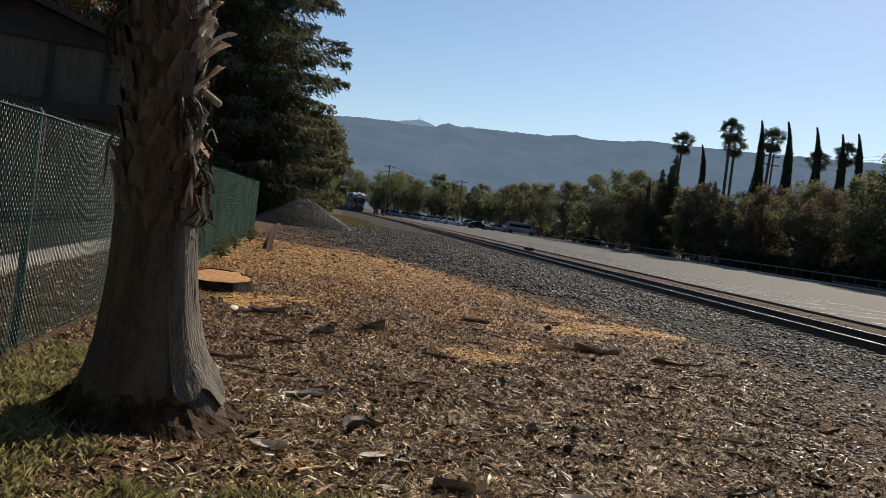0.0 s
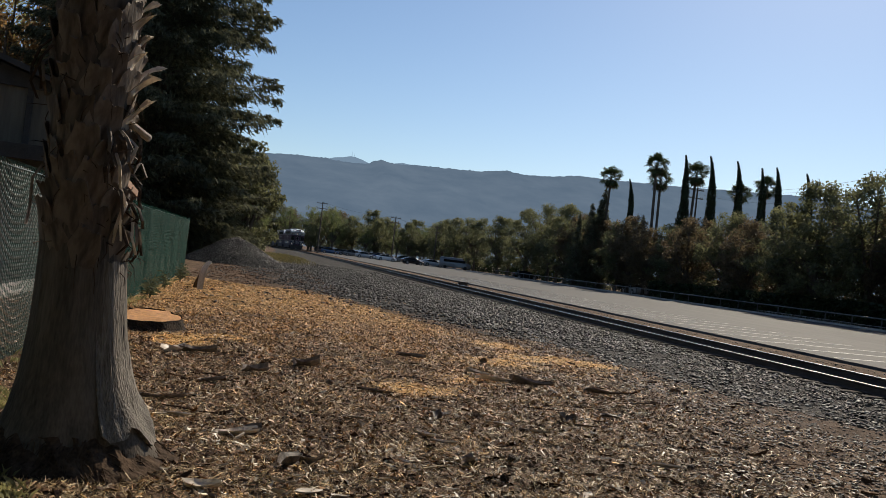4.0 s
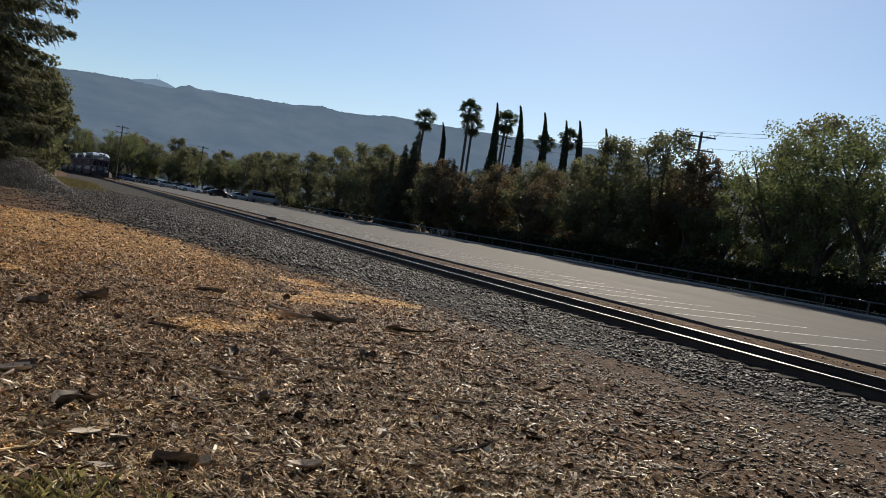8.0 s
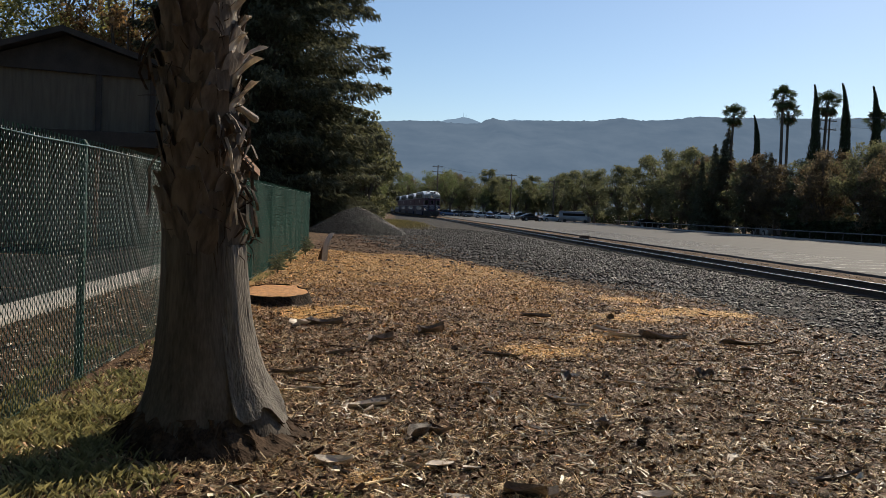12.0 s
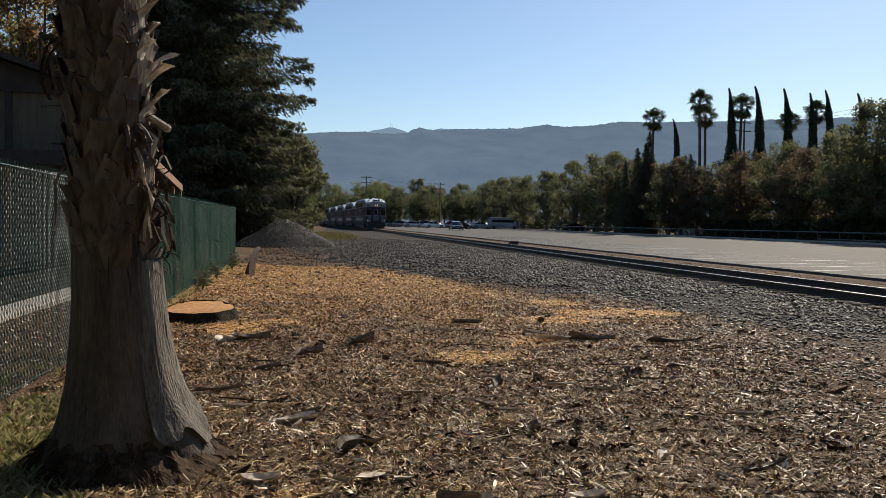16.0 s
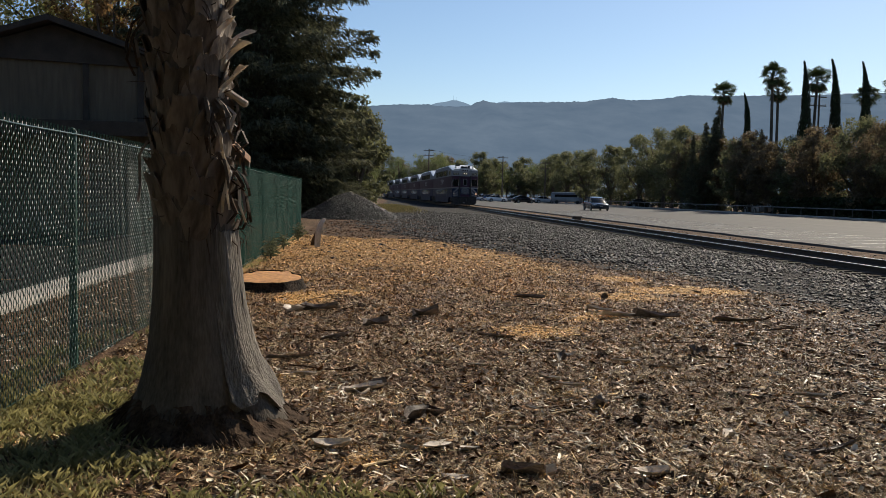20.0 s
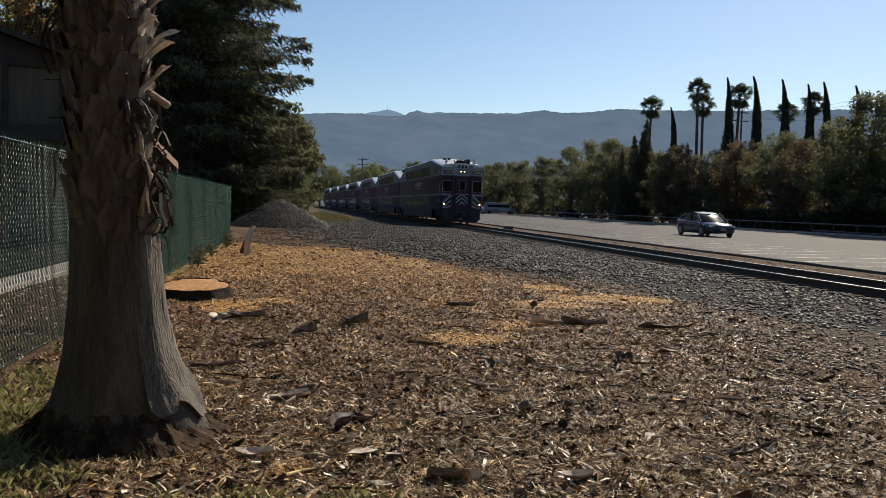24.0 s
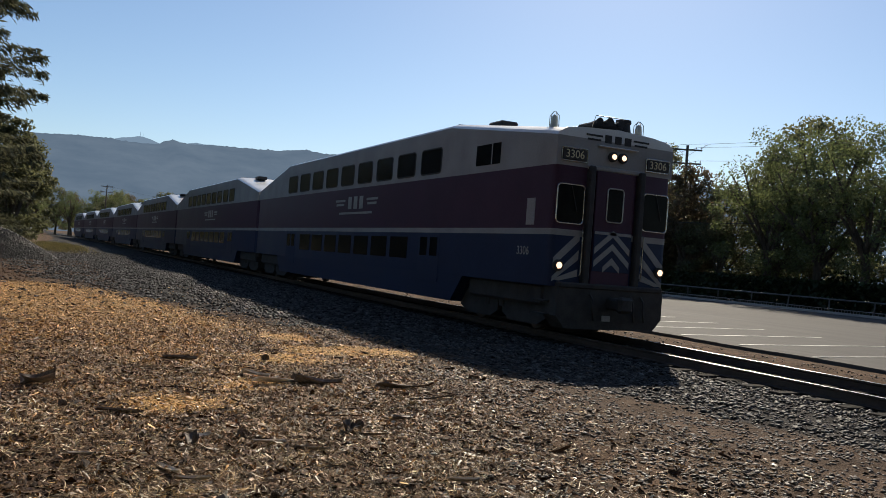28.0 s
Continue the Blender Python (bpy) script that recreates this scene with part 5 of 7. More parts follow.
def fan_palm(seed, h):
    R = random.Random(seed)
    tree = thing("fan_palm", "tall fan palm with a thin trunk and round crown", "palm tree", group="palms past the parking lot")
    b = R.uniform(-0.4, 0.4)
    part("trunk", Shape().tube([(0, 0, -0.3), (b * 0.3, 0, h * 0.4), (b, 0, h - 1.1)], [0.32, 0.20, 0.17], 8), M_BARK, tree, "thin bare trunk", True)
    top = Vector((b, 0, h - 1.1))
    for k in range(36):
        fan_frond(tree, top, 2.4 * k + R.uniform(-0.3, 0.3), radians(84 - 4.4 * k + R.uniform(-12, 12)), R.uniform(0.8, 1.3), R.uniform(0.75, 1.05))
    for k in range(9):
        fan_frond(tree, top - Vector((0, 0, 0.2)), 2.4 * k + 1, radians(-52 - 3 * k), 0.7, 0.8, M_DEADFROND)
    return tree


def skyline():
    c1, c2, c3 = cypress(1, 18.5), cypress(2, 18.5), cypress(3, 18.5)
    put(c1, 47.7, 105, s=0.82)
    put(c2, 55.3, 105, s=1.05)
    put(c3, 59.3, 105, s=1.07)
    for src, x, s in ((c1, 63.4, 1.06), (c2, 67.0, 1.04), (c1, 69.5, 1.06), (c3, 74.4, 1.05)):
        again(src, x, 105, 14 * math.sin(x), s)
    p1, p2 = fan_palm(1, 18.0), fan_palm(2, 18.0)
    put(p1, 51.0, 105, s=1.04)
    put(p2, 47.2, 112.4, s=0.945)
    for src, x, s in ((p2, 52.2, 0.94), (p2, 56.8, 1.02), (p1, 64.1, 0.92), (p1, 68.3, 1.0)):
        again(src, x, 106, 57 * x, s)


skyline()


def build_hedge():
    r = np.random.default_rng(5)
    n = 72000
    p = np.stack([r.uniform(52.0, 54.2, n), r.uniform(16, 210, n), 2.7 * r.random(n) ** 0.8], 1)
    p[:, 2] *= 0.85 + 0.2 * np.sin(p[:, 1] * 0.9)
    q = n // 3
    p[q:2 * q, 0] = r.uniform(44.8, 46.6, q)
    p[q:2 * q, 1] = r.uniform(14, 92, q)
    p[q:2 * q, 2] = 1.9 * r.random(q) ** 0.8
    p[:q, 0] = r.uniform(62, 66, q)
    p[:q, 1] = r.uniform(-10, 75, q)
    p[:q, 2] = 4.6 * r.random(q) ** 0.8
    me = scatter("hedge", LEAF_V, LEAF_F, p, r.uniform(0, 6.28, n), r.uniform(-1.2, 1.2, n), r.uniform(-1.2, 1.2, n), r.uniform(0.25, 0.5, n), M_HEDGE)
    tagged(new("hedge", me), "dark clipped hedge under the street trees", "hedge", kind="stuff")


build_hedge()


# ---- fence rail and poles past the lot ----
def build_barrier():
    bar = thing("pipe_barrier", "long low steel pipe rail along the parking lot", "barrier")
    for k in range(42):
        y = 24 + 3.0 * k
        part("post", Shape().tube([(42.6, y, -0.2), (42.6, y, 0.86)], 0.045, 8), M_BARRIER, bar)
        part("rail", Shape().tube([(42.6, y + 0.03, 0.86), (42.6, y + 2.97, 0.86)], 0.05, 8), M_BARRIER, bar, "grey steel pipe rail")
        if k < 14:
            s = Shape()
            for q in range(14):
                s.tube([(42.6, y + 0.12 + 0.2 * q, 0.04), (42.6, y + 0.12 + 0.2 * q, 0.30)], 0.012, 4)
            s.tube([(42.6, y + 0.05, 0.30), (42.6, y + 2.95, 0.30)], 0.02, 6)
            part("low_grille", s, M_STEEL, bar, "low bar grille")


build_barrier()


def utility_pole(x, y, h, turn=0.0, arms=2):
    p = thing("utility_pole", "weathered wooden utility pole with crossarms", "utility pole", pose(x, y, -0.1, 0, 0, turn), group="utility poles")
    part("shaft", Shape().tube([(0, 0, -0.4), (0, 0, h)], [0.17, 0.11], 10), M_POLE, p, "round wooden shaft", True)
    for k in range(arms):
        z = h - 0.35 - 1.15 * k
        arm = part("crossarm", Shape().box((0, 0.14, z), (2.5, 0.11, 0.13), 0.01), M_POLE, p)
        for dx in (-1.15, -0.75, 0.75, 1.15):
            part("insulator", Shape().tube([(dx, 0.14, z + 0.06), (dx, 0.14, z + 0.14), (dx, 0.14, z + 0.17), (dx, 0.14, z + 0.24)], [0.02, 0.02, 0.055, 0.03], 8), M_CERAMIC, arm)
        part("brace", Shape().tube([(-0.7, 0.16, z - 0.05), (0, 0.12, z - 0.6), (0.7, 0.16, z - 0.05)], 0.018, 5), M_STEEL, p)
    return p


def cable(a, b, sag, r=0.014):
    a, b = Vector(a), Vector(b)
    pts = [tuple(a.lerp(b, t) - Vector((0, 0, sag * 4 * t * (1 - t)))) for t in np.linspace(0, 1, 15)]
    solid("overhead_cable", Shape().tube(pts, r, 4), M_CABLE, "thin black overhead cable between poles", "cable", group="overhead cables")


def build_poles():
    for x, y, h in ((13.2, 192, 11.7), (29.8, 190, 10.4), (39.6, 190, 9.4), (46.6, 190, 10.3), (58.7, 108, 15.8)):
        utility_pole(x, y, h, 12)
    near = utility_pole(48.85, 56.2, 12.65, -30, 2)
    part("transformer", Shape().tube([(0.3, -0.25, 8.6), (0.3, -0.25, 8.7), (0.3, -0.25, 9.5), (0.3, -0.25, 9.6)], [0.2, 0.25, 0.25, 0.1], 12), M_STEEL, near, "grey pole transformer", True)
    arm = Shape()
    arm.tube([(1.1, 0.1, 12.35), (1.5, 0.1, 12.75), (1.9, 0.1, 12.85)], 0.02, 5)
    arm.tube([(-1.1, 0.1, 12.35), (-1.6, 0.1, 12.65)], 0.02, 5)
    part("bracket", arm, M_STEEL, near)
    for dz, dx in ((12.5, -1.0), (12.5, 1.0), (11.35, 0.9)):
        cable((49 + dx, 56, dz), (58.7 + dx, 108, dz + 3.4), 1.2)
        cable((49 + dx, 56, dz), (52 + dx, 6, dz + 1.0), 1.2)
    cable((44.5, 66, 6.6), (47.0, 34, 6.0), 0.6, 0.03)
    for z in (8.6, 8.1):
        cable((49, 56, z), (47.5, 34, z + 0.2), 0.4, 0.02)
    for a, b, h1, h2 in ((13.2, 29.8, 11.5, 10.2), (29.8, 39.6, 10.2, 9.2), (39.6, 46.6, 9.2, 10.1)):
        cable((a, 191, h1), (b, 190, h2), 0.7, 0.02)


build_poles()


def build_small_track_things():
    box = thing("track_box", "small rusty box standing beside the far rail", "trackside box", pose(12.75, 52.5, -0.12))
    part("housing", Shape().box((0, 0, 0.16), (0.55, 0.4, 0.28), 0.03), M_RAIL, box)
    part("lid", Shape().box((0, 0, 0.32), (0.6, 0.45, 0.05), 0.015), M_RAIL, box)


build_small_track_things()


# ---- road vehicles ----
def car_paint(name, c):
    m = material(name, c, tuple(min(1, q * 1.2) for q in c), rough=0.22, scale=1.5, fine=30, bump=0)
    m.node_tree.nodes["Principled BSDF"].inputs["Coat Weight"].default_value = 0.6
    return m


PAINTS = {"dark slate-blue": car_paint("slate_paint", (0.03, 0.04, 0.05)), "silver": car_paint("silver_paint", (0.36, 0.37, 0.38)), "white": car_paint("white_paint", (0.7, 0.7, 0.7)),
          "black": car_paint("black_paint", (0.012, 0.012, 0.014)), "blue": car_paint("blue_paint", (0.03, 0.07, 0.16)), "grey": car_paint("grey_paint", (0.12, 0.12, 0.125))}
TAIL = material("tail_lens", (0.25, 0.01, 0.01), (0.35, 0.02, 0.02), rough=0.15, bump=0)
CLEAR = material("lamp_lens", (0.55, 0.56, 0.58), (0.7, 0.7, 0.72), rough=0.1, bump=0)


def loft(rows):
    """A closed skin through rings of equal length."""
    n = len(rows[0])
    s = Shape()
    s.add([p for r in rows for p in r], [(j * n + i, j * n + (i + 1) % n, (j + 1) * n + (i + 1) % n, (j + 1) * n + i) for j in range(len(rows) - 1) for i in range(n)] + [tuple(range(n - 1, -1, -1)), tuple(range((len(rows) - 1) * n, len(rows) * n))])
    return s


def sedan(colour, name="parked_car", tall=0.0, extra="parked in the lot"):
    """A four-door car with its nose towards -y."""
    car = thing(name, colour + (" hatchback " if tall else " sedan ") + extra, "car", group="cars in the parking lot")
    paint = PAINTS[colour]
    # y, half width, floor, belt height
    st = [(-2.32, 0.62, 0.38, 0.58), (-2.22, 0.78, 0.25, 0.68), (-1.9, 0.87, 0.2, 0.76), (-1.3, 0.90, 0.19, 0.84), (-0.75, 0.905, 0.19, 0.92), (0.3, 0.91, 0.19, 0.95), (1.2, 0.905, 0.19, 0.98), (1.8, 0.88, 0.22, 1.0 + 0.05 * tall), (2.2, 0.82, 0.30, 0.96 + 0.1 * tall), (2.32, 0.70, 0.42, 0.86 + 0.1 * tall)]
    rings = []
    for y, w, z0, z1 in st:
        zm = z0 + (z1 - z0) * 0.55
        rings.append([(-w * 0.9, y, z0), (-w, y, z0 + 0.12), (-w, y, zm), (-w * 0.97, y, z1 - 0.08), (-w * 0.86, y, z1), (0, y, z1 + 0.025), (w * 0.86, y, z1), (w * 0.97, y, z1 - 0.08), (w, y, zm), (w, y, z0 + 0.12), (w * 0.9, y, z0)])
    part("body", loft(rings), paint, car, "", True)
    top = 1.45 + 0.15 * tall
    back = 1.65 + 0.45 * tall
    cab = [(-1.25, 0.82, 0.86, 0.88), (-0.8, 0.77, 0.88, 1.16), (-0.35, 0.72, 0.90, top - 0.07), (0.25, 0.71, 0.92, top), (0.9, 0.70, 0.94, top - 0.04), (1.45 + 0.25 * tall, 0.73, 0.96, 1.24 + 0.1 * tall), (1.95, 0.77, 0.97, 1.02 + 0.2 * tall)]
    part("glasshouse", loft([[(-w - 0.08 * (z1 - 1), y, z0), (-w + 0.03, y, z1 - 0.06), (-w + 0.12, y, z1), (w - 0.12, y, z1), (w - 0.03, y, z1 - 0.06), (w + 0.08 * (z1 - 1), y, z0)] for y, w, z0, z1 in cab]), M_GLASS, car, "dark tinted windows", True)
    roof = [(-0.42, 0.60, top - 0.10), (-0.1, 0.64, top - 0.028), (0.25, 0.65, top + 0.014), (0.9, 0.63, top - 0.022), (1.2 + 0.3 * tall, 0.61, top - 0.12)]
    part("roof", loft([[(-w, y, z - 0.03), (-w, y, z), (0, y, z + 0.025), (w, y, z), (w, y, z - 0.03)] for y, w, z in roof]), paint, car, "", True)
    for sx in (-1, 1):
        for a, b in (((-1.2, 0.86, 0.90), (-0.4, 0.70, top - 0.05)), ((0.38, 0.78, 0.96), (0.32, 0.68, top - 0.01)), ((1.9, 0.81, 1.0), (1.0, 0.67, top - 0.05))):
            part("pillar", Shape().tube([(sx * a[1], a[0], a[2]), (sx * (b[1] + 0.01), b[0], b[2])], 0.03, 6), paint, car)
        part("headlight", Shape().box((sx * 0.66, -2.19, 0.64), (0.30, 0.16, 0.12), 0.03), CLEAR, car, "clear headlight")
        part("tail_light", Shape().box((sx * 0.68, 2.25, 0.82), (0.28, 0.1, 0.14), 0.02), TAIL, car, "red tail light")
        part("mirror", Shape().box((sx * 0.98, -0.62, 0.98), (0.16, 0.1, 0.12), 0.03), paint, car)
    part("grille", Shape().box((0, -2.3, 0.5), (0.9, 0.06, 0.16), 0.02), M_UNDER, car)
    part("number_plate", Shape().box((0, -2.345, 0.47), (0.32, 0.02, 0.12), 0.005), M_WHITE, car, "blank white plate")
    wheels = []
    for sx in (-1, 1):
        for wy in (-1.42, 1.35):
            w = part("wheel", Shape().tube([(-0.10, 0, 0), (-0.10, 0, 0), (0.10, 0, 0)], [0.30, 0.325, 0.325], 20), M_TYRE, car, "black tyre")
            w.matrix_basis = pose(sx * 0.85, wy, 0.325)
            part("wheel_arch", Shape().tube([(sx * 0.86, wy, 0.36), (sx * 0.925, wy, 0.36)], 0.39, 20), M_UNDER, car, "dark wheel arch")
            rim = Shape()
            rim.tube([(sx * 0.07, 0, 0), (sx * 0.108, 0, 0)], 0.20, 16)
            for q in range(5):
                a = 2 * math.pi * q / 5
                rim.box((sx * 0.112, 0.11 * math.cos(a), 0.11 * math.sin(a)), (0.02, 0.05, 0.18), 0.006, pose(0, 0, 0, math.degrees(a) - 90, 0, 0))
            part("rim", rim, M_STEEL, w, "grey alloy rim")
            wheels.append(w)
    return car, wheels


def park_cars():
    kinds = {}
    for c, t in (("silver", 0), ("white", 0), ("black", 0), ("blue", 1), ("grey", 1)):
        kinds[c], _ = sedan(c, tall=t)
    spots = [("black", 30.5, 167.2, 100), ("silver", 35.6, 171.8, 95), ("white", 27.7, 184.2, 92), ("grey", 31.6, 186.4, 268), ("silver", 24.3, 194.4, 90), ("blue", 28.8, 197.7, 92), ("black", 34.5, 198.9, 270), ("white", 39.5, 194.4, 90),
             ("grey", 23.2, 210.2, 90), ("silver", 27.7, 212.4, 268), ("blue", 32.5, 213.6, 92), ("white", 37.3, 214.7, 90), ("black", 21.3, 224.0, 90), ("silver", 25.6, 224.0, 92), ("grey", 30.3, 224.0, 270), ("white", 34.6, 224.0, 88),
             ("blue", 18.0, 216.0, 90), ("black", 22.4, 219.0, 92), ("silver", 26.8, 220.0, 270), ("grey", 16.6, 230.0, 20), ("white", 51.5, 133.0, 5), ("silver", 47.6, 101.0, 178), ("white", 50.0, 68.5, 172), ("black", 51.0, 92.0, 3), ("grey", 51.2, 108.0, 184), ("blue", 51.5, 121.0, 2), ("black", 45.5, 140.0, 90)]
    used = set()
    for c, x, y, turn in spots:
        m = pose(x, y, 0.034 if x < 42 else -0.09, 0, 0, turn)
        if c in used:
            copy_thing(kinds[c], m)
        else:
            kinds[c].matrix_basis = m
            used.add(c)
    # a grey van by the far trees
    van = thing("van", "grey van with a pale roof parked near the far trees", "van", pose(39.5, 168, 0.034, 0, 0, 78))
    part("body", loft([[(-w, y, 0.35), (-w, y, z - 0.3), (-w + 0.15, y, z), (w - 0.15, y, z), (w, y, z - 0.3), (w, y, 0.35)] for y, w, z in ((-3.2, 0.85, 1.0), (-3.0, 0.98, 1.25), (-2.2, 1.0, 1.4), (-1.5, 1.0, 2.2), (3.0, 1.0, 2.25), (3.2, 0.92, 2.1))]), PAINTS["grey"], van, "grey body", True)
    part("roof", Shape().box((0, 0.75, 2.29), (1.75, 4.4, 0.08), 0.03), PAINTS["white"], van, "pale roof")
    for sx in (-1, 1):
        part("window", Shape().box((sx * 1.0, 0.2, 1.62), (0.03, 4.4, 0.5), 0.01), M_GLASS, van, "dark side window")
        for wy in (-2.1, 2.0):
            part("wheel", Shape().tube([(sx * 0.8, wy, 0.36), (sx * 1.02, wy, 0.36)], 0.36, 16), M_TYRE, van, "black tyre")


park_cars()

MOVER, MOVER_WHEELS = sedan("dark slate-blue", "sedan_car", extra="driving across the parking lot")


# ---- train ----
CAR_L, CAR_W = 25.7, 3.06


def plan_outline(w, l, r=0.14, seg=4):
    """A rectangle with rounded corners, front at y = 0."""
    pts = []
    for cx, cy, a0 in ((w / 2 - r, l - r, 0), (-w / 2 + r, l - r, 90), (-w / 2 + r, r, 180), (w / 2 - r, r, 270)):
        for k in range(seg + 1):
            a = radians(a0 + 90 * k / seg)
            pts.append((cx + r * math.cos(a), cy + r * math.sin(a)))
    return pts


def round_rect(cu, cv, w, h, r, seg=4):
    """A rectangle's outline with rounded corners."""
    pts = []
    for su, sv, a0 in ((1, 1, 0), (-1, 1, 90), (-1, -1, 180), (1, -1, 270)):
        for k in range(seg + 1):
            a = radians(a0 + 90 * k / seg)
            pts.append((cu + su * (w / 2 - r) + r * math.cos(a), cv + sv * (h / 2 - r) + r * math.sin(a)))
    return pts


def words(text, size, mat, parent, m, name="digits", depth=0.004, label=""):
    cu = bpy.data.curves.new(name, "FONT")
    cu.body, cu.size, cu.extrude, cu.align_x, cu.align_y = text, size, depth, "CENTER", "CENTER"
    tmp = bpy.data.objects.new(name, cu)
    scene.collection.objects.link(tmp)
    me = bpy.data.meshes.new_from_object(tmp.evaluated_get(bpy.context.evaluated_depsgraph_get()))
    bpy.data.objects.remove(tmp)
    me.materials.clear()
    me.materials.append(mat)
    ob = part(name, me, mat, parent, label)
    ob.matrix_basis = m
    return ob


def rail_car(cab):
    if cab:
        car = thing("cab_car", "purple, white and blue double-deck cab car leading the train", "train car", group="train")
    else:
        car = thing("coach", "purple, white and blue double-deck coach", "train car", group="train")
    L, W = CAR_L, CAR_W
    hw = W / 2
    low = Shape().prism(plan_outline(W, L), 1.02, 2.09, "z")
    body = part("lower_body", low, M_BLUE, car, "dark blue lower side", True)
    part("belly", Shape().prism([(3.9, 1.03), (L - 3.9, 1.03), (L - 4.5, 0.36), (4.5, 0.36)], -hw + 0.012, hw - 0.012, "x"), M_BLUE, car, "dark blue low belly between the trucks")
    part("stripe", Shape().prism(plan_outline(W + 0.012, L + 0.012), 2.09, 2.22, "z"), M_WHITE, car, "white waist stripe", True).matrix_basis = pose(0, -0.006, 0)
    part("middle_body", Shape().prism(plan_outline(W, L), 2.22, 3.56, "z"), M_PURPLE, car, "dark purple middle side", True)
    front_sh, front_top = (4.18, 4.46) if cab else (3.95, 4.15)
    part("upper_body", Shape().prism([(0.0, 3.56), (L, 3.56), (L, 3.95), (L - 5.0, 4.84), (5.1, 4.84), (0.0, front_sh)], -hw, hw, "x"), M_WHITE, car, "white upper side")
    st = [(0.0, front_sh, front_top), (1.2, front_sh + (4.84 - front_sh) * 0.235, front_top + 0.13), (5.1, 4.84, 5.04), (L - 5.0, 4.84, 5.04), (L, 3.95, 4.15)]
    rows = [[(-hw, y, a), (-hw + 0.03, y, a + (b - a) * 0.25), (-hw + 0.22, y, a + (b - a) * 0.62), (-hw + 0.62, y, b - 0.05), (0, y, b), (hw - 0.62, y, b - 0.05), (hw - 0.22, y, a + (b - a) * 0.62), (hw - 0.03, y, a + (b - a) * 0.25), (hw, y, a)] for y, a, b in st]
    part("roof", loft(rows), M_ROOFMETAL, car, "white metal roof sloping down at its ends", True)
    for y in (5.12, L - 5.02):
        part("roof_seam", Shape().tube([(-hw + 0.2, y, 4.965), (-0.85, y, 4.995), (0, y, 5.045), (0.85, y, 4.995), (hw - 0.2, y, 4.965)], 0.012, 5), M_CHROME, car)
    # upper deck windows
    for sx in (-1, 1):
        for k in range(9):
            y = 5.45 + 1.715 * k + 0.76
            line = round_rect(y, 4.035, 1.28, 0.68, 0.10)
            w = part("window", Shape().prism(line, sx * (hw - 0.01), sx * (hw + 0.012), "x"), M_GLASS, car, "dark upper-deck window")
            part("gasket", Shape().tube([(sx * (hw + 0.008), p, q) for p, q in line + line[:1]], 0.020, 5), M_UNDER, w)
        for k in range(7):
            y = 7.4 + 1.6 * k + 0.7
            part("window", Shape().box((sx * (hw + 0.002), y, 1.66), (0.02, 1.3, 0.62), 0.006), M_GLASS, car, "dark lower-deck window")
        for y in (6.0, L - 6.0):
            d = part("door", Shape().box((sx * (hw - 0.004), y, 1.42), (0.02, 1.35, 1.28), 0.004), M_BLUE, car, "blue sliding side door")
            part("door_window", Shape().box((sx * (hw + 0.010), y - 0.32, 1.72), (0.012, 0.45, 0.5), 0.003), M_GLASS, d)
            part("door_window", Shape().box((sx * (hw + 0.010), y + 0.32, 1.72), (0.012, 0.45, 0.5), 0.003), M_GLASS, d)
        # plain bars in place of the operator's mark
        mark = part("emblem", Shape().box((sx * (hw + 0.004), 12.1, 2.72), (0.008, 3.2, 0.07)), M_STEEL, car, "pale bars of the operator's emblem")
        for dy, dz, ln, t in ((-1.55, 0.10, 1.0, 0.075), (-1.55, -0.04, 0.8, 0.075), (1.55, 0.10, 1.0, 0.075), (1.55, -0.04, 0.8, 0.075), (-0.55, 0.01, 0.34, 0.42), (0.0, 0.01, 0.34, 0.42), (0.55, 0.01, 0.34, 0.42)):
            part("emblem_bar", Shape().box((sx * (hw + 0.004), 12.1 + dy, 3.06 + dz), (0.008, ln, t)), M_STEEL, mark)
        if cab:
            part("window", Shape().box((sx * (hw + 0.002), 2.98, 3.98), (0.02, 1.2, 0.50), 0.006), M_GLASS, car, "dark cab side window")
            part("window_bar", Shape().box((sx * (hw + 0.012), 2.78, 3.98), (0.02, 0.04, 0.48), 0.004), M_WHITE, car)
            part("side_panel", Shape().box((sx * (hw + 0.004), 0.86, 2.58), (0.012, 0.34, 0.58), 0.003), M_WHITE, car, "pale panel behind the cab corner")
            words("3306", 0.26, M_STEEL, car, pose(sx * (hw + 0.002), 1.08, 1.72, 90, 0, -90 * -sx), label="small grey car number")
    # underframe, trucks and wheels
    part("underframe", Shape().box((0, L / 2, 0.92), (2.5, L - 0.6, 0.2), 0.03), M_UNDER, car, "dark underframe")
    wheels = []
    for y in (2.75, L - 2.75):
        tr = part("truck", Shape().box((0, y, 0.62), (2.3, 3.1, 0.26), 0.05), M_UNDER, car, "dark wheel truck")
        for sx in (-1, 1):
            side = Shape()
            side.prism([(y - 1.6, 0.36), (y - 1.0, 0.36), (y - 0.6, 0.62), (y + 0.6, 0.62), (y + 1.0, 0.36), (y + 1.6, 0.36), (y + 1.6, 0.66), (y + 0.8, 0.86), (y - 0.8, 0.86), (y - 1.6, 0.66)], sx * 1.12 - 0.07, sx * 1.12 + 0.07, "x")
            for dy in (-0.35, 0.35):
                side.tube([(sx * 1.12, y + dy, 0.42), (sx * 1.12, y + dy, 0.70)], 0.13, 10)
            part("side_frame", side, M_UNDER, tr)
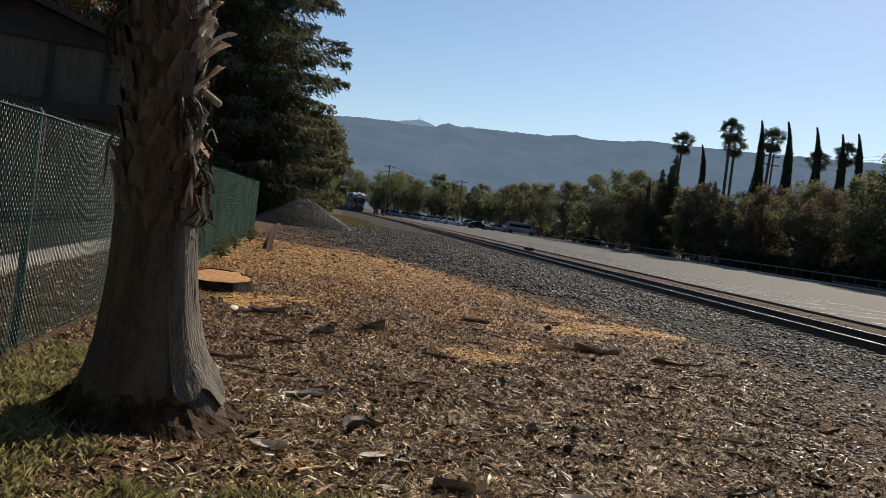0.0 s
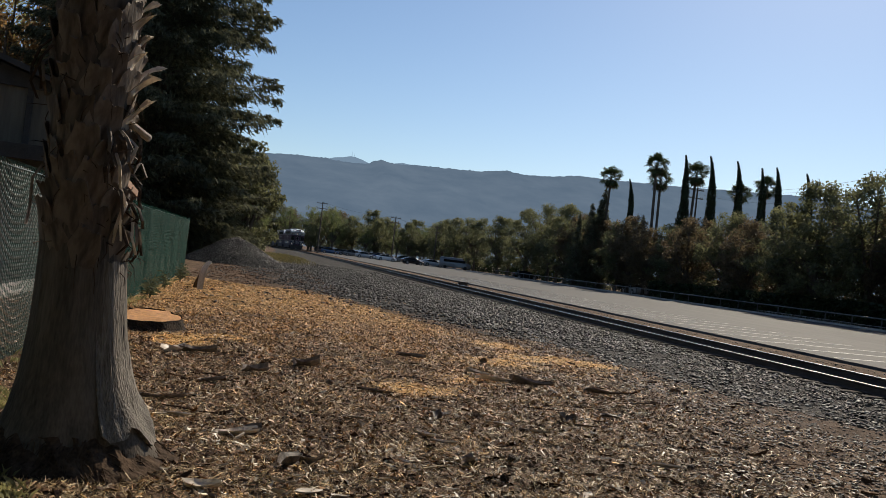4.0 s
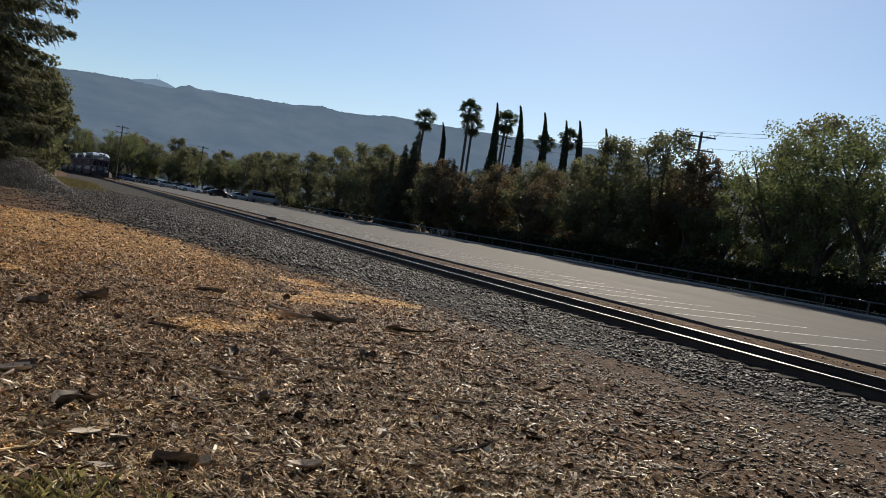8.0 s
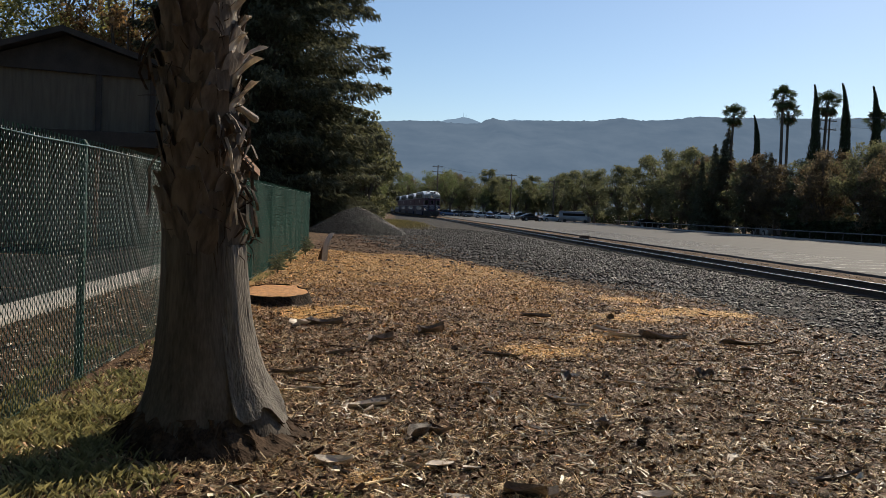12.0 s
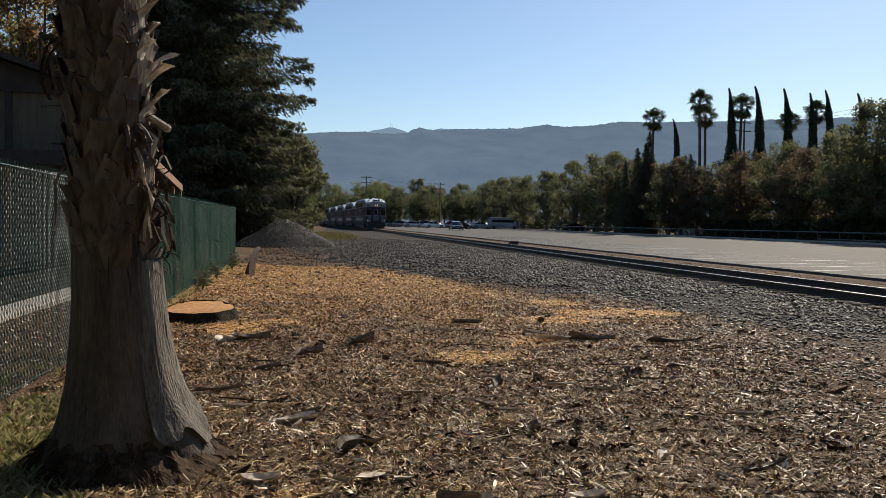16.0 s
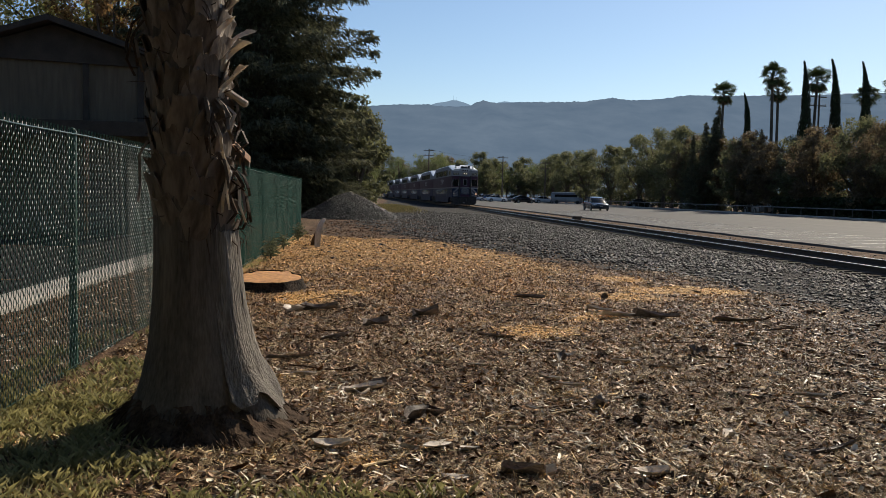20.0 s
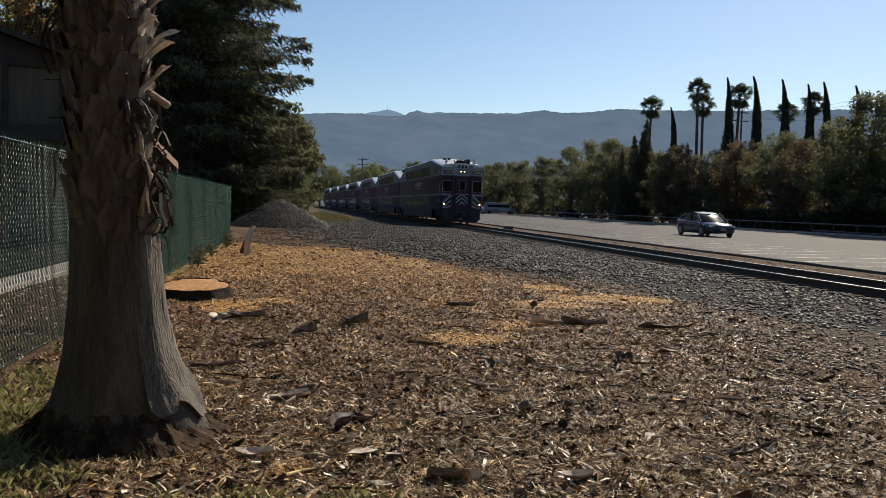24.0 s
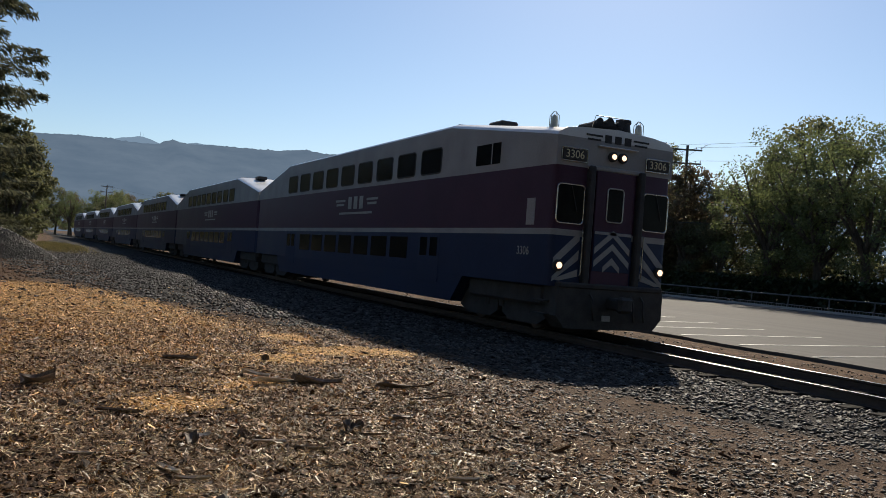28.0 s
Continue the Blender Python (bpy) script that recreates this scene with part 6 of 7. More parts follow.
        for dy in (-1.3, 1.3):
            ws = Shape()
            ws.tube([(-1.0, 0, 0), (1.0, 0, 0)], 0.09, 8)
            for sx in (-1, 1):
                ws.tube([(sx * 0.68, 0, 0), (sx * 0.71, 0, 0), (sx * 0.715, 0, 0), (sx * 0.83, 0, 0)], [0.445, 0.445, 0.42, 0.42], 24)
            w = part("wheelset", ws, M_RAIL, car, "steel wheelset")
            w.matrix_basis = pose(0, y + dy, 0.42)
            wheels.append(w)
    # ends
    for y, d in ((0.0, -1), (L, 1)):
        if cab and y == 0.0:
            continue
        part("diaphragm", Shape().box((0, y + 0.14 * d, 2.25), (1.3, 0.28, 2.4), 0.06), M_UNDER, car, "black rubber gangway")
    for y in (2.15, L - 2.15):
        part("equipment_box", Shape().box((0, y, 0.80), (2.7, 3.4, 0.46), 0.06), M_UNDER, car, "dark gear round the truck")
    for y in (1.45, 3.55, L - 3.55, L - 1.45):
        part("brake_gear", Shape().prism([(y - 0.95, 0.95), (y + 0.95, 0.95), (y + 0.95, 0.30), (y + 0.6, 0.14), (y - 0.6, 0.14), (y - 0.95, 0.30)], -1.18, 1.18, "x"), M_UNDER, car, "dark brake gear between the wheels")
    part("coupler", Shape().box((0, L + 0.2, 0.9), (0.3, 0.5, 0.3), 0.05), M_UNDER, car)
    for y in (8.0, L - 8.0):
        part("roof_vent", Shape().box((0, y, 5.08), (0.9, 1.2, 0.16), 0.04), M_ROOFMETAL, car)
    part("hatch", Shape().box((-0.45, 4.3, 4.97), (0.5, 0.7, 0.16), 0.04), M_UNDER, car, "dark roof hatch")
    if cab:
        dress_cab(car, hw)
    return car, wheels


def dress_cab(car, hw):
    # face panels: windows with bright frames
    for cx, w in ((-1.12, 0.68), (1.12, 0.68)):
        line = round_rect(cx, 2.76, w, 0.82, 0.09)
        win = part("windshield", Shape().prism(line, -0.02, 0.01, "y"), M_GLASS, car, "dark front window")
        part("window_frame", Shape().tube([(p, -0.022, q) for p, q in line + line[:1]], 0.017, 6), M_CHROME, win, "bright metal frame")
        wiper = Shape().tube([(cx, -0.04, 3.13), (cx + 0.16, -0.045, 2.6)], 0.010, 5)
        part("wiper", wiper, M_UNDER, win)
    door = part("end_door", Shape().box((0, -0.02, 2.30), (1.02, 0.06, 2.45), 0.015), M_PURPLE, car, "dark purple end door")
    line = round_rect(0, 2.82, 0.42, 0.72, 0.07)
    part("door_window", Shape().prism(line, -0.062, -0.045, "y"), M_GLASS, door, "dark door window")
    part("window_frame", Shape().tube([(u, -0.064, v) for u, v in line + line[:1]], 0.014, 6), M_STEEL, door, "grey metal frame")
    for sx in (-1, 1):
        part("collision_post", Shape().box((sx * 0.66, -0.05, 2.3), (0.16, 0.16, 2.62), 0.03), M_UNDER, car, "dark vertical post beside the door")
        rail = Shape().tube([(sx * 0.80, -0.02, 1.25), (sx * 0.80, -0.09, 1.30), (sx * 0.80, -0.09, 2.2), (sx * 0.80, -0.02, 2.25)], 0.014, 6)
        part("grab_rail", rail, M_CHROME, car)
    part("header", Shape().box((0, -0.02, 3.58), (1.5, 0.06, 0.10), 0.02), M_WHITE, car)
    # striped panels
    panel = part("door_panel", Shape().box((0, -0.058, 1.82), (0.98, 0.02, 0.86), 0.004), M_BLUE, car, "dark blue chevron panel")
    for z in (2.16, 1.88, 1.60):
        s = Shape()
        for sx in (-1, 1):
            s.prism([(0, z - 0.02), (sx * 0.46, z - 0.40), (sx * 0.46, z - 0.26), (0, z + 0.12)] if z > 1.7 else [(0, z - 0.05), (sx * 0.22, z - 0.22), (sx * 0.22, z - 0.10), (0, z + 0.10)], -0.074, -0.066, "y")
        part("chevron", s, M_WHITE, panel, "white chevron stripe")
    s = Shape().box((0, -0.070, 2.21), (0.96, 0.008, 0.06))
    part("chevron", s, M_WHITE, panel)
    for sx in (-1, 1):
        for k in range(3):
            u0 = 0.80 + 0.02
            za, zb = 2.20 - 0.40 * k, 1.62 - 0.40 * k
            pts = [(sx * u0, za), (sx * u0, za - 0.2), (sx * 1.44, zb - 0.2), (sx * 1.44, zb)]
            pts = [(x, max(1.12, z)) for x, z in pts]
            if abs(pts[2][1] - pts[3][1]) < 0.02:
                pts = [(sx * u0, za), (sx * u0, za - 0.15), (sx * 1.28, 1.14), (sx * 1.44, 1.16)]
            part("slant_stripe", Shape().prism(pts, -0.016, -0.003, "y"), M_WHITE, car, "white slanted warning stripe")
    part("stripe_head", Shape().box((-1.12, -0.010, 2.19), (0.66, 0.014, 0.06)), M_WHITE, car)
    part("stripe_head", Shape().box((1.12, -0.010, 2.19), (0.66, 0.014, 0.06)), M_WHITE, car)
    # number boards
    for cx in (-1.10, 1.10):
        b = part("number_board", Shape().box((cx, -0.012, 3.80), (0.60, 0.05, 0.24), 0.02), M_UNDER, car, "black number board")
        words("3306", 0.24, M_DIGIT, b, pose(cx, -0.038, 3.80, 90, 0, 0), label="pale yellow digits")
        g = Shape()
        for dz in (-0.135, 0.135):
            g.box((cx, -0.02, 3.80 + dz), (0.66, 0.04, 0.022), 0.006)
        for dx in (-0.32, 0.32):
            g.box((cx + dx, -0.02, 3.80), (0.022, 0.04, 0.28), 0.006)
        part("board_frame", g, M_CHROME, b)
    # lamps
    for x, z, r in ((-0.13, 3.86, 0.058), (0.13, 3.86, 0.058), (-1.33, 1.46, 0.068), (1.33, 1.46, 0.068)):
        h = part("lamp_ring", Shape().tube([(x, 0.02, z), (x, -0.07, z), (x, -0.085, z)], [r + 0.05, r + 0.05, r + 0.02], 18), M_UNDER, car, "dark lamp housing", True)
        part("headlight", Shape().tube([(x, -0.075, z), (x, -0.092, z), (x, -0.102, z)], [r, r, r * 0.5], 18), M_LAMP, h, "lit warm headlight")
    # emblem bars over the lamps
    mark = part("emblem", Shape().box((0, -0.006, 4.23), (0.17, 0.012, 0.17)), M_UNDER, car, "dark bars of the operator's emblem")
    for dx, dz, ln, t in ((-0.62, 0.05, 0.42, 0.04), (-0.62, -0.04, 0.34, 0.04), (0.62, 0.05, 0.42, 0.04), (0.62, -0.04, 0.34, 0.04), (-0.26, 0.01, 0.17, 0.17), (0.26, 0.01, 0.17, 0.17)):
        part("emblem_bar", Shape().box((dx, -0.006, 4.22 + dz), (ln, 0.012, t)), M_UNDER, mark)
    part("visor", Shape().box((0, -0.03, 4.06), (1.05, 0.08, 0.025), 0.008), M_ROOFMETAL, car)
    # pilot, steps, coupler, hoses
    pil = Shape().prism([(-1.38, 1.02), (-1.38, 0.42), (-1.15, 0.16), (1.15, 0.16), (1.38, 0.42), (1.38, 1.02)], -0.16, 0.35, "y")
    part("pilot", pil, M_UNDER, car, "black snow-plough pilot")
    part("anticlimber", Shape().box((0, -0.08, 1.06), (2.7, 0.22, 0.12), 0.03), M_UNDER, car)
    cp = Shape().box((0, -0.35, 0.72), (0.26, 0.6, 0.26), 0.05)
    cp.box((0, -0.62, 0.72), (0.36, 0.18, 0.34), 0.06)
    part("coupler", cp, M_UNDER, car, "black knuckle coupler")
    part("placard", Shape().box((-0.12, -0.18, 0.40), (0.22, 0.02, 0.12), 0.004), M_WHITE, car, "small white placard")
    for x in (-0.55, 0.5, 0.78):
        part("air_hose", Shape().tube([(x, -0.1, 0.95), (x, -0.25, 0.8), (x + 0.02, -0.26, 0.5), (x + 0.1, -0.2, 0.36)], 0.025, 6), M_UNDER, car)
    for sx in (-1, 1):
        for z in (0.42, 0.70):
            part("step", Shape().box((sx * 1.40, 0.35, z), (0.2, 0.5, 0.04), 0.01), M_UNDER, car)
    # roof gear
    for x, y in ((-1.05, 0.95), (0.95, 0.55)):
        b = part("beacon", Shape().tube([(x, y, 4.35), (x, y, 4.50), (x, y, 4.51), (x, y, 4.66), (x, y, 4.74), (x, y, 4.77)], [0.10, 0.10, 0.085, 0.08, 0.05, 0.01], 14), M_BEACON, car, "clear strobe beacon", True)
        cage = Shape()
        for q in range(4):
            a = q * math.pi / 2 + 0.4
            cage.tube([(x + 0.13 * math.cos(a), y + 0.13 * math.sin(a), 4.36), (x + 0.12 * math.cos(a), y + 0.12 * math.sin(a), 4.74), (x + 0.02 * math.cos(a), y + 0.02 * math.sin(a), 4.84)], 0.010, 5)
        part("guard", cage, M_CHROME, b, "bright wire guard")
    for k, (x, y) in enumerate(((-0.34, 0.45), (-0.18, 0.30), (0.0, 0.5), (0.15, 0.34))):
        hn = part("horn", Shape().tube([(x, y + 0.5, 4.62), (x, y + 0.15, 4.62), (x, y - 0.1, 4.63), (x, y - 0.22, 4.63)], [0.03, 0.035, 0.05, 0.09], 12), M_UNDER, car, "black air horn", True)
    part("horn_base", Shape().box((-0.1, 0.55, 4.56), (0.8, 0.6, 0.10), 0.03), M_UNDER, car)
    part("horn_guard", Shape().tube([(-0.5, 0.3, 4.48), (-0.48, 0.2, 4.74), (0.26, 0.2, 4.75), (0.28, 0.3, 4.5)], 0.010, 5), M_CHROME, car)
    part("roof_drum", Shape().tube([(0.48, 0.5, 4.46), (0.48, 0.5, 4.70), (0.48, 0.5, 4.72), (0.48, 0.5, 4.79)], [0.19, 0.15, 0.18, 0.17], 16), M_UNDER, car, "dark round roof drum", True)
    part("antenna", Shape().tube([(-0.2, 2.4, 4.55), (-0.2, 2.4, 4.82)], 0.05, 8), M_WHITE, car)


CAB, CAB_WHEELS = rail_car(True)
COACH, _ = rail_car(False)
COACHES = [COACH] + [copy_thing(COACH, Matrix.Identity(4)) for _ in range(5)]


# ---- litter on the ground ----
CHIP_V = [(-0.5, -0.5, 0), (0.5, -0.45, 0.1), (0.46, 0.5, 0), (-0.5, 0.42, 0.05), (-0.3, 0, 0.5), (0.32, 0.05, 0.45)]
CHIP_F = [(0, 1, 5), (0, 5, 4), (2, 3, 4), (2, 4, 5), (1, 2, 5), (3, 0, 4)]


CURL_V = [(x, y, 0.55 * abs(2 * y) ** 2 * (1 - 0.6 * x) + 0.5 * max(0.0, x) ** 2 * 4 + 0.15 * y) for x in (-0.5, -0.2, 0.15, 0.5) for y in (-0.5 + 0.2 * (x > 0.3), -0.22, 0.0, 0.22, 0.5 - 0.2 * (x > 0.3))]
CURL_F = [(i * 5 + j, i * 5 + j + 1, i * 5 + j + 6, i * 5 + j + 5) for i in range(3) for j in range(4)]
STRAW_V = [(-0.5, -0.5, 0), (-0.5, 0.5, 0.2), (0.05, -0.5, 0.75), (0.05, 0.5, 1.0), (0.5, -0.35, 0.1), (0.5, 0.35, 0.35)]
STRAW_F = [(0, 2, 3, 1), (2, 4, 5, 3)]


def build_litter():
    r = np.random.default_rng(3)

    def lay(name, label, category, n, mat, size, flat, density, ymax=28.0, xr=(-2.4, 6.0), power=1.6, straw=False, tilt=0.32, form=None):
        pts = []
        while len(pts) < n:
            x, y = r.uniform(*xr), 3.2 + (ymax - 3.2) * r.random() ** power
            if r.random() < 0.10:
                y = r.uniform(-4.0, 3.2)
            if math.hypot(x + 1.27, y - 5.32) < 0.5 or math.hypot(x + 1.72, y - 12.55) < 0.5:
                continue
            if r.random() < density(x, y):
                pts.append((x, y, height(x, y) + 0.004))
        k = len(pts)
        ln = r.uniform(size[0], size[1], k)
        tv, tf = form or ((STRAW_V, STRAW_F) if straw else (CHIP_V, CHIP_F))
        me = scatter(name, tv, tf, np.array(pts), r.uniform(0, 6.28, k), r.normal(0, tilt, k), r.normal(0, 0.45, k), np.stack([ln, ln * r.uniform(*flat, k), ln * r.uniform(*flat, k) * 0.7], 1), mat)
        tagged(new(name, me), label, category, kind="stuff")

    def clump(x, y, s, seed, lo=-0.15, hi=0.25):
        return soft(lo, hi, noise.noise(Vector((x * s, y * s, seed))))

    def bare(x, y):
        return (1 - 0.97 * gravel_at(x, y)) * (1 - 0.92 * soft(2.1, 4.3, x - 0.2 * (y - 5))) * (1 - 0.9 * min(1.0, 1.3 * sawdust_at(x, y)))

    lay("wood_chips", "golden wood chips spread over the soil", "wood chips", 90000, M_CHIP, (0.013, 0.050), (0.12, 0.36), lambda x, y: (0.012 + 0.99 * mulch_at(x, y) ** 1.5) * (1 - 0.85 * min(1.0, sawdust_at(x, y))), power=0.95, tilt=0.5)
    lay("straw_litter", "fine dry straw and grass stalks over the soil", "straw", 150000, M_STRAW, (0.020, 0.085), (0.022, 0.055), lambda x, y: (1 - 0.8 * mulch_at(x, y)) * bare(x, y) * (0.16 + 0.84 * clump(x, y, 1.5, 50, -0.3, 0.2) * (0.35 + 0.65 * clump(x, y, 4.3, 58))) * (1 + 0.8 * (1 - soft(4.0, 5.2, y))), ymax=16, straw=True, power=1.4, tilt=0.45)
    lay("brown_mulch", "red-brown shreds of bark mulch over the soil", "mulch", 85000, M_REDCHIP, (0.016, 0.075), (0.10, 0.32), lambda x, y: (1 - 0.95 * gravel_at(x, y)) * (1 - 0.88 * soft(2.3, 4.8, x - 0.25 * (y - 5))) * (0.35 + 0.65 * soft(5.5, 9.0, y)) * (1 - 0.8 * soft(14.5, 17.5, y)) * (1 - 0.9 * min(1.0, 1.3 * sawdust_at(x, y))), ymax=19, power=1.15, straw=True, tilt=0.6)
    lay("large_chips", "large pale splinters of chipped wood", "wood chips", 8000, M_CHIP, (0.04, 0.12), (0.08, 0.24), lambda x, y: mulch_at(x, y) ** 1.2, power=0.95, tilt=0.4)
    lay("leaf_litter", "dark brown curled leaves among the straw", "leaf litter", 420, M_BARK_LITTER, (0.04, 0.14), (0.22, 0.42), lambda x, y: (0.25 + 0.75 * clump(x, y, 0.9, 90)) * (1 - 0.75 * mulch_at(x, y)) * (1 - 0.9 * gravel_at(x, y)), ymax=20, power=1.2, tilt=0.25, form=(CURL_V, CURL_F))
    lay("pale_leaves", "small pale curled leaves on the soil", "leaf litter", 260, M_FLAKE, (0.04, 0.11), (0.16, 0.32), lambda x, y: bare(x, y) * (1 - 0.6 * mulch_at(x, y)), ymax=17, power=1.3, tilt=0.3, form=(CURL_V, CURL_F))
    lay("sawdust", "orange sawdust spilled in patches", "sawdust", 26000, M_SAWCHIP, (0.010, 0.030), (0.2, 0.6), lambda x, y: 0.9 * sawdust_at(x, y) ** 1.5, ymax=26, power=1.0)
    lay("matted_grass", "matted brown dead grass over the soil", "dead grass", 85000, M_THATCH, (0.03, 0.12), (0.014, 0.032), lambda x, y: (1 - 0.85 * mulch_at(x, y)) * bare(x, y) * (0.12 + 0.88 * clump(x, y, 2.1, 66)), ymax=11, straw=True, power=1.3, tilt=0.3)
    lay("coarse_straw", "broad pale straw blades over the soil", "straw", 34000, M_STRAW, (0.03, 0.12), (0.045, 0.10), lambda x, y: (0.95 - 0.7 * mulch_at(x, y)) * bare(x, y) * (0.15 + 0.85 * clump(x, y, 1.6, 70, -0.2, 0.3)), ymax=13, straw=True, power=1.7, tilt=0.45)
    lay("long_stalks", "longer dry stalks lying on the soil", "stalk", 4600, M_STRAW, (0.09, 0.24), (0.012, 0.024), lambda x, y: (0.9 - 0.6 * mulch_at(x, y)) * bare(x, y), ymax=15, straw=True, tilt=0.14)
    lay("pale_straw", "thick pale straw and leaf strips in loose clumps", "straw", 3200, M_PALESTRAW, (0.03, 0.13), (0.06, 0.15), lambda x, y: bare(x, y) * (0.1 + 0.9 * clump(x, y, 1.3, 33, 0.0, 0.3)) * (1 - 0.8 * soft(5.2, 8.0, y)), ymax=11, xr=(-1.2, 4.6), straw=True, power=1.8, tilt=0.4)
    lay("matted_grass", "dead grass and leaf bits behind the fence", "dead grass", 16000, M_THATCH, (0.03, 0.11), (0.02, 0.06), lambda x, y: 0.3 + 0.7 * clump(x, y, 1.8, 21), ymax=18, xr=(-4.2, -2.5), straw=True, tilt=0.4)
    lay("soil_debris", "dark bark and broken twigs on the soil past the mulch", "bark", 9000, M_BARK_LITTER, (0.03, 0.12), (0.15, 0.5), lambda x, y: soft(20, 25, y) * (0.15 + 0.85 * clump(x, y, 0.9, 27)), ymax=46, power=0.6, xr=(-2.4, 2.6))
    lay("pale_flakes", "pale leaf flakes behind the fence", "leaf flakes", 1500, M_FLAKE, (0.02, 0.07), (0.25, 0.6), lambda x, y: 0.9, ymax=18, xr=(-4.2, -2.5))
    lay("pale_flakes", "small pale flakes of dry leaf on the soil", "leaf flakes", 1500, M_FLAKE, (0.018, 0.06), (0.25, 0.6), lambda x, y: 0.9 * (1 - gravel_at(x, y)), ymax=19)
    lay("bark_crumbs", "dark bark crumbs among the mulch", "bark", 26000, M_BARK_LITTER, (0.015, 0.085), (0.2, 0.55), lambda x, y: (0.9 - 0.6 * mulch_at(x, y)) * (1 - 0.8 * gravel_at(x, y)) * (0.2 + 0.8 * clump(x, y, 1.9, 77)) * (1 - 0.75 * soft(2.4, 4.6, x - 0.2 * (y - 5))) * (1 - min(1.0, sawdust_at(x, y))), ymax=22)


build_litter()


def build_grass():
    r = np.random.default_rng(8)
    v, f, n = [], [], 0
    tufts = []
    while len(tufts) < 950:
        x, y = r.uniform(-2.9, 0.6), r.uniform(3.1, 8.5)
        if r.random() < grass_at(x, y) * 1.1 and math.hypot(x + 1.27, y - 5.32) > 0.55:
            tufts.append((x, y))
    for k in range(90):
        tufts.append((-2.45 + r.normal(0, 0.1), r.uniform(8, 29)))
    for x, y in tufts:
        z = height(x, y)
        for b in range(11):
            a, h = r.uniform(0, 6.28), r.uniform(0.02, 0.085)
            bx, by = x + r.normal(0, 0.035), y + r.normal(0, 0.035)
            dx, dy = math.cos(a), math.sin(a)
            w = 0.0015
            v += [(bx - dy * w, by + dx * w, z), (bx + dy * w, by - dx * w, z), (bx + dx * h * 0.3, by + dy * h * 0.3, z + h * 0.7), (bx + dx * h * 0.8, by + dy * h * 0.8, z + h)]
            f += [(n, n + 1, n + 2), (n, n + 2, n + 3)]
            n += 4
    me = fast_mesh("grass", v, f, M_GRASS)
    gv, gf = [], []
    while len(gv) < 4 * 5200:
        x, y = 1.8 + r.normal(0, 1.0), 79 + r.normal(0, 9)
        if x > 4.6 or y < 58 or y > 112:
            continue
        a, h, n = r.uniform(0, 6.28), r.uniform(0.05, 0.26), len(gv)
        dx, dy = 0.012 * math.cos(a), 0.012 * math.sin(a)
        gv += [(x - dy, y + dx, -0.02), (x + dy, y - dx, -0.02), (x + dx * 5 + dy * 0.6, y + dy * 5, h * 0.7), (x + dx * 12, y + dy * 12, h)]
        gf += [(n, n + 1, n + 2), (n, n + 2, n + 3)]
    tagged(new("dry_grass", fast_mesh("dry_grass", gv, gf, M_DRYGRASS)), "yellow-green dry grass beside the rock heap", "grass", kind="stuff")
    tagged(new("grass", me), "sparse green and yellowing grass by the fence", "grass", kind="stuff")
    weeds = []
    for k in range(5):
        x, y = -2.3 + r.normal(0, 0.08), (17.4, 18.6, 20.5, 24, 26)[k]
        s = Shape()
        for q in range(14):
            a, h = r.uniform(0, 6.28), r.uniform(0.2, 0.5)
            tip = Vector((x + 0.25 * math.cos(a) * h, y + 0.25 * math.sin(a) * h, h))
            s.tube([(x, y, -0.02), tuple((Vector((x, y, 0)) + tip) / 2 + Vector((0, 0, 0.05))), tuple(tip)], [0.006, 0.004, 0.002], 4)
            for u in range(5):
                p = Vector((x, y, 0)).lerp(tip, 0.35 + 0.13 * u)
                e = Vector((r.normal(), r.normal(), r.normal() * 0.4)) * 0.05
                s.add([tuple(p), tuple(p + e + Vector((0, 0, 0.02))), tuple(p + e * 1.6), tuple(p + e - Vector((0, 0, 0.012)))], [(0, 1, 2, 3)])
        solid("weed", s, M_WEED, "thin green weed growing along the fence", "weed", group="weeds along the fence")


build_grass()


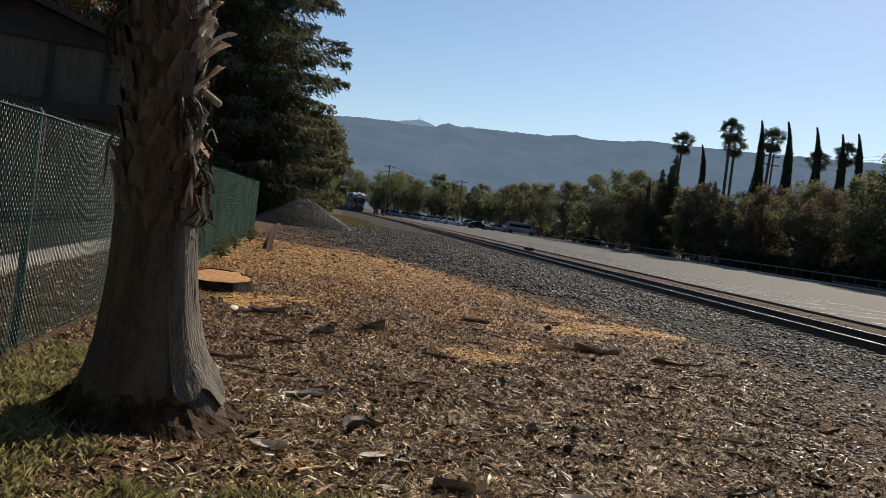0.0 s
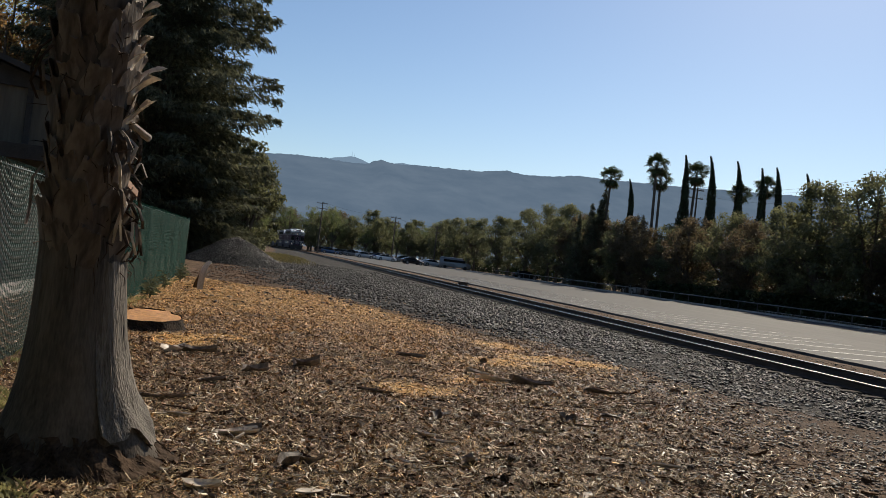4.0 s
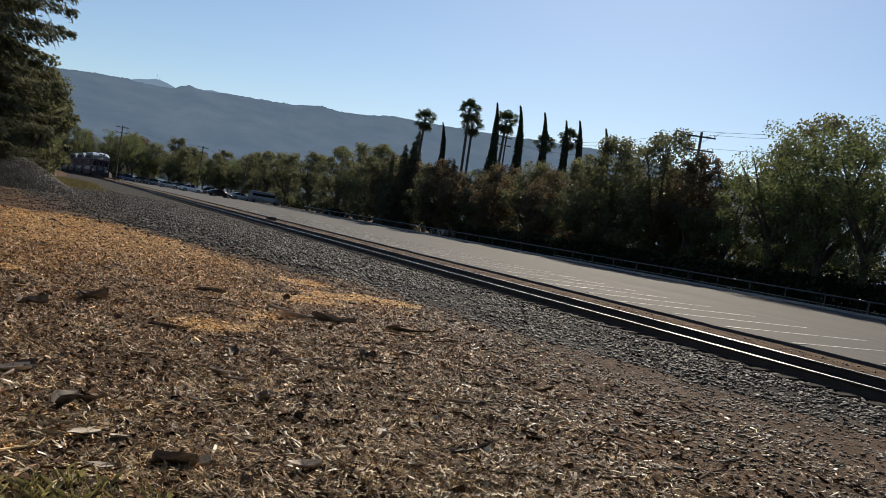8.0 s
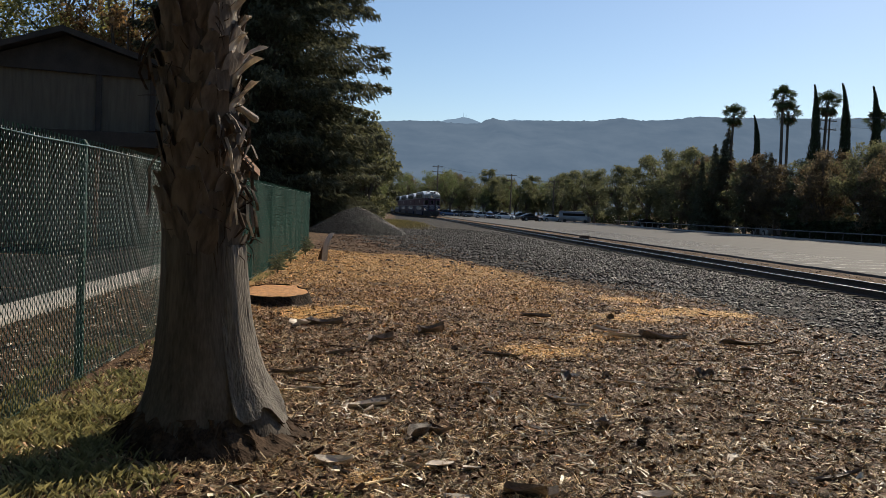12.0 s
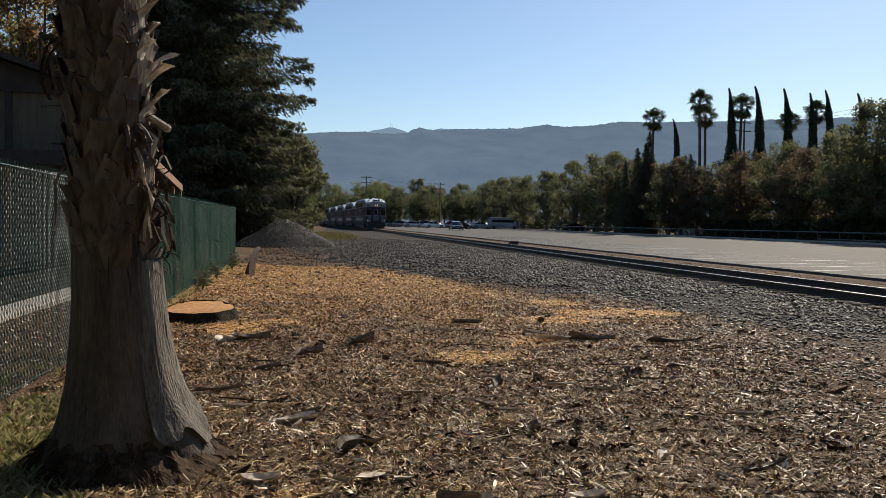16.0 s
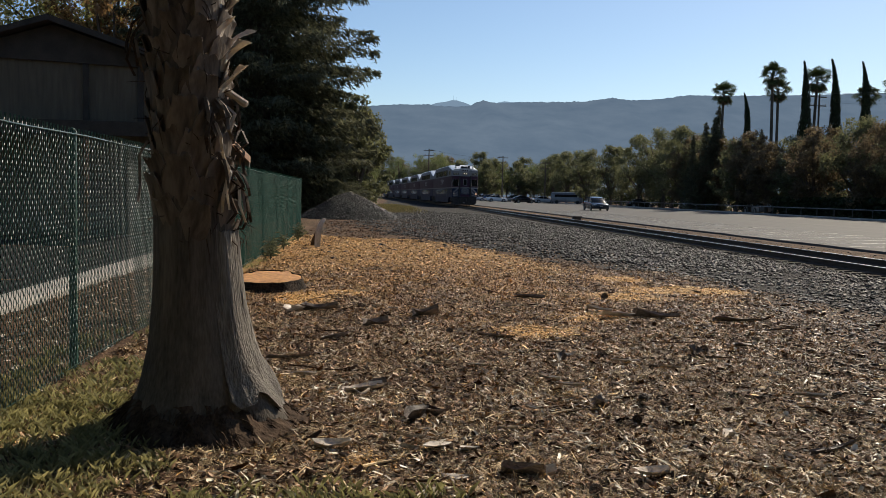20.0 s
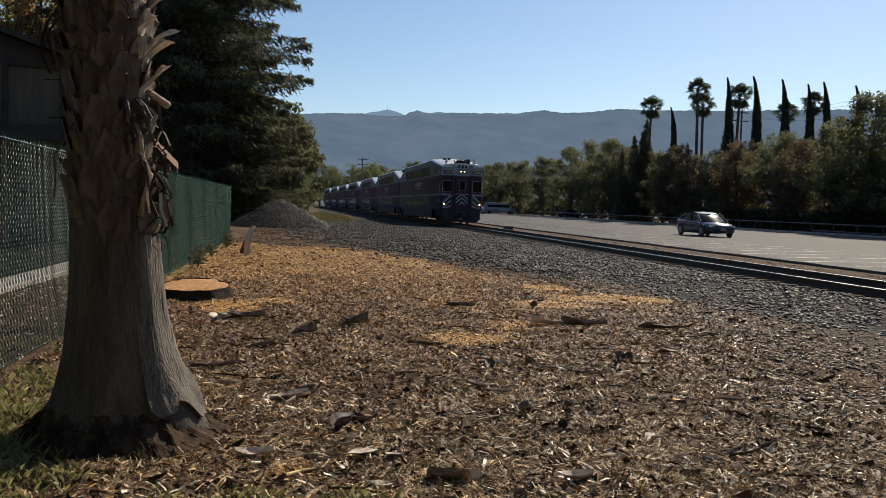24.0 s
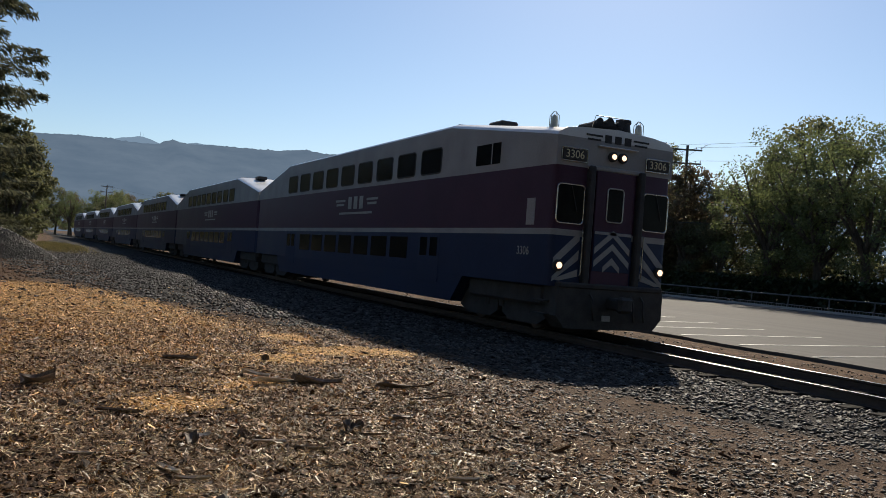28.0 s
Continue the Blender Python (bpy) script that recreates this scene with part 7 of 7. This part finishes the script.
def curled_leaf(x, y, turn, length, width, lift, seed, mat, label, name="palm_scrap", category="palm scrap"):
    """A stiff, curled scrap of palm leaf base with thickness."""
    R = random.Random(seed)
    nl, nw = 13, 9
    v = []
    tail, twist, peak, bow = R.uniform(0.5, 1.3), R.uniform(-0.5, 0.5), R.uniform(0.2, 0.5), R.uniform(-0.25, 0.25)
    torn = [R.uniform(-0.10, 0.10) for _ in range(nw)]
    for layer in (0, 1):
        for i in range(nl):
            t = i / (nl - 1)
            w = width * (0.55 + 0.45 * min(1.0, t / peak)) * max(0.05, 1 - max(0.0, (t - peak) / (1 - peak))) ** (0.55 * tail)
            for j in range(nw):
                u = 2 * j / (nw - 1) - 1
                z = lift * (0.75 * u * u * (1 - 0.5 * t) + 0.45 * t ** 3 + 0.5 * twist * u * t) + 0.12 * lift * math.sin(5 * t + 3 * u + seed)
                v.append((length * (t - 0.5 + torn[j] * (1 - t) ** 3), u * w / 2 + bow * length * t * t, 0.012 + max(-0.004, z) - layer * 0.0035))
    o = nl * nw
    f = [(i * nw + j, i * nw + j + 1, (i + 1) * nw + j + 1, (i + 1) * nw + j) for i in range(nl - 1) for j in range(nw - 1)]
    f += [tuple(q + o for q in reversed(g)) for g in f]
    f += [(i * nw + e, (i + 1) * nw + e, o + (i + 1) * nw + e, o + i * nw + e) for i in range(nl - 1) for e in (0, nw - 1)]
    f += [(i + b * nw, i + 1 + b * nw, o + i + 1 + b * nw, o + i + b * nw) for i in range(nw - 1) for b in (0, nl - 1)]
    ob = solid(name, Shape().add(v, f), mat, label, category, smooth=True, group="palm scraps on the soil")
    ob.matrix_basis = pose(x, y, height(x, y) + 0.002, R.uniform(-8, 8), R.uniform(-6, 6), turn)
    return ob


def build_scraps():
    pale, dark = "pale curled dry palm leaf scrap on the soil", "dark brown curled palm bark scrap on the soil"
    for k, (x, y, turn, L, w, lift, d) in enumerate([
            (-0.49, 4.86, 10, 0.20, 0.12, 0.05, 0), (-0.33, 6.22, 25, 0.30, 0.14, 0.06, 0), (-0.22, 6.30, 60, 0.16, 0.12, 0.08, 1), (0.02, 5.44, 55, 0.26, 0.12, 0.09, 1), (0.14, 5.52, 20, 0.18, 0.14, 0.07, 1),
            (-1.08, 10.05, 40, 0.34, 0.22, 0.10, 0), (-0.85, 10.12, 5, 0.42, 0.18, 0.10, 1), (0.50, 4.34, -25, 0.24, 0.13, 0.09, 1), (0.58, 4.30, 15, 0.16, 0.07, 0.06, 0), (0.10, 4.78, 12, 0.16, 0.11, 0.02, 0), (0.26, 4.76, 30, 0.11, 0.09, 0.02, 0),
            (0.15, 4.34, 5, 0.13, 0.07, 0.015, 0), (1.10, 6.45, -62, 0.30, 0.07, 0.04, 0), (1.20, 6.30, -12, 0.20, 0.06, 0.03, 0), (1.92, 7.22, 0, 0.26, 0.05, 0.03, 0), (2.18, 7.02, -32, 0.28, 0.07, 0.03, 0), (2.75, 9.98, 6, 0.60, 0.10, 0.06, 0),
            (3.10, 9.90, -12, 0.55, 0.14, 0.10, 1), (2.55, 10.35, -40, 0.35, 0.08, 0.06, 0), (0.37, 9.80, 0, 0.30, 0.20, 0.14, 1), (1.14, 4.28, 8, 0.20, 0.12, 0.05, 0), (-0.77, 6.66, 5, 0.18, 0.06, 0.03, 0), (0.63, 6.76, 85, 0.14, 0.04, 0.04, 0),
            (1.36, 7.30, 70, 0.16, 0.10, 0.09, 1), (1.45, 7.42, 10, 0.16, 0.07, 0.05, 0), (-0.22, 9.08, 35, 0.30, 0.12, 0.10, 1), (0.62, 6.98, 0, 0.22, 0.05, 0.02, 0), (2.62, 7.52, 80, 0.16, 0.13, 0.10, 1), (2.75, 7.35, -30, 0.3, 0.03, 0.02, 1),
            (3.98, 9.64, -4, 0.55, 0.14, 0.06, 1), (4.05, 8.9, 2, 0.55, 0.06, 0.03, 1), (2.35, 4.72, 20, 0.40, 0.05, 0.03, 1), (1.24, 5.66, 30, 0.16, 0.14, 0.10, 1), (-0.05, 3.98, 85, 0.16, 0.05, 0.03, 0), (2.9, 6.0, -15, 0.22, 0.05, 0.03, 0),
            (1.85, 5.0, 40, 0.14, 0.09, 0.05, 0), (3.3, 7.9, 12, 0.30, 0.06, 0.03, 1), (-0.95, 7.3, 15, 0.4, 0.05, 0.04, 1), (0.95, 8.4, -10, 0.35, 0.06, 0.04, 1), (-0.6, 8.2, 40, 0.3, 0.06, 0.05, 1), (1.9, 11.5, 0, 0.4, 0.1, 0.06, 1), (-1.9, 9.6, 20, 0.5, 0.1, 0.06, 1)]):
        q = 0.95 if d else 1.0
        curled_leaf(x, y, turn, L * q, w * (1.0 if d else 0.9), lift * (0.95 if d else 0.9), k, M_DARKSCRAP if d else M_DRYLEAF, dark if d else pale)


    r = random.Random(12)
    for k in range(44):
        x, y = r.uniform(-0.9, 3.2), 3.7 + 7.5 * r.random() ** 1.4
        curled_leaf(x, y, r.uniform(0, 360), r.uniform(0.05, 0.15), r.uniform(0.012, 0.04), r.uniform(0.01, 0.03), 100 + k, M_DRYLEAF if k % 3 else M_DARKSCRAP, pale if k % 3 else dark)


build_scraps()


def build_cones():
    """Fallen cones: an egg of overlapping scales."""
    for k, (x, y, big) in enumerate(((1.24, 5.63, 0.62), (1.76, 7.49, 0.7), (1.59, 5.83, 0.55), (2.79, 7.70, 0.65), (0.77, 4.04, 0.55), (2.97, 11.65, 0.8), (1.36, 5.25, 0.5), (0.55, 8.9, 0.6))):
        R = random.Random(k)
        s = Shape()
        s.tube([(-0.055, 0, 0), (-0.03, 0, 0), (0.02, 0, 0), (0.055, 0, 0)], [0.012, 0.03, 0.028, 0.006], 10)
        for q in range(90):
            t = q / 89
            a = 2.4 * q
            rad = 0.046 * math.sin(math.pi * (0.12 + 0.80 * t)) ** 0.7
            d = Vector((0, math.cos(a), math.sin(a)))
            e = Vector((0, -math.sin(a), math.cos(a)))
            p = Vector((-0.055 + 0.11 * t, 0, 0)) + d * rad * 0.55
            tip = p + d * rad * 0.7 + Vector((0.012, 0, 0))
            w = 0.011
            s.add([tuple(p - e * w * 0.5), tuple(p + e * w * 0.5), tuple(tip + e * w), tuple(tip - e * w), tuple(tip + d * 0.006 + Vector((0.004, 0, 0))), tuple(tip - Vector((0.006, 0, 0)))], [(0, 1, 2, 3), (3, 2, 4), (0, 5, 1), (5, 2, 1), (5, 3, 2), (0, 3, 5)])
        ob = solid("pine_cone", s, M_DARKSCRAP, "dark brown open cone lying on the soil", "cone", group="cones on the soil")
        ob.matrix_basis = pose(x, y, height(x, y) + 0.035 * big, 0, R.uniform(-15, 15), R.uniform(0, 360)) @ Matrix.Diagonal((big, big, big, 1))


build_cones()


def build_twigs():
    r = random.Random(4)
    for k in range(46):
        x, y = r.uniform(-1.6, 4.2), 3.6 + 9 * r.random() ** 1.4
        L, a = r.uniform(0.18, 0.6), r.uniform(-0.9, 0.9)
        pts = []
        for i in range(5):
            t = i / 4 - 0.5
            px, py = x + L * t * math.cos(a) + 0.02 * r.uniform(-1, 1), y + L * t * math.sin(a) + 0.03 * r.uniform(-1, 1)
            pts.append((px, py, height(px, py) + 0.012 + 0.012 * r.random()))
        q = r.uniform(0.003, 0.009)
        s = Shape().tube(pts, [q, q, q * 0.9, q * 0.8, q * 0.5], 6)
        if r.random() < 0.5:
            p = Vector(pts[2])
            s.tube([tuple(p), (p.x + 0.06, p.y + 0.08 * r.uniform(-1, 1), p.z + 0.02)], [q * 0.7, q * 0.3], 5)
        solid("twig", s, M_BARK_LITTER if k % 3 else M_STRAW, "thin dry twig lying on the soil", "twig", group="twigs on the soil")


build_twigs()


# ---- what moves ----
def train_front(t):
    """How far along the track the train's face stands."""
    return 221.11 - 4.384 * t + 0.00456 * t ** 2 - 0.005366 * t ** 3 + 5.138e-5 * t ** 4 + 0.18 * max(0.0, t - 27.0) ** 2


def car_pose(y):
    a = math.degrees(math.atan2(-(track_x(y + 20) - track_x(y + 5)), 15.0))
    return pose(track_x(y), y, RAIL_Z, 0, 0, a)


MOVER_Y = [(0, 322), (6, 254), (10, 207), (12, 183), (14, 160), (16, 137.5), (18, 116.5), (20, 90), (21, 79), (22, 68.5), (23, 58.5), (24, 48.8), (25, 38.6), (26, 28.75), (27, 19.5), (28, 9.5)]


def motions():
    times = [0.0] + [0.5 * k for k in range(1, 57)]
    walk(CAB, [(t, car_pose(train_front(t))) for t in times])
    for k, c in enumerate(COACHES):
        walk(c, [(t, car_pose(train_front(t) + 26.0 * (k + 1))) for t in times])
    walk(MOVER, [(t, pose(24.2, y, 0.034)) for t, y in MOVER_Y])
    # wheels roll with the way they have gone
    ticks = [k / 30 for k in range(0, 841)]
    way = [interp(t, MOVER_Y) for t in ticks]
    for w in MOVER_WHEELS:
        at = w.matrix_basis.translation.copy()
        walk(w, [(t, pose(*at, math.degrees((way[0] - y) / 0.325))) for t, y in zip(ticks, way)])
    for w in CAB_WHEELS:
        at = w.matrix_basis.translation.copy()
        walk(w, [(t, pose(*at, math.degrees((train_front(0) - train_front(t)) / 0.42))) for t in ticks])


motions()
